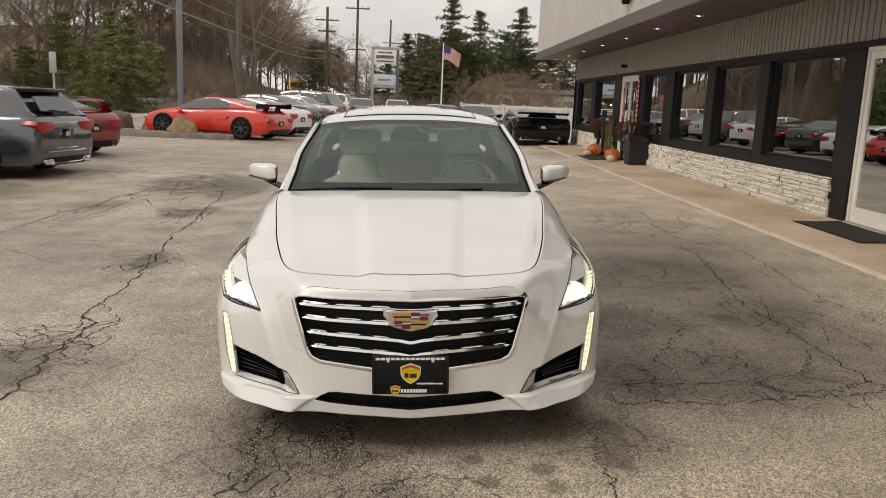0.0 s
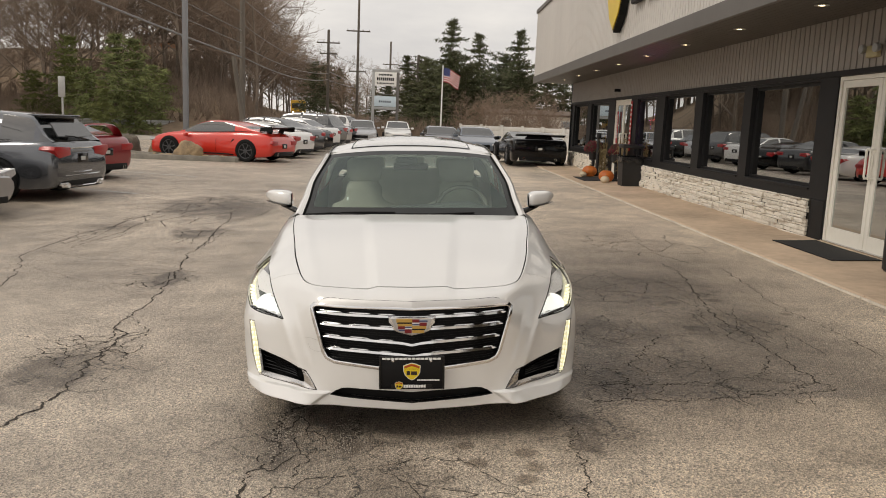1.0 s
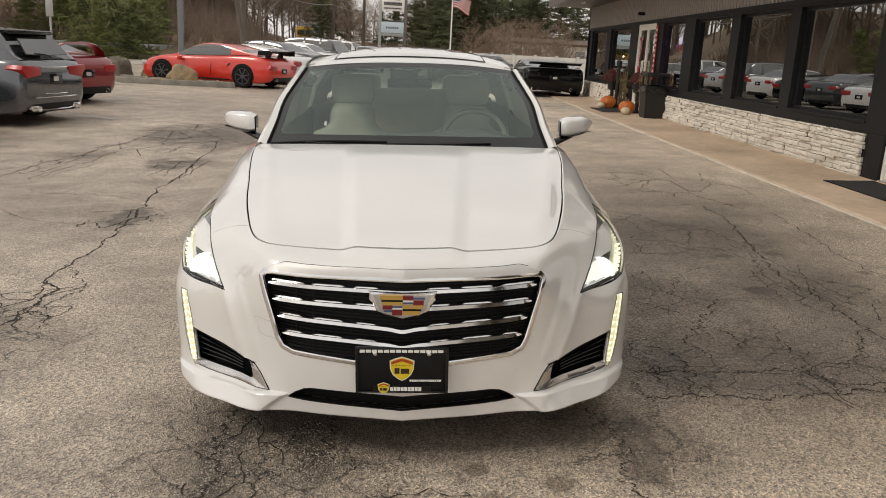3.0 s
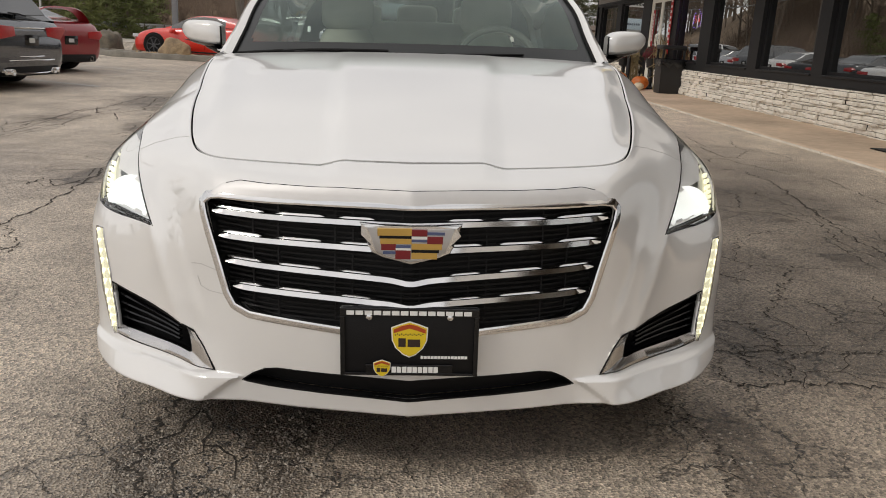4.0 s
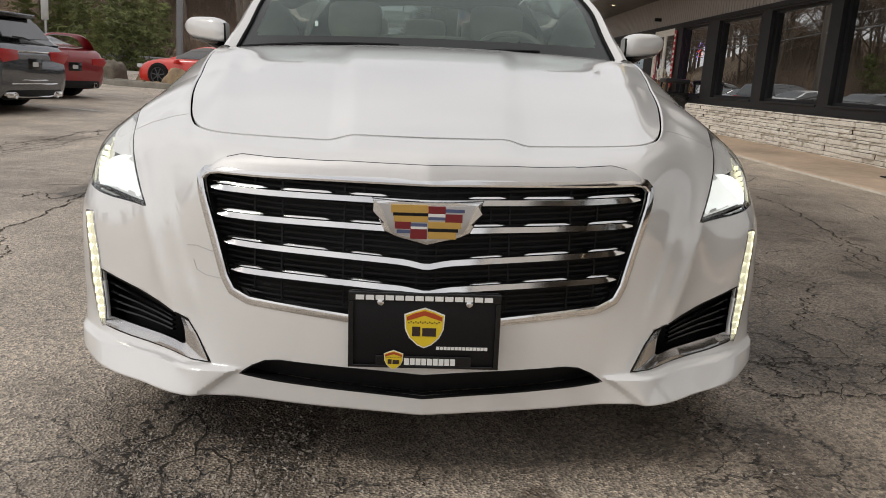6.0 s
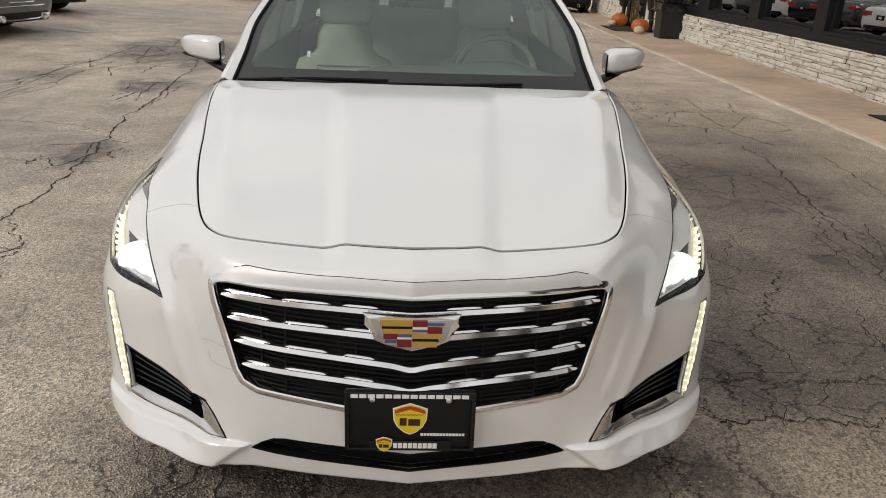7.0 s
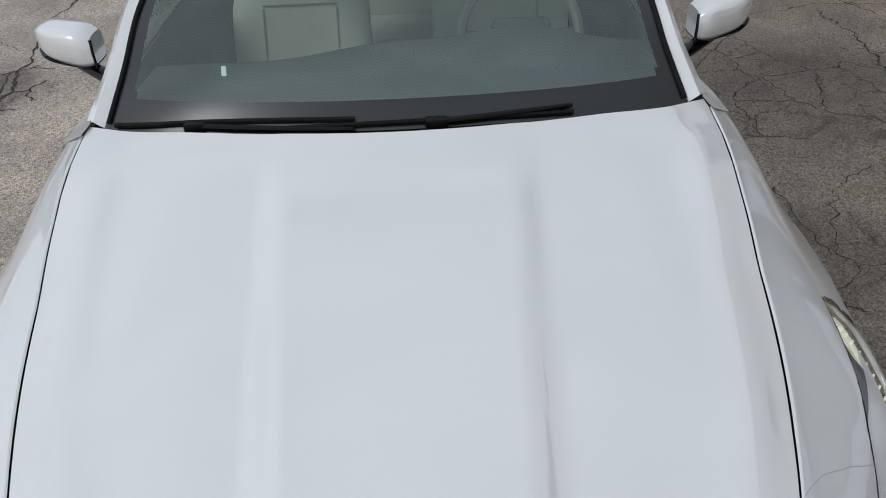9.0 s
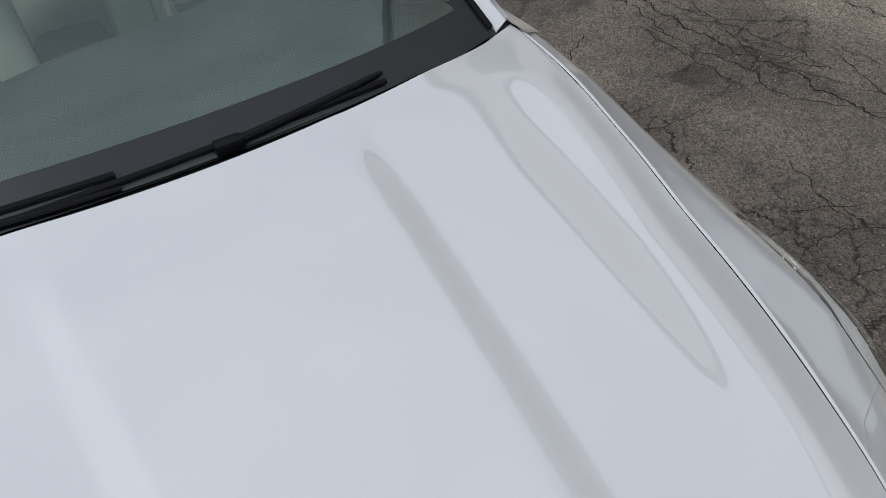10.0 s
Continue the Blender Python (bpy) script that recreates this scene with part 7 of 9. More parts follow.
for i in range(22):
    a = random.random()
    boulder(-6.1 - 2.6 * a, 21.85 + random.uniform(0.0, 0.25), 0.1, random.uniform(0.05, 0.11), 0.07, random.uniform(0.04, 0.07), ROCK if i % 2 else GREYROCK, 4 + i, "small loose stone on the island")


def utility_pole(x, y, h, r=0.15, arms=(), lean=0.0, label="weathered wooden utility pole"):
    p = thing("utility_pole", label, "pole", pose(x, y, ground_z(x, y), 0, lean, 0), group="utility poles")
    part("pole", tube([(0, 0, -0.2), (0, 0, h * 0.5), (0, 0, h)], [r, r * 0.88, r * 0.7], 12), POLEWOOD, p)
    for z, w in arms:
        arm = part("crossarm", box(-w / 2, w / 2, -0.16, -0.05, z - 0.06, z + 0.06, 0.01), POLEWOOD, p)
        for k in (-0.45, -0.2, 0.2, 0.45):
            part("insulator", turned([(0.03, 0), (0.05, 0.03), (0.03, 0.06), (0.045, 0.09), (0.02, 0.13)], 8, m=Matrix.Translation((k * w, -0.105, z + 0.06))), GALV, arm)
    return p


utility_pole(-10.6, 44.0, 13.0, 0.17, ((11.8, 2.4),))
utility_pole(-9.7, 41.0, 4.6, 0.16, (), -9, "pale leaning stub of a timber pole")
utility_pole(-9.2, 74.0, 9.6, 0.17, ((8.4, 2.2), (7.4, 1.6)))
utility_pole(-6.9, 80.0, 14.5, 0.15, ((10.2, 2.4), (6.2, 1.8)))
utility_pole(-5.5, 125.0, 13.5, 0.2, ((10.0, 2.4),))
utility_pole(-0.7, 76.0, 7.8, 0.16, ((7.0, 2.0),))
utility_pole(5.4, 70.0, 5.6, 0.14)

wires = thing("overhead_cable", "grey overhead cables strung between the poles", "cable")


def cable(a, b, sag, r=0.02):
    pts = [Vector(a).lerp(Vector(b), t) - Vector((0, 0, sag * 4 * t * (1 - t))) for t in np.linspace(0, 1, 24)]
    part("cable", tube(pts, r, 5), WIRE, wires)


for a, b, sag, r in (((-10.6, 44, 4.7), (-16.3, -1.5, 7.9), 0.35, 0.045), ((-10.6, 44, 5.5), (-16.0, -1.5, 9.0), 0.4, 0.02), ((-10.6, 44, 6.2), (-15.6, -1.5, 10.2), 0.5, 0.02), ((-10.6, 44, 7.2), (-15.0, -1.5, 11.8), 0.5, 0.015),
                     ((-10.6, 44, 4.75), (-9.2, 74, 5.0), 0.5, 0.035), ((-10.6, 44, 5.4), (-9.2, 74, 5.6), 0.5, 0.025), ((-10.6, 44, 6.6), (-9.2, 74, 6.4), 0.6, 0.02), ((-10.6, 44, 8.0), (-9.2, 74, 7.6), 0.5, 0.02),
                     ((-9.2, 74, 5.0), (-6.9, 80, 4.6), 0.1, 0.03), ((-9.2, 74, 5.8), (-5.5, 125, 6.5), 0.6, 0.03), ((-9.2, 74, 7.6), (-5.5, 125, 9.0), 0.6, 0.03), ((-6.9, 80, 3.9), (-0.7, 76, 4.6), 0.3, 0.03),
                     ((-22, 16, 13.5), (3.95, 20, 5.3), 0.8, 0.014)):
    cable(a, b, sag, r)

lamp_post = thing("lamp_post", "plain grey square steel lamp post", "pole", pose(-9.1, 27.6, 0))
part("post", box(-0.09, 0.09, -0.09, 0.09, -0.1, 9.0, 0.01), material("grey_paint", (0.20, 0.205, 0.215), 0.5, grain=0.15, scale=2), lamp_post)
part("base", box(-0.25, 0.25, -0.25, 0.25, -0.1, 0.5, 0.03), KERB, lamp_post)
sp = thing("road_sign", "back of a small road sign on a steel post", "road sign", pose(-13.4, 26.8, 0))
part("post", box(-0.03, 0.03, -0.03, 0.03, -0.1, 2.6), GALV, sp)
part("panel", box(-0.13, 0.13, -0.05, -0.035, 1.85, 2.6, 0.01), GALV, sp)

# guardrail along the road
rail_pts = [(-60, 32.8), (-40, 34.2), (-30, 36.2), (-22, 40.0), (-17, 45.0), (-14.2, 52.0)]
rail = thing("guardrail", "galvanised steel guardrail along the road", "guardrail", kind="structure")
curve = smooth_keys([(i, *p) for i, p in enumerate(rail_pts)], np.linspace(0, 5, 70))
rows = []
for x, y in curve:
    rows.append([(x, y - dy, 0.1 + z) for dy, z in ((0, 0.48), (0.05, 0.53), (0.05, 0.58), (0, 0.63), (0.05, 0.68), (0.05, 0.73), (0, 0.78))])
part("beam", loft(rows), GALV, rail)
for x, y in curve[::3]:
    part("post", box(-0.06, 0.06, 0.01, 0.13, -0.1, 0.82, m=Matrix.Translation((x, y, 0.05))), POLEWOOD, rail, smooth=False)

# sign of the shop: two posts, two panels
sg_x0, sg_x1, sg_y = -3.78, -1.83, 55.0
sign = thing("pylon_sign", "grey two-post roadside sign with a white and a pale blue panel", "sign")
for x in (sg_x0, sg_x1 - 0.2):
    part("post", box(x, x + 0.2, sg_y - 0.12, sg_y + 0.12, -0.1, 5.05, 0.01), FASCIA if x > -3 else GALV, sign)
part("top_rail", box(sg_x0, sg_x1, sg_y - 0.13, sg_y + 0.13, 4.85, 5.05, 0.01), GALV, sign)
upper = part("upper_panel", box(sg_x0 + 0.2, sg_x1 - 0.2, sg_y - 0.14, sg_y - 0.05, 3.90, 4.85, 0.01), material("sign_white", (0.75, 0.74, 0.71), 0.4, grain=0.04), sign)
lower = part("lower_panel", box(sg_x0 + 0.2, sg_x1 - 0.2, sg_y - 0.14, sg_y - 0.05, 2.42, 3.15, 0.01), material("sign_pale_blue", (0.52, 0.62, 0.68), 0.4, grain=0.1), sign)
part("base_rail", box(sg_x0 + 0.2, sg_x1 - 0.2, sg_y - 0.1, sg_y + 0.1, 2.20, 2.40, 0.01), GALV, sign)
for z, n, w, h in ((4.66, 9, 1.0, 0.12), (4.36, 9, 1.25, 0.22), (4.06, 12, 1.2, 0.10)):
    bm = bmesh.new()
    for i in range(n):
        box(-2.805 - w / 2 + i * w / n, -2.805 - w / 2 + (i + 0.72) * w / n, sg_y - 0.146, sg_y - 0.141, z - h / 2, z + h / 2, bm=bm)
    part("print_bar", bm, BLACK, upper, smooth=False)
bm = bmesh.new()
for i in range(6):
    box(-3.25 + i * 0.15, -3.15 + i * 0.15, sg_y - 0.146, sg_y - 0.141, 2.70, 2.84, bm=bm)
part("print_bar", bm, P_BLUE, lower, smooth=False)

# flag on its pole: plain stripes, slack in the wind
flag = thing("flagpole", "white flagpole with a striped red and white flag", "flag", pose(1.2, 52.0, 0))
part("pole", tube([(0, 0, 0), (0, 0, 5.3)], [0.06, 0.04], 10), P_WHITE, flag)
FL_R, FL_W, FL_B = material("flag_red", (0.35, 0.05, 0.06), 0.9), material("flag_white", (0.6, 0.56, 0.54), 0.9), material("flag_blue", (0.05, 0.06, 0.16), 0.9)


def cloth(u, v):
    return (0.06 + 1.15 * u * (1 - 0.1 * v), 0.12 * math.sin(7 * u + 2 * v) * u, 5.15 - 0.95 * v - 0.42 * u + 0.07 * math.sin(5 * u))


for k in range(13):
    us = np.linspace(0.0 if k > 6 else 0.4, 1, 14)
    part("stripe", loft([[cloth(u, k / 13), cloth(u, (k + 1) / 13)] for u in us]), FL_W if k % 2 else FL_R, flag)
part("canton", loft([[cloth(u, 0.0), cloth(u, 7 / 13)] for u in np.linspace(0, 0.4, 8)]), FL_B, flag)

# white fence behind the cars
fence = thing("white_fence", "long white board fence at the back of the lot", "fence", kind="structure")
for i in range(8):
    x = 2.2 + i * 1.22
    part("post", box(x - 0.07, x + 0.07, 43.9, 44.06, -0.1, 1.42, 0.01), VINYL, fence)
    part("cap", box(x - 0.09, x + 0.09, 43.88, 44.08, 1.422, 1.46, 0.01), VINYL, fence)
    if i < 7:
        for j in range(5):
            part("board", box(x + 0.075, x + 1.145, 43.96, 44.0, 0.12 + j * 0.255, 0.365 + j * 0.255, 0.008), VINYL, fence)


# land beyond: a wooded bank to the north and west
def bank_z(x, y):
    d = math.hypot(x + 10, y)
    side = float(step(0.17, 0.31, -x / max(y, 1.0)))
    far = float(step(44, 80, y - 0.35 * (x + 10) if x > -10 else y + 0.55 * (x + 10) + 8))
    return 8.0 * far * side + 2.5 * float(step(75, 170, y)) * (1 - 0.75 * side) + 0.5 * noise.noise(Vector((x * 0.06, y * 0.06, 3))) * far


verts, faces = [], []
gx, gy = np.linspace(-150, 70, 60), np.linspace(38, 230, 50)
for x in gx:
    for y in gy:
        verts.append((x, y, bank_z(x, y) - 0.35))
k = len(gy)
for i in range(len(gx) - 1):
    for j in range(k - 1):
        faces.append((i * k + j, (i + 1) * k + j, (i + 1) * k + j + 1, i * k + j + 1))
tagged(part("wooded_bank", raw(verts, faces), LITTER), "brown leaf-strewn wooded bank beyond the road", "hillside", kind="structure")
ribbon([(-60, 44), (-34, 45.5), (-24, 49), (-18, 58)], 9, 0.03, "verge", GRASS, "dry yellow-green grass verge", "verge")


# ---- trees ----
def spray(verts, faces, a, b, r0, r1, sides=3):
    """One tapered stick from a to b."""
    d = b - a
    if d.length < 1e-4:
        return
    d.normalize()
    s = d.orthogonal().normalized()
    u = d.cross(s)
    base = len(verts)
    for p, r in ((a, r0), (b, r1)):
        for k in range(sides):
            q = 2 * math.pi * k / sides
            verts.append(tuple(p + r * (math.cos(q) * s + math.sin(q) * u)))
    for k in range(sides):
        n = (k + 1) % sides
        faces.append((base + k, base + n, base + sides + n, base + sides + k))


def bare_tree(name, h, seed, spread=0.5, forks=(11, 7, 6, 4)):
    rng = random.Random(seed)
    tv, tf, bv, bf = [], [], [], []
    trunk = [Vector((0, 0, -0.4))]
    d = Vector((rng.uniform(-0.06, 0.06), rng.uniform(-0.06, 0.06), 1))
    for i in range(7):
        trunk.append(trunk[-1] + d * h * 0.105)
        d += Vector((rng.uniform(-0.1, 0.1), rng.uniform(-0.1, 0.1), 0))
        d.normalize()
    r = h * 0.0105
    for i in range(7):
        spray(tv, tf, trunk[i], trunk[i + 1], r * (1 - i * 0.11), r * (1 - (i + 1) * 0.11), 7)

    def grow(p, d, length, rad, level):
        mid = p + d * length * 0.5
        d2 = (d + Vector((rng.uniform(-0.25, 0.25), rng.uniform(-0.25, 0.25), rng.uniform(-0.05, 0.25)))).normalized()
        end = mid + d2 * length * 0.5
        v, f = (tv, tf) if level == 0 else (bv, bf)
        sides = 4 if level == 0 else 3
        spray(v, f, p, mid, rad, rad * 0.75, sides)
        spray(v, f, mid, end, rad * 0.75, rad * 0.35, sides)
        if level + 1 < len(forks):
            for k in range(forks[level + 1]):
                t = rng.uniform(0.25, 1.0)
                q = p.lerp(mid, t * 2) if t < 0.5 else mid.lerp(end, t * 2 - 1)
                out = Vector((rng.uniform(-1, 1), rng.uniform(-1, 1), rng.uniform(-0.5, 0.6)))
                nd = (d2 * 0.7 + out * 0.85).normalized()
                grow(q, nd, length * rng.uniform(0.38, 0.62), max(rad * 0.42, 0.009), level + 1)
    for k in range(forks[0]):
        t = 0.22 + 0.78 * (k + rng.random()) / forks[0]
        i = min(6, int(t * 7))
        p = trunk[i].lerp(trunk[i + 1], t * 7 - i) if i < 7 else trunk[7]
        a = k * 2.4 + rng.uniform(-0.5, 0.5)
        nd = Vector((math.cos(a) * spread * 1.7, math.sin(a) * spread * 1.7, 0.45 + 0.6 * t)).normalized()
        grow(p, nd, h * (0.42 - 0.20 * t), r * (0.55 - 0.28 * t), 0)
    ob = thing(name, "bare leafless broadleaf tree on the wooded bank", "tree", group="bare trees")
    part("trunk", raw(tv, tf), BARK, ob)
    part("crown", raw(bv, bf), TWIG, ob, smooth=False)
    return ob


def conifer(name, h, seed, width, mat, label, low=0.12, open_=0.0, taper=0.55):
    rng = random.Random(seed)
    tv, tf, nv, nf = [], [], [], []
    top = Vector((rng.uniform(-0.02, 0.02) * h, rng.uniform(-0.02, 0.02) * h, h))
    for i in range(6):
        spray(tv, tf, top * (i / 6), top * ((i + 1) / 6), h * 0.016 * (1 - i / 6.5), h * 0.016 * (1 - (i + 1) / 6.5), 7)
    whorls = int(h * 3.0)
    for i in range(whorls):
        t = low + (1 - low) * (i + rng.random() * 0.6) / whorls
        base = width * (1 - t) ** taper * rng.uniform(0.55, 1.15) + 0.10
        n = rng.randint(5, 7)
        for k in range(n):
            if rng.random() < open_:
                continue
            a = 2 * math.pi * (k + rng.random() * 0.7) / n + i
            reach = base * rng.uniform(0.45, 1.2)
            d = Vector((math.cos(a), math.sin(a), 0.25 - 0.55 * (1 - t) + rng.uniform(-0.15, 0.15)))
            p = top * t
            e = p + d * reach
            spray(tv, tf, p, e, 0.02 + 0.012 * reach, 0.008, 3)
            m = max(5, int(reach * 9))
            for q in range(m):
                s = (q + 0.6) / m
                c = p.lerp(e, s) + Vector((rng.uniform(-1, 1), rng.uniform(-1, 1), rng.uniform(-0.6, 0.5))) * 0.14 * (0.5 + reach * 0.35)
                for _ in range(6):
                    w = Vector((rng.uniform(-1, 1), rng.uniform(-1, 1), rng.uniform(-0.7, 0.55))).normalized()
                    v = w.orthogonal().normalized() * rng.uniform(0.022, 0.05)
                    ln = rng.uniform(0.16, 0.40)
                    b = len(nv)
                    nv.extend((tuple(c - v), tuple(c + v), tuple(c + w * ln + v * 0.25), tuple(c + w * ln - v * 0.25)))
                    nf.append((b, b + 1, b + 2, b + 3))
    ob = thing(name, label, "tree", group="evergreen trees")
    part("trunk", raw(tv, tf), BARK, ob)
    part("crown", raw(nv, nf), mat, ob, smooth=False)
    return ob


def ground_at(x, y):
    z = ground_z(x, y)
    if y > 38 and -150 < x < 70:
        z = max(z, bank_z(x, y) - 0.35)
    return z


bare = [bare_tree("bare_tree", 13, 11, 0.55), bare_tree("bare_tree", 15, 12, 0.42), bare_tree("bare_tree", 11, 13, 0.7), bare_tree("bare_tree", 14, 14, 0.5)]
rng = random.Random(5)
spots = []
for i in range(88):
    az = radians(rng.uniform(-44, -13.0))
    d = rng.uniform(56, 100)
    spots.append((d * math.sin(az), d * math.cos(az), rng.uniform(0.62, 1.05)))
for i in range(60):
    az = rng.uniform(-16.0, -5.5)
    d = rng.uniform(128, 165)
    spots.append((d * math.sin(radians(az)), d * math.cos(radians(az)), (0.42 + 0.10 * (-az - 5.6)) * rng.uniform(0.65, 1.05) * d / 100))
for i in range(30):
    az = radians(rng.uniform(-6, 13))
    d = rng.uniform(95, 140)
    spots.append((d * math.sin(az), d * math.cos(az), rng.uniform(0.45, 0.75)))
for i in range(26):
    az = radians(rng.uniform(2.5, 11.0))
    d = rng.uniform(54, 64)
    spots.append((d * math.sin(az), d * math.cos(az), rng.uniform(0.20, 0.34)))
for i in range(16):
    az = radians(rng.uniform(-27, -12))
    d = rng.uniform(56, 70)
    spots.append((d * math.sin(az), d * math.cos(az), rng.uniform(0.75, 1.1)))
# unseen trees to the west, added to fill the shop windows' reflections
for i in range(16):
    spots.append((rng.uniform(-66, -48), rng.uniform(-30, 34), rng.uniform(0.45, 0.75)))
for i, (x, y, s) in enumerate(spots):
    m = pose(x, y, ground_at(x, y), 0, 0, rng.uniform(0, 360)) @ Matrix.Scale(s, 4)
    src = bare[i % 4]
    if i < 4:
        src.matrix_world = m
    else:
        c = copy_thing(src, m)
        c.scale = (s, s, s)

tall = [conifer("spruce_tree", 10.5, 31, 3.1, NEEDLE, "tall dark spruce beyond the lot", 0.15, 0.22), conifer("spruce_tree", 8.5, 32, 3.6, NEEDLE, "ragged dark spruce beyond the lot", 0.15, 0.35, 0.42), conifer("spruce_tree", 9.5, 33, 4.2, NEEDLE, "broad round-headed pine beyond the lot", 0.25, 0.25, 0.30)]
pine = [conifer("pine_tree", 5.6, 41, 2.3, PINE, "bushy green pine by the road", 0.03), conifer("pine_tree", 4.6, 42, 2.0, PINE, "low bushy green pine by the road", 0.02)]
place = []
for az, d, s in ((-1.2, 84, 0.80), (-0.2, 80, 0.95), (0.7, 86, 0.85), (1.6, 78, 1.08), (2.4, 84, 0.86), (3.0, 77, 0.72), (3.9, 82, 1.0), (4.6, 79, 0.80), (5.6, 84, 0.92), (6.4, 80, 1.02), (7.4, 86, 0.78), (8.6, 82, 0.8), (9.8, 86, 0.85), (11, 84, 0.9), (-2.6, 96, 0.6), (-3.6, 100, 0.55), (-7.7, 130, 1.1), (-7.0, 135, 0.95), (-5.9, 140, 0.8), (-4.8, 140, 0.7), (12.5, 80, 0.9), (0.2, 72, 0.70), (1.1, 70, 0.78), (2.0, 73, 0.82), (2.9, 71, 0.62), (4.2, 72, 0.72), (5.2, 74, 0.66), (6.0, 76, 0.7), (-0.6, 74, 0.62), (7.0, 75, 0.66)):
    place.append((az, d, s, len(place) % 3))
used = set()
for az, d, s, k in place:
    x, y = d * math.sin(radians(az)), d * math.cos(radians(az)) - 3.1
    m = pose(x, y, ground_at(x, y) - 0.3, 0, 0, az * 77) @ Matrix.Scale(s, 4)
    if k in used:
        copy_thing(tall[k], m).scale = (s, s, s)
    else:
        used.add(k)
        tall[k].matrix_world = m
used = set()
# pines from -48 degrees on are unseen, added for the windows' reflections
for i, (az, d, s) in enumerate(((-19.6, 50, 1.0), (-18.6, 53, 0.85), (-20.8, 54, 1.05), (-22.6, 50, 0.85), (-23.6, 55, 1.05), (-25.6, 54, 0.8), (-21.6, 48, 0.55), (-17.8, 58, 0.6), (-28.6, 60, 0.55), (-48, 52, 1.3), (-58, 48, 1.2), (-66, 50, 1.4), (-76, 46, 1.2), (-86, 48, 1.3), (-96, 47, 1.1))):
    x, y = d * math.sin(radians(az)), d * math.cos(radians(az)) - 3.1
    m = pose(x, y, ground_at(x, y) - 0.1, 0, 0, i * 50) @ Matrix.Scale(s, 4)
    if i % 2 in used:
        copy_thing(pine[i % 2], m).scale = (s, s, s)
    else:
        used.add(i % 2)
        pine[i % 2].matrix_world = m

# brush along the bank
bv, bf = [], []
rng = random.Random(8)
for i in range(2600):
    az = radians(rng.uniform(-44, 13))
    d = rng.uniform(50, 74) if az < radians(-5) else rng.uniform(58, 92)
    x, y = d * math.sin(az), d * math.cos(az)
    z = ground_at(x, y)
    for k in range(7):
        e = Vector((x + rng.uniform(-0.8, 0.8), y + rng.uniform(-0.8, 0.8), z + rng.uniform(0.5, 1.9)))
        spray(bv, bf, Vector((x + rng.uniform(-0.2, 0.2), y, z - 0.1)), e, 0.022, 0.008, 3)
tagged(part("brushwood", raw(bv, bf), TWIG, smooth=False), "tangled brown leafless brushwood on the bank", "brushwood", kind="stuff")


def far_house(x, y, z, w, d, h, rz, wall_mat, roof_mat, label, windows, pitch=0.32):
    ho = thing("house", label, "house", pose(x, y, z, 0, 0, rz))
    part("wall", box(-w / 2, w / 2, -d / 2, d / 2, -1.5, h), wall_mat, ho, smooth=False)
    part("roof", prism([(-d / 2 - 0.4, h - 0.05), (0, h + d * pitch), (d / 2 + 0.4, h - 0.05), (d / 2 + 0.3, h - 0.2), (0, h + d * pitch - 0.1), (-d / 2 - 0.3, h - 0.2)], w + 0.8, axis="x", at=-w / 2 - 0.4), roof_mat, ho, smooth=False)
    for wx, wz, ww, wh in windows:
        wi = part("window", box(wx - ww / 2 - 0.08, wx + ww / 2 + 0.08, -d / 2 - 0.04, -d / 2 - 0.004, wz - 0.08, wz + wh + 0.08), VINYL, ho, smooth=False)
        part("pane", box(wx - ww / 2, wx + ww / 2, -d / 2 - 0.05, -d / 2 - 0.042, wz, wz + wh), DARKGLASS, wi, smooth=False)
    part("chimney", box(w * 0.2, w * 0.2 + 0.6, -0.3, 0.3, h, h + d * pitch + 0.5), DARKSTONE, ho, smooth=False)


SHINGLE = material("brown_shingles", (0.16, 0.12, 0.095), 0.9, grain=0.3, scale=2)
far_house(9.4, 66.0, 0.0, 8.0, 3.2, 2.5, 4, material("beige_siding", (0.72, 0.67, 0.60), 0.8, grain=0.12, scale=1.5), SHINGLE, "beige two-storey house behind bare shrubs", [(-2.6, 1.3, 0.7, 0.6), (-1.0, 1.3, 0.7, 0.6), (0.8, 1.2, 0.6, 0.9), (2.6, 1.3, 0.8, 0.6), (-2.6, -0.3, 1.6, 0.6), (2.2, -0.3, 1.2, 0.6)], 0.10)
far_house(-44.4, 132.8, 9.6, 7.0, 5.0, 2.6, -20, material("orange_brick", (0.36, 0.17, 0.085), 0.9, grain=0.3, scale=4), SHINGLE, "orange brick house up on the bank", [(-2.3, 0.9, 0.9, 1.0), (0.1, 0.9, 0.9, 1.0), (2.3, 0.9, 0.9, 1.0)])

# school bus far down the road
bus = thing("school_bus", "yellow school bus coming down the road", "bus", pose(-20.0, 126.0, ground_at(-20.0, 126.0) + 0.1, 0, 0, 8))
YB = material("bus_yellow", (0.62, 0.36, 0.02), 0.4)
part("body", box(-1.2, 1.2, 1.2, 10, 0.5, 2.9, 0.2), YB, bus)
part("bonnet", box(-1.0, 1.0, 0, 1.3, 0.5, 1.5, 0.15), YB, bus)
part("windscreen", box(-1.0, 1.0, 1.17, 1.22, 1.6, 2.4, 0.02), DARKGLASS, bus)
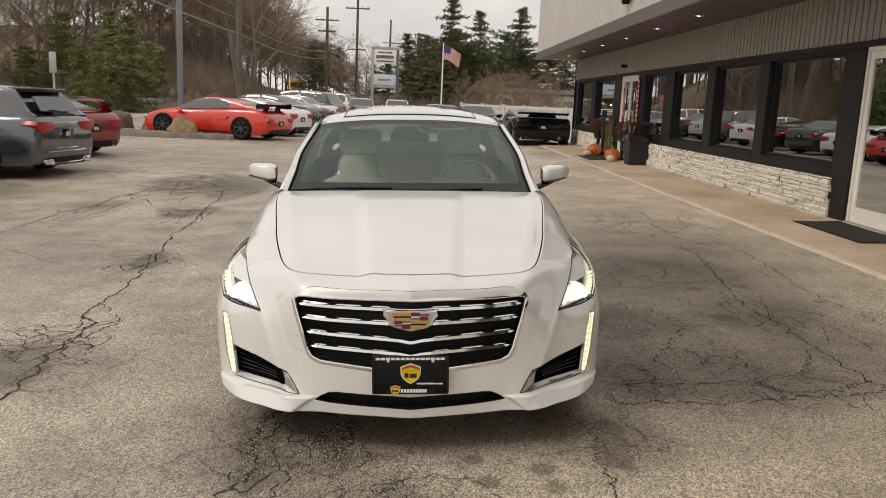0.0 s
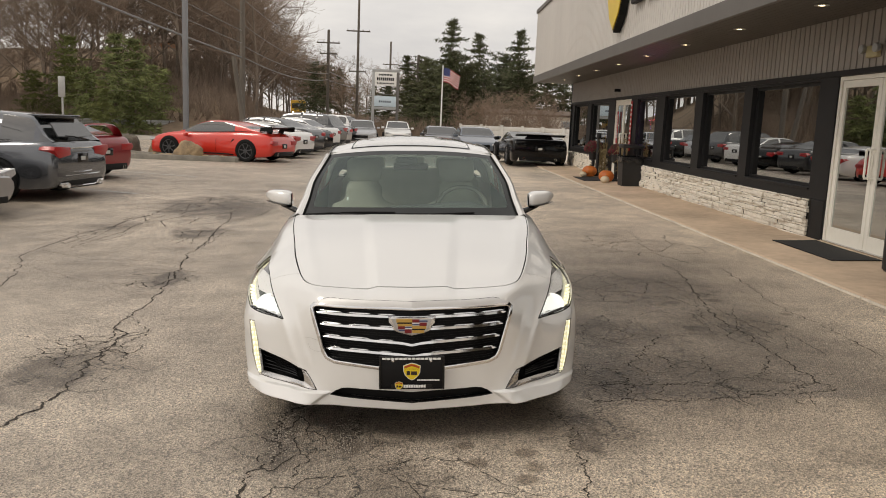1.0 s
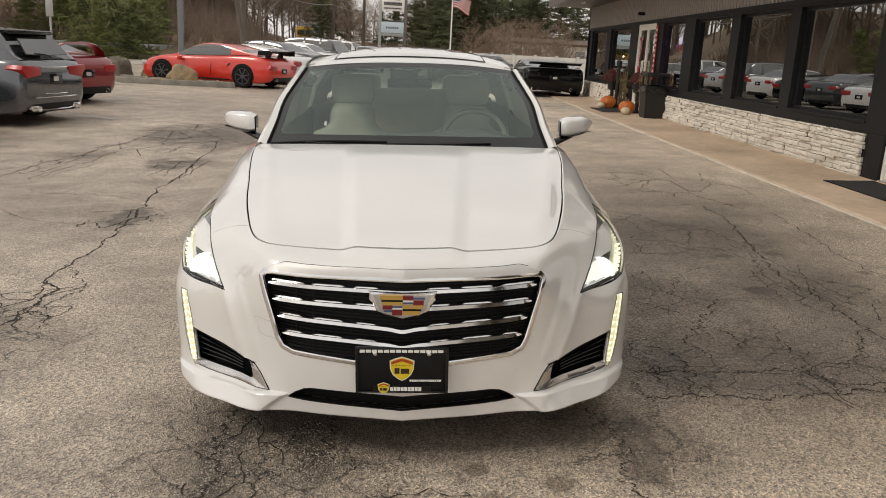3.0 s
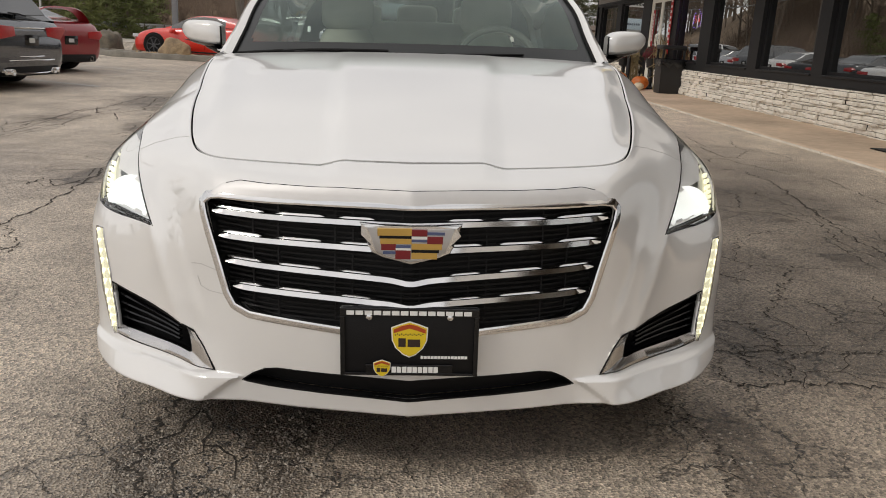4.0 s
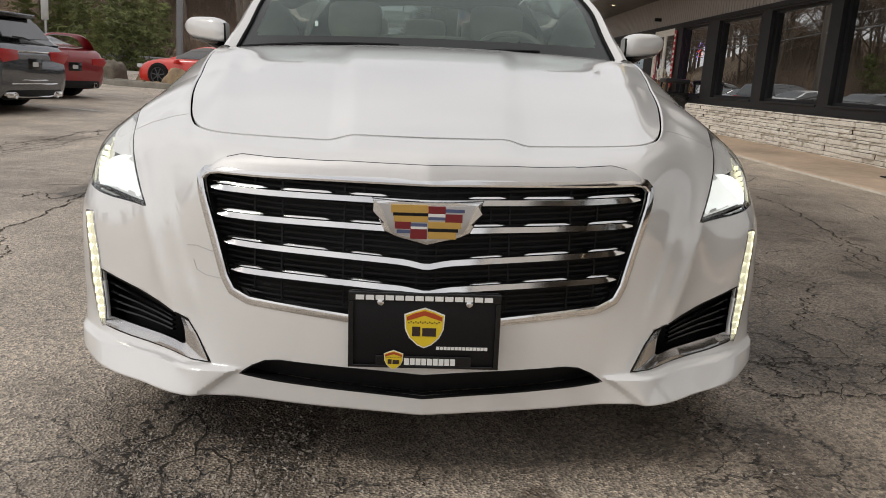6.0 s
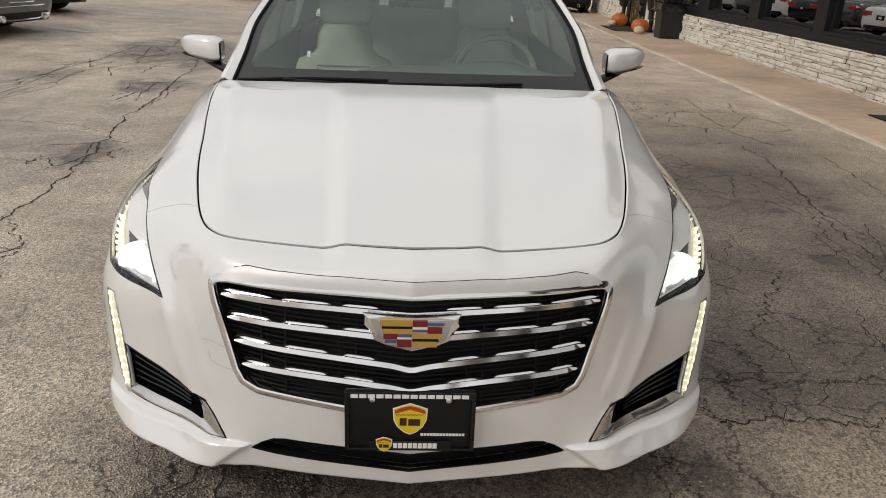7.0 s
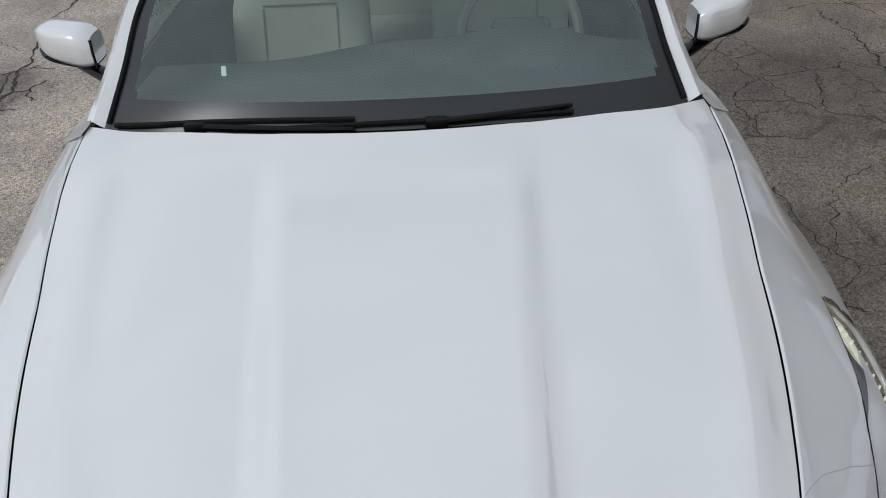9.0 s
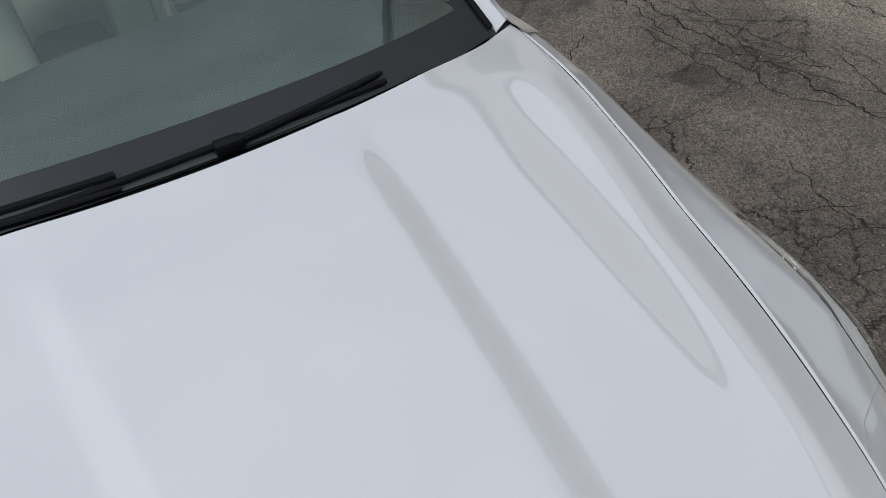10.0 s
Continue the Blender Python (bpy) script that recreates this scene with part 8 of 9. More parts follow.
for sg in (1, -1):
    part("headlamp", turned([(0.13, 0), (0.13, 0.05), (0.08, 0.07)], 14, m=pose(sg * 0.75, 0.02, 1.0, 90)), material("bus_lamp", (1, 1, 0.9), 0.3, emit=(1, 0.95, 0.8), power=4.0), bus)
    wheel_unit("wheel", pose(sg * 1.05, 1.0, 0.45, 0, 90 * sg, 0), 0.45, 0.28, DARKRIM, bus, 6)
    wheel_unit("wheel", pose(sg * 1.05, 7.5, 0.45, 0, 90 * sg, 0), 0.45, 0.28, DARKRIM, bus, 6)
parked_car("saloon", P_SILVER, pose(-5.6, 88.0, 0.25, 0, 0, 3), "silver car far down the road")
# parking bay lines
LINE = material("worn_line_paint", (0.62, 0.60, 0.56), 0.8, grain=0.35, scale=6)
for i, (x0, y0, x1, y1) in enumerate(((-5.35, 11.5, -9.2, 13.0), (-3.85, 24.1, -6.0, 24.8), (-3.8, 27.1, -6.0, 27.8), (-3.75, 30.0, -6.0, 30.7), (-5.3, 15.4, -9.2, 16.9))):
    ribbon([(x0 + (x1 - x0) * t, y0 + (y1 - y0) * t) for t in np.linspace(0, 1, 8)], 0.11, 0.006, "bay_line", LINE, "worn white painted parking bay line", "road marking")
# ---- things along the shop front ----
ORANGEP = material("pumpkin_skin", (0.58, 0.17, 0.025), 0.5, second=(0.42, 0.10, 0.015), scale=5, bump=0.15, bump_scale=30)
CREAMP = material("white_pumpkin_skin", (0.66, 0.56, 0.40), 0.55, grain=0.15, scale=6)
STALK = material("dry_stalk", (0.35, 0.27, 0.14), 0.95, grain=0.4, scale=6)
MUM = material("crimson_blossom", (0.16, 0.018, 0.028), 0.85, second=(0.06, 0.01, 0.014), scale=20)
LEAFG = material("mum_leaf", (0.04, 0.07, 0.03), 0.8, grain=0.4, scale=10)
MAT = material("rubber_mat", (0.020, 0.019, 0.018), 0.9, grain=0.3, scale=20, bump=0.4, bump_scale=200)
BIN = material("bin_black", (0.012, 0.012, 0.013), 0.5, grain=0.2, scale=10)
BAG = material("bag_black", (0.010, 0.010, 0.011), 0.25, bump=0.6, bump_scale=14)


def walk_z(x):
    return 0.160 + 0.04 * (x - 4.0) / 1.275


def pumpkin(x, y, r, mat, label):
    p = thing("pumpkin", label, "pumpkin", pose(x, y, walk_z(x), 0, 0, x * 300), group="pumpkins by the door")
    rows = []
    for j in range(15):
        ph = -math.pi / 2 + math.pi * j / 14
        row = []
        for i in range(48):
            a = 2 * math.pi * i / 48
            k = 1 - 0.07 * abs(math.sin(a * 5)) ** 0.3 * 0 - 0.06 * (1 - abs(math.sin(a * 5)) ** 0.6)
            dip = 0.10 * math.exp(-((abs(ph) - math.pi / 2) / 0.35) ** 2)
            row.append((r * k * math.cos(ph) * math.cos(a), r * k * math.cos(ph) * math.sin(a), r * 0.80 * (math.sin(ph) * (1 - dip) + 0.92)))
        rows.append(row)
    part("body", loft(rows, closed=True), mat, p)
    part("stem", tube([(0, 0, r * 1.38), (0.01, 0, r * 1.55), (0.03, 0.01, r * 1.72)], [r * 0.14, r * 0.09, r * 0.08], 7), STALK, p)


pumpkin(4.72, 18.75, 0.205, ORANGEP, "round orange pumpkin on the walk")
pumpkin(4.74, 16.75, 0.200, ORANGEP, "round orange pumpkin beside the bin")
pumpkin(4.50, 18.55, 0.10, CREAMP, "small cream pumpkin beside a large orange one")
pumpkin(4.62, 16.35, 0.115, CREAMP, "small cream pumpkin leaning by an orange one")


def flower_pot(x, y, h, r, label):
    f = thing("flower_pot", label, "plant", pose(x, y, walk_z(x)), group="potted flowers by the door")
    part("stand", turned([(0.13, 0), (0.12, 0.03), (0.05, 0.06), (0.05, h - 0.30), (0.12, h - 0.26), (0.16, h - 0.05), (0.15, h - 0.05)], 16), BIN, f)
    verts, faces, lv, lf = [], [], [], []
    rr = random.Random(int(x * 100 + y))
    for i in range(1500):
        d = Vector((rr.gauss(0, 1), rr.gauss(0, 1), abs(rr.gauss(0, 1)) * 0.9 - 0.15)).normalized()
        c = d * r * rr.uniform(0.82, 1.05) + Vector((0, 0, h))
        t = d.orthogonal().normalized()
        u = d.cross(t)
        s = rr.uniform(0.014, 0.024)
        v, fc = (verts, faces) if rr.random() < 0.82 else (lv, lf)
        b = len(v)
        for k in range(5):
            a = 2 * math.pi * k / 5
            v.append(tuple(c + s * (math.cos(a) * t + math.sin(a) * u)))
        v.append(tuple(c + d * s * 0.7))
        for k in range(5):
            fc.append((b + k, b + (k + 1) % 5, b + 5))
    part("blossoms", raw(verts, faces), MUM, f, "dense crimson blossoms", smooth=False)
    part("leaves", raw(lv, lf), LEAFG, f, smooth=False)


flower_pot(4.92, 19.3, 0.72, 0.27, "crimson chrysanthemums on a black stand by the door")
flower_pot(5.05, 17.05, 0.74, 0.22, "crimson chrysanthemums on a black stand beside the bin")

# bundle of dry stalks
for bx, by in ((5.12, 19.0), (5.13, 16.7)):
    verts, faces = [], []
    rr = random.Random(int(by * 7))
    for i in range(26):
        a = Vector((rr.uniform(-0.09, 0.09), rr.uniform(-0.09, 0.09), 0))
        e = Vector((rr.uniform(-0.16, 0.10), rr.uniform(-0.22, 0.22), rr.uniform(0.8, 1.25)))
        spray(verts, faces, a, e, 0.010, 0.004, 4)
        for k in range(3):
            q = a.lerp(e, rr.uniform(0.35, 0.95))
            spray(verts, faces, q, q + Vector((rr.uniform(-0.18, 0.18), rr.uniform(-0.18, 0.18), rr.uniform(-0.15, 0.15))), 0.014, 0.002, 3)
    b = tagged(part("corn_sheaf", raw(verts, faces), STALK, smooth=False), "bundle of dry corn stalks against the wall", "decoration")
    b.matrix_world = pose(bx, by, walk_z(bx))

bin_ = thing("litter_bin", "square black litter bin with a bagged rim and canopy", "bin", pose(5.02, 15.55, walk_z(5.0)))
part("body", loft([[(-k, -k, z), (k, -k, z), (k, k, z), (-k, k, z)] for k, z in ((0.215, 0.0), (0.22, 0.02), (0.25, 0.66), (0.255, 0.68))], closed=True, caps=True), BIN, bin_, smooth=False)
bag = []
for k, z in ((0.258, 0.56), (0.272, 0.60), (0.27, 0.70), (0.24, 0.715)):
    row = []
    for i in range(40):
        a = 2 * math.pi * i / 40
        ca, sa = math.cos(a), math.sin(a)
        q = k / max(abs(ca), abs(sa)) * (1 + 0.02 * math.sin(i * 2.7) + (0.03 * math.sin(i * 1.9) if z < 0.6 else 0))
        row.append((q * ca, q * sa, z + (0.035 * math.sin(i * 1.3) if z < 0.6 else 0)))
    bag.append(row)
part("bin_bag", loft(bag, closed=True), BAG, bin_, "glossy black liner folded over the rim")
for sx in (-1, 1):
    for sy in (-1, 1):
        part("canopy_post", box(sx * 0.215 - 0.02, sx * 0.215 + 0.02, sy * 0.215 - 0.02, sy * 0.215 + 0.02, 0.66, 0.90), BIN, bin_, smooth=False)
part("canopy", box(-0.26, 0.26, -0.26, 0.26, 0.90, 0.99, 0.03), BIN, bin_)
pail = thing("litter_bin", "dark ribbed bin beside the glass door", "bin", pose(5.02, 4.35, walk_z(5.0)))
part("body", turned([(0.17, 0), (0.19, 0.02), (0.20, 0.55), (0.215, 0.56), (0.215, 0.60), (0.18, 0.61)], 24), BIN, pail)
for x0, x1, y0, y1 in ((4.22, 5.02, 16.95, 18.5), (4.62, 5.2, 5.0, 6.55)):
    tagged(part("door_mat", box(x0, x1, y0, y1, 0.0, 0.012, 0.004, m=Matrix.Translation((0, 0, walk_z((x0 + x1) / 2) + 0.012)) @ Matrix.Rotation(-0.031, 4, "Y") @ Matrix.Translation((0, 0, 0.15))), MAT), "flat black rubber door mat on the walk", "mat")
for ob in [o for o in scene.objects if o.name.startswith("door_mat")]:
    for v in ob.data.vertices:
        v.co.z = walk_z(v.co.x) + (0.014 if v.index % 2 else 0.004)

# red banners by the far door, with unreadable white print
RED_B = material("banner_red", (0.42, 0.018, 0.02), 0.6, grain=0.1, scale=5)
for x, y, w, z0, z1 in ((WALL_X - 0.026, 16.72, 0.16, 1.0, 2.25), (WALL_X + 0.015, 18.28, 0.14, 1.15, 2.0)):
    b = tagged(part("banner", box(x - 0.006, x + 0.004, y - w / 2, y + w / 2, z0, z1, 0.001), RED_B, smooth=False), "narrow red banner with white print by the door", "banner")
    for i in range(9):
        z = z1 - 0.10 - i * (z1 - z0 - 0.2) / 9
        part("print_bar", box(x - 0.009, x - 0.0065, y - w * 0.3, y + w * 0.3, z - 0.035, z + 0.02), WHITE, b, smooth=False)

# neon in a window
neon = thing("neon_sign", "small red neon word OPEN in a blue oval", "sign", pose(WALL_X + 0.18, 15.5, 1.74))
NR, NB = material("neon_red", (1, 0.2, 0.2), 0.4, emit=(1.0, 0.06, 0.08), power=16.0), material("neon_blue", (0.3, 0.3, 1), 0.4, emit=(0.30, 0.15, 1.0), power=16.0)
part("outer_tube", tube([(0, 0.26 * math.cos(a), 0.19 * math.sin(a)) for a in np.linspace(0, 2 * math.pi * 0.98, 30)], 0.010, 6), NB, neon)
STROKES = {"O": [[(0, 0), (0, 1), (1, 1), (1, 0), (0, 0)]], "P": [[(0, 0), (0, 1), (1, 1), (1, 0.5), (0, 0.5)]], "E": [[(1, 1), (0, 1), (0, 0), (1, 0)], [(0, 0.5), (0.8, 0.5)]], "N": [[(0, 0), (0, 1), (1, 0), (1, 1)]]}
for i, ch in enumerate("OPEN"):
    for stroke in STROKES[ch]:
        part("letter_tube", tube([(0, 0.165 - i * 0.09 - 0.06 * a, -0.07 + 0.14 * b) for a, b in stroke], 0.009, 6), NR, neon)

# shield and dark lettering blocks on the canopy face
csign = thing("canopy_sign", "yellow shield sign with dark blocks on the canopy", "sign")
out = [(12.25, 4.95), (12.25, 4.1), (12.45, 3.75), (12.85, 3.45), (13.25, 3.75), (13.45, 4.1), (13.45, 4.95), (12.85, 5.1)]
part("backing", prism(out, 0.14, axis="x", at=3.76), BLACK, csign, smooth=False)
part("shield_face", prism([(12.85 + (a - 12.85) * 0.93, 4.27 + (b - 4.27) * 0.93) for a, b in out], 0.02, axis="x", at=3.735), material("sign_yellow", (0.70, 0.50, 0.04), 0.4, grain=0.08, scale=3), csign, smooth=False)
for i in range(8):
    y = 11.75 - i * 0.85
    part("letter_block", box(3.80, 3.90, y - 0.62, y, 3.85, 4.75, 0.02), BLACK, csign, smooth=False)

fix = thing("emergency_light", "small yellowed twin-head emergency light above the door", "lamp", pose(WALL_X - 0.012, 5.8, 2.56))
part("body", box(-0.06, 0, -0.12, 0.12, -0.07, 0.07, 0.015), material("yellowed_plastic", (0.42, 0.36, 0.20), 0.5, grain=0.1, scale=8), fix)
for sg in (1, -1):
    part("lamp_head", turned([(0.04, 0), (0.055, 0.05), (0.05, 0.06)], 14, m=pose(-0.05, sg * 0.15, 0.03, 0, -90, 0)), GALV, fix)
camx = thing("security_camera", "small dark dome camera on the siding", "camera", pose(WALL_X - 0.012, 18.1, 2.56))
part("body", box(-0.16, 0, -0.04, 0.04, -0.04, 0.04, 0.015), BLACK, camx)
# tall ashtray post by the far door
post = thing("ash_post", "slim black ashtray post by the door", "ashtray", pose(4.95, 18.9, walk_z(4.95)))
part("post", turned([(0.13, 0), (0.13, 0.03), (0.05, 0.08), (0.045, 1.05), (0.07, 1.08), (0.07, 1.2), (0.03, 1.22)], 16), BIN, post)
# ---- open cracks in the asphalt ----
CRACK = material("crack_grit", (0.022, 0.018, 0.015), 1.0, second=(0.06, 0.05, 0.04), scale=14, bump=0.6, bump_scale=60)


def crack(points, width, seed):
    """A ragged crack of uneven width that wanders about its line."""
    line = smooth_keys([(i, *p) for i, p in enumerate(points)], np.linspace(0, len(points) - 1, 26 * (len(points) - 1)))
    rows = []
    for i, (x, y) in enumerate(line):
        a, b = line[max(i - 1, 0)], line[min(i + 1, len(line) - 1)]
        d = Vector((b[0] - a[0], b[1] - a[1])).normalized()
        n = Vector((-d.y, d.x))
        s = i * 0.16 + seed * 10
        off = 0.05 * noise.noise(Vector((s, 0.3, seed))) + 0.022 * noise.noise(Vector((s * 4, 2.3, seed)))
        w = 0.62 * width * (0.15 + 0.9 * abs(noise.noise(Vector((s * 1.7, 7.1, seed)))) + 0.5 * max(0, noise.noise(Vector((s * 6, 1.1, seed)))))
        c = Vector((x, y)) + n * off
        l, r = c + n * w * 0.5, c - n * w * 0.5
        rows.append([(l.x, l.y, ground_z(l.x, l.y) + 0.0025), (r.x, r.y, ground_z(r.x, r.y) + 0.0025)])
    return loft(rows)


def crack_group(width, lines, seed):
    for k, line in enumerate(lines):
        tagged(part("asphalt_crack", crack(line, width, seed + k), CRACK), "dark ragged open crack in the asphalt", "crack", group="cracks in the asphalt", kind="structure")


# on the open side of the lot
crack_group(0.055, [[(-4.20, 8.84), (-4.33, 7.95), (-4.34, 6.97), (-4.49, 6.51), (-4.52, 5.70), (-4.20, 4.73), (-3.97, 4.12), (-3.8, 3.3)], [(-4.20, 10.4), (-4.20, 9.5), (-4.20, 8.84), (-4.42, 8.27)]], 1)
crack_group(0.024, [[(-4.56, 5.83), (-4.10, 5.44), (-3.52, 5.05), (-3.06, 5.00), (-2.52, 4.68)], [(-4.20, 4.73), (-3.71, 4.33), (-3.15, 3.87), (-2.74, 3.70), (-2.44, 3.54)], [(-5.6, 7.4), (-5.0, 7.0), (-4.4, 6.6)], [(-6.2, 8.2), (-5.5, 8.2), (-4.9, 8.6), (-4.3, 8.3)]], 5)
crack_group(0.060, [[(-2.90, 8.70), (-2.80, 7.43), (-2.68, 6.35), (-2.65, 5.65), (-2.50, 4.68), (-2.38, 4.00), (-2.34, 3.64), (-2.27, 2.88), (-2.25, 2.16), (-2.09, 1.92), (-2.08, 1.34), (-2.02, 0.95), (-2.02, 0.47), (-2.10, 0.05)]], 9)
crack_group(0.030, [[(-2.83, 1.91), (-2.63, 1.81), (-2.49, 1.77), (-2.30, 1.86), (-2.11, 1.96), (-1.94, 2.01)], [(-2.41, 1.81), (-2.18, 1.59), (-2.02, 1.55), (-1.99, 1.78), (-1.92, 1.96)], [(-2.55, 1.36), (-2.41, 1.40), (-2.17, 1.17), (-2.10, 1.35)],
                    [(-2.26, 2.51), (-2.10, 2.27), (-1.94, 2.01)], [(-2.07, 1.59), (-1.89, 1.43), (-1.88, 1.29)]], 10)
# on the shop's side
crack_group(0.036, [[(1.01, 0.54), (1.27, 0.59), (1.51, 0.57), (1.73, 0.61), (2.07, 0.66), (2.27, 0.70), (2.47, 0.74)], [(1.02, 0.85), (1.21, 0.85), (1.43, 0.83), (1.71, 0.89), (1.83, 0.86), (1.88, 0.73), (1.89, 0.64)], [(1.92, 0.72), (2.18, 0.76), (2.31, 0.81), (2.43, 0.91)],
                    [(2.12, 0.96), (2.16, 1.06), (2.27, 1.23), (2.40, 1.47)], [(1.17, 1.16), (1.26, 1.11), (1.29, 0.95), (1.27, 0.81), (1.21, 0.62)], [(1.36, 1.22), (1.48, 1.40), (1.59, 1.59), (1.69, 1.75), (1.78, 1.98)]], 20)
crack_group(0.042, [[(2.68, 4.95), (2.70, 4.52), (2.62, 3.94), (2.57, 3.56), (2.50, 3.06), (2.43, 2.70), (2.41, 2.25), (2.43, 1.94), (2.44, 1.59), (2.43, 1.23), (2.45, 0.86), (2.47, 0.74)]], 30)
crack_group(0.030, [[(3.26, 4.70), (3.19, 3.96), (3.12, 3.33), (3.09, 2.80), (3.14, 2.18), (3.14, 1.81), (3.16, 1.1)], [(1.23, 1.93), (1.38, 1.83), (1.50, 1.69)], [(1.62, 1.46), (1.65, 1.31), (1.60, 1.11)], [(1.88, 1.34), (1.86, 1.01), (1.83, 0.86)], [(2.19, 4.93), (2.85, 5.10), (3.20, 5.04)]], 32)
# ahead of the bumper
crack_group(0.050, [[(-0.50, 0.62), (-0.64, 0.41), (-0.67, 0.24), (-0.67, 0.06), (-0.62, -0.11), (-0.63, -0.21), (-0.70, -0.45), (-0.72, -0.9)]], 40)
crack_group(0.026, [[(-0.50, 0.43), (-0.55, 0.36), (-0.61, 0.30)], [(-0.29, 0.37), (-0.28, 0.26), (-0.28, 0.07), (-0.31, -0.02), (-0.39, -0.09), (-0.46, -0.13), (-0.52, -0.4)], [(0.97, 0.71), (1.01, 0.59), (1.02, 0.51)], [(1.10, 0.91), (1.13, 0.72), (1.19, 0.63)]], 41)
crack_group(0.014, [[(0.02, 0.23), (0.02, 0.09), (-0.02, -0.05), (-0.03, -0.16), (0.0, -0.4)], [(0.18, -0.07), (0.20, -0.15), (0.17, -0.35)], [(-1.2, -1.6), (-0.95, -1.2), (-0.72, -0.85)]], 46)
crack_group(0.034, [[(0.70, 0.46), (0.74, 0.38), (0.77, 0.29), (0.79, 0.23), (0.82, 0.18), (0.83, 0.11), (0.79, 0.01), (0.77, -0.07), (0.76, -0.12), (0.78, -0.35), (0.72, -0.8)]], 50)


def crack_field(cx, cy, rx, ry, count, width, seed):
    """Crazed asphalt: the ragged joints between broken cells inside an oval."""
    rr = random.Random(seed)
    pts = [(rr.uniform(-1.15, 1.15), rr.uniform(-1.15, 1.15)) for _ in range(count)]
    verts, faces = [], []
    for i, (px, py) in enumerate(pts):
        poly = [(-1.3, -1.3, -1), (1.3, -1.3, -1), (1.3, 1.3, -1), (-1.3, 1.3, -1)]
        for j, (qx, qy) in enumerate(pts):
            if j == i:
                continue
            mx, my, nx, ny = (px + qx) / 2, (py + qy) / 2, qx - px, qy - py
            out = []
            for a, b in zip(poly, poly[1:] + poly[:1]):
                da, db = (a[0] - mx) * nx + (a[1] - my) * ny, (b[0] - mx) * nx + (b[1] - my) * ny
                if da <= 0:
                    out.append(a)
                if (da <= 0) != (db <= 0):
                    t = da / (da - db)
                    out.append((a[0] + (b[0] - a[0]) * t, a[1] + (b[1] - a[1]) * t, a[2] if da > 0 else j))
            poly = out
        for a, b in zip(poly, poly[1:] + poly[:1]):
            if a[2] <= i:
                continue
            if math.hypot(a[0] + b[0], a[1] + b[1]) / 2 > rr.uniform(0.7, 1.05) or rr.random() < 0.12:
                continue
            p, q = Vector((cx + a[0] * rx, cy + a[1] * ry)), Vector((cx + b[0] * rx, cy + b[1] * ry))
            n = max(2, int((q - p).length / 0.025))
            side = Vector((-(q - p).y, (q - p).x)).normalized()
            k0 = len(verts)
            for m in range(n + 1):
                t = m / n
                c = p.lerp(q, t) + side * 0.035 * noise.noise(Vector((p.x * 9 + t * (q - p).length * 14, p.y * 9, seed))) * (1 if 0 < m < n else 0)
                w = width * (0.25 + 0.9 * abs(noise.noise(Vector((c.x * 17, c.y * 17, seed + 3)))))
                for sgn in (1, -1):
                    v = c + side * w * sgn * 0.5
                    verts.append((v.x, v.y, ground_z(v.x, v.y) + 0.0022))
            faces += [(k0 + 2 * m, k0 + 2 * m + 1, k0 + 2 * m + 3, k0 + 2 * m + 2) for m in range(n)]
    tagged(part("crazing", raw(verts, faces), CRACK, smooth=False), "fine network of cracks in crazed asphalt", "crack", kind="stuff")


for row in ((-2.2, 1.65, 0.38, 0.45, 26, 0.016, 1), (-2.45, 4.05, 0.30, 0.55, 26, 0.022, 2), (-3.4, 9.6, 1.1, 1.8, 46, 0.030, 3), (-4.3, 7.4, 0.45, 1.6, 30, 0.024, 4), (1.55, 0.95, 0.60, 0.45, 26, 0.009, 5), (2.05, 1.0, 0.45, 0.4, 16, 0.009, 6), (2.5, 2.2, 0.4, 0.9, 26, 0.010, 7),
            (1.95, 3.6, 0.9, 1.2, 60, 0.012, 8), (-0.52, -0.15, 0.26, 0.55, 20, 0.014, 9), (0.1, -0.4, 0.5, 0.4, 9, 0.008, 10), (-2.75, 6.9, 0.45, 0.9, 26, 0.024, 11), (1.5, 2.1, 0.45, 0.5, 16, 0.008, 12), (2.9, 6.3, 0.9, 1.3, 34, 0.022, 13)):
    crack_field(*row)


def loose_gravel():
    """Small broken stones that lie along the open cracks."""
    rr = random.Random(77)
    verts, faces = [], []
    beds = ((-0.64, 0.10, 0.09, 0.42, 1100), (-0.31, 0.12, 0.08, 0.30, 500), (-0.5, -0.05, 0.30, 0.40, 900), (-2.2, 1.2, 0.25, 0.55, 700), (0.80, 0.1, 0.10, 0.35, 260), (1.6, 0.8, 0.6, 0.35, 420), (2.42, 1.8, 0.16, 0.9, 420), (-0.1, -0.4, 0.8, 0.5, 500))
    for cx, cy, rx, ry, count in beds:
        for _ in range(count):
            x, y = cx + rr.gauss(0, 0.6) * rx, cy + rr.gauss(0, 0.6) * ry
            r = 0.0016 + 0.0045 * rr.random() ** 2.2
            a, z, k = rr.uniform(0, 3.1), ground_z(x, y), len(verts)
            for i in range(4):
                q = a + i * math.pi / 2 + rr.uniform(-0.4, 0.4)
                verts.append((x + r * rr.uniform(0.7, 1.3) * math.cos(q), y + r * rr.uniform(0.7, 1.3) * math.sin(q), z + r * rr.uniform(0.0, 0.4)))
            verts.append((x + rr.uniform(-0.3, 0.3) * r, y + rr.uniform(-0.3, 0.3) * r, z + r * rr.uniform(0.7, 1.3)))
            faces += [(k + i, k + (i + 1) % 4, k + 4) for i in range(4)]
    tagged(part("gravel", raw(verts, faces), GRAVEL, smooth=False), "loose grey-brown gravel along the cracks", "gravel", kind="stuff")


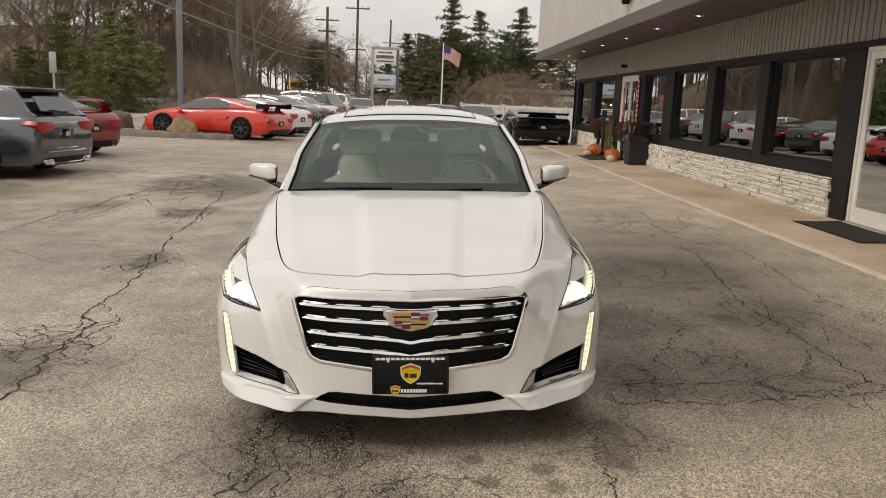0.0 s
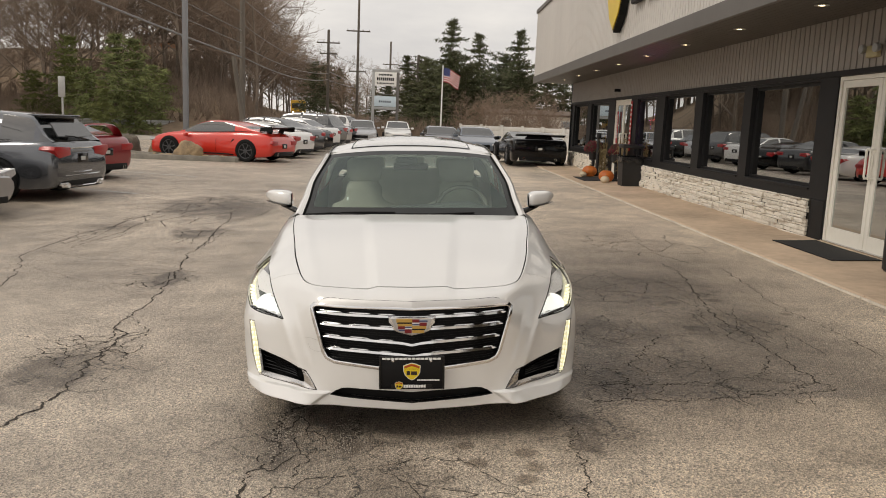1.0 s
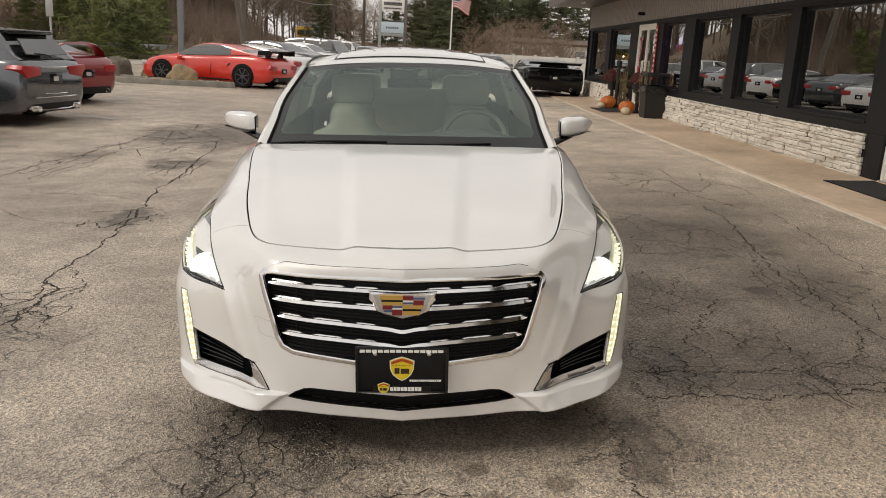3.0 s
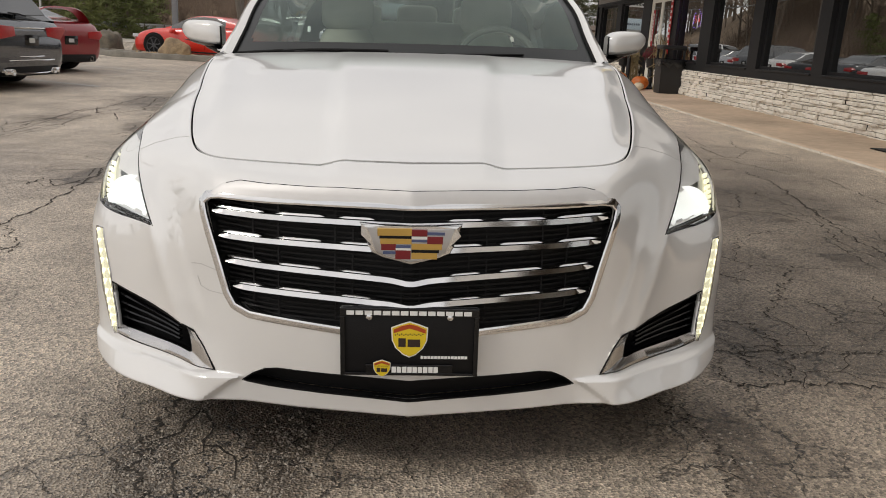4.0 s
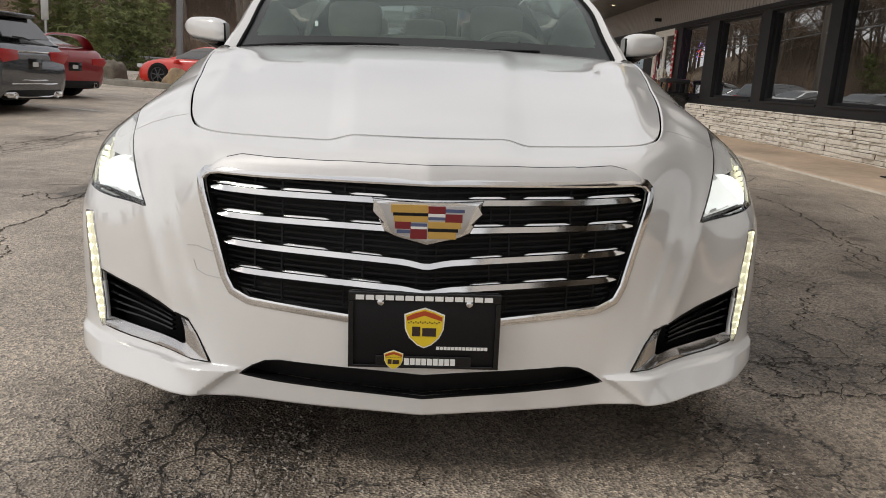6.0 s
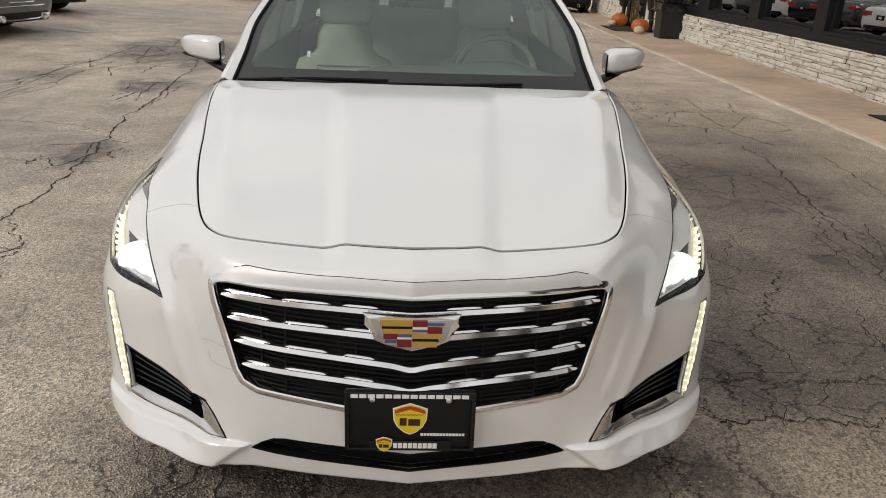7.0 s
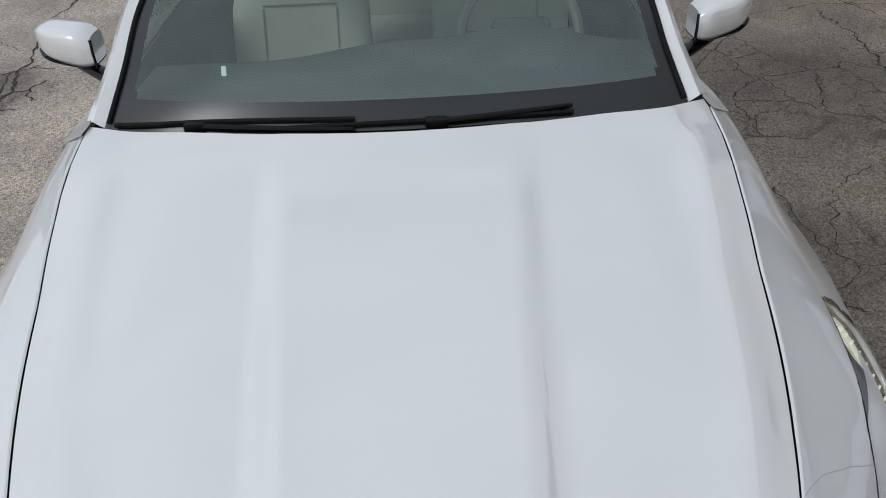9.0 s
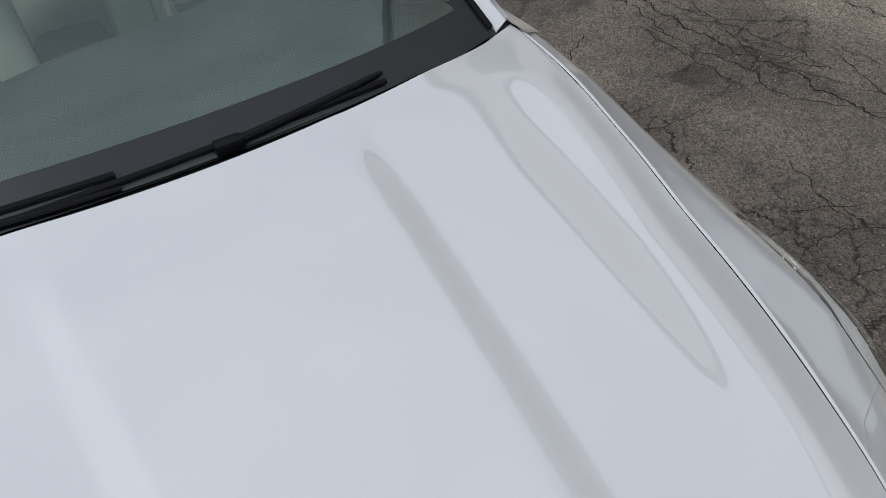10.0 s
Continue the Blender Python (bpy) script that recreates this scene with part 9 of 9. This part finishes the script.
GRAVEL = material("loose_gravel", (0.50, 0.45, 0.38), 0.9, second=(0.14, 0.12, 0.10), scale=90)
loose_gravel()
# ---- stacked ledge stone under the windows ----
def ledge_stone():
    base = thing("wall_plinth", "white stacked ledge-stone plinth under the windows", "wall", kind="structure")
    spans = [(6.98, 16.5), (19.0, 25.18)]
    bm = bmesh.new()
    for a, b in spans + [(-9.0, 4.3)]:
        box(WALL_X - 0.012, WALL_X + 0.15, a, b, 0.1, 0.715, bm=bm)
    part("backing", bm, DARKSTONE, base, smooth=False)
    rr = random.Random(21)
    meshes = []
    for i in range(18):
        w, h = 1.0, 1.0
        bmv = bmesh.new()
        nx, nz = 4, 3
        grid = []
        for a in range(nx):
            col = []
            for c in range(nz):
                edge = a in (0, nx - 1) or c in (0, nz - 1)
                col.append(bmv.verts.new((-(0.010 if edge else 0.018) - rr.uniform(0, 0.012), a / (nx - 1) + (rr.uniform(-0.02, 0.02) if 0 < a < nx - 1 else 0), c / (nz - 1) + rr.uniform(-0.04, 0.04) * (0 < c < nz - 1))))
            grid.append(col)
        back = [[bmv.verts.new((0.02, a / (nx - 1), c / (nz - 1))) for c in (0, nz - 1)] for a in (0, nx - 1)]
        for a in range(nx - 1):
            for c in range(nz - 1):
                bmv.faces.new((grid[a][c], grid[a + 1][c], grid[a + 1][c + 1], grid[a][c + 1]))
        bmv.faces.new([back[0][0]] + [grid[a][0] for a in range(nx)] + [back[1][0]])
        bmv.faces.new([back[1][1]] + [grid[a][-1] for a in range(nx - 1, -1, -1)] + [back[0][1]])
        bmv.faces.new([back[0][1]] + [grid[0][c] for c in range(nz - 1, -1, -1)] + [back[0][0]])
        bmv.faces.new([back[1][0]] + [grid[-1][c] for c in range(nz)] + [back[1][1]])
        me = bpy.data.meshes.new("stone")
        bmesh.ops.recalc_face_normals(bmv, faces=bmv.faces)
        bmv.to_mesh(me)
        bmv.free()
        me.materials.append(STONE)
        meshes.append(me)
    single, rest_v, rest_f = 0, [], []
    for a, b in spans:
        z = 0.178
        row = 0
        while z < 0.70:
            h = min(rr.choice((0.036, 0.045, 0.055, 0.066)), 0.713 - z)
            y = a + rr.uniform(-0.2, 0)
            while y < b:
                w = rr.uniform(0.10, 0.42)
                y0, y1 = max(y, a), min(y + w - 0.007, b)
                if y1 - y0 > 0.03:
                    out = rr.choice((0.0, 0.008, 0.018, 0.030, 0.042)) + rr.uniform(0.0, 0.008)
                    if a < 10 and single < 300 and y0 < 13.5:
                        ob = new("stone", rr.choice(meshes))
                        ob.parent = base
                        ob.matrix_local = Matrix.Translation((WALL_X - 0.014 - out, y0, z)) @ Matrix.Diagonal((1, y1 - y0, h - 0.007, 1))
                        single += 1
                    else:
                        k = len(rest_v)
                        x = WALL_X - 0.020 - out
                        for dx in (0, 0.03):
                            rest_v += [(x + dx, y0, z), (x + dx, y1, z), (x + dx + (0 if dx else rr.uniform(-0.006, 0.006)), y1, z + h - 0.007), (x + dx, y0, z + h - 0.007)]
                        rest_f += [(k, k + 1, k + 2, k + 3), (k, k + 4, k + 5, k + 1), (k + 3, k + 2, k + 6, k + 7), (k, k + 3, k + 7, k + 4), (k + 1, k + 5, k + 6, k + 2)]
                y += w
            z += h
            row += 1
    tagged(part("stones", raw(rest_v, rest_f), STONE, base, smooth=False), kind="stuff")


ledge_stone()
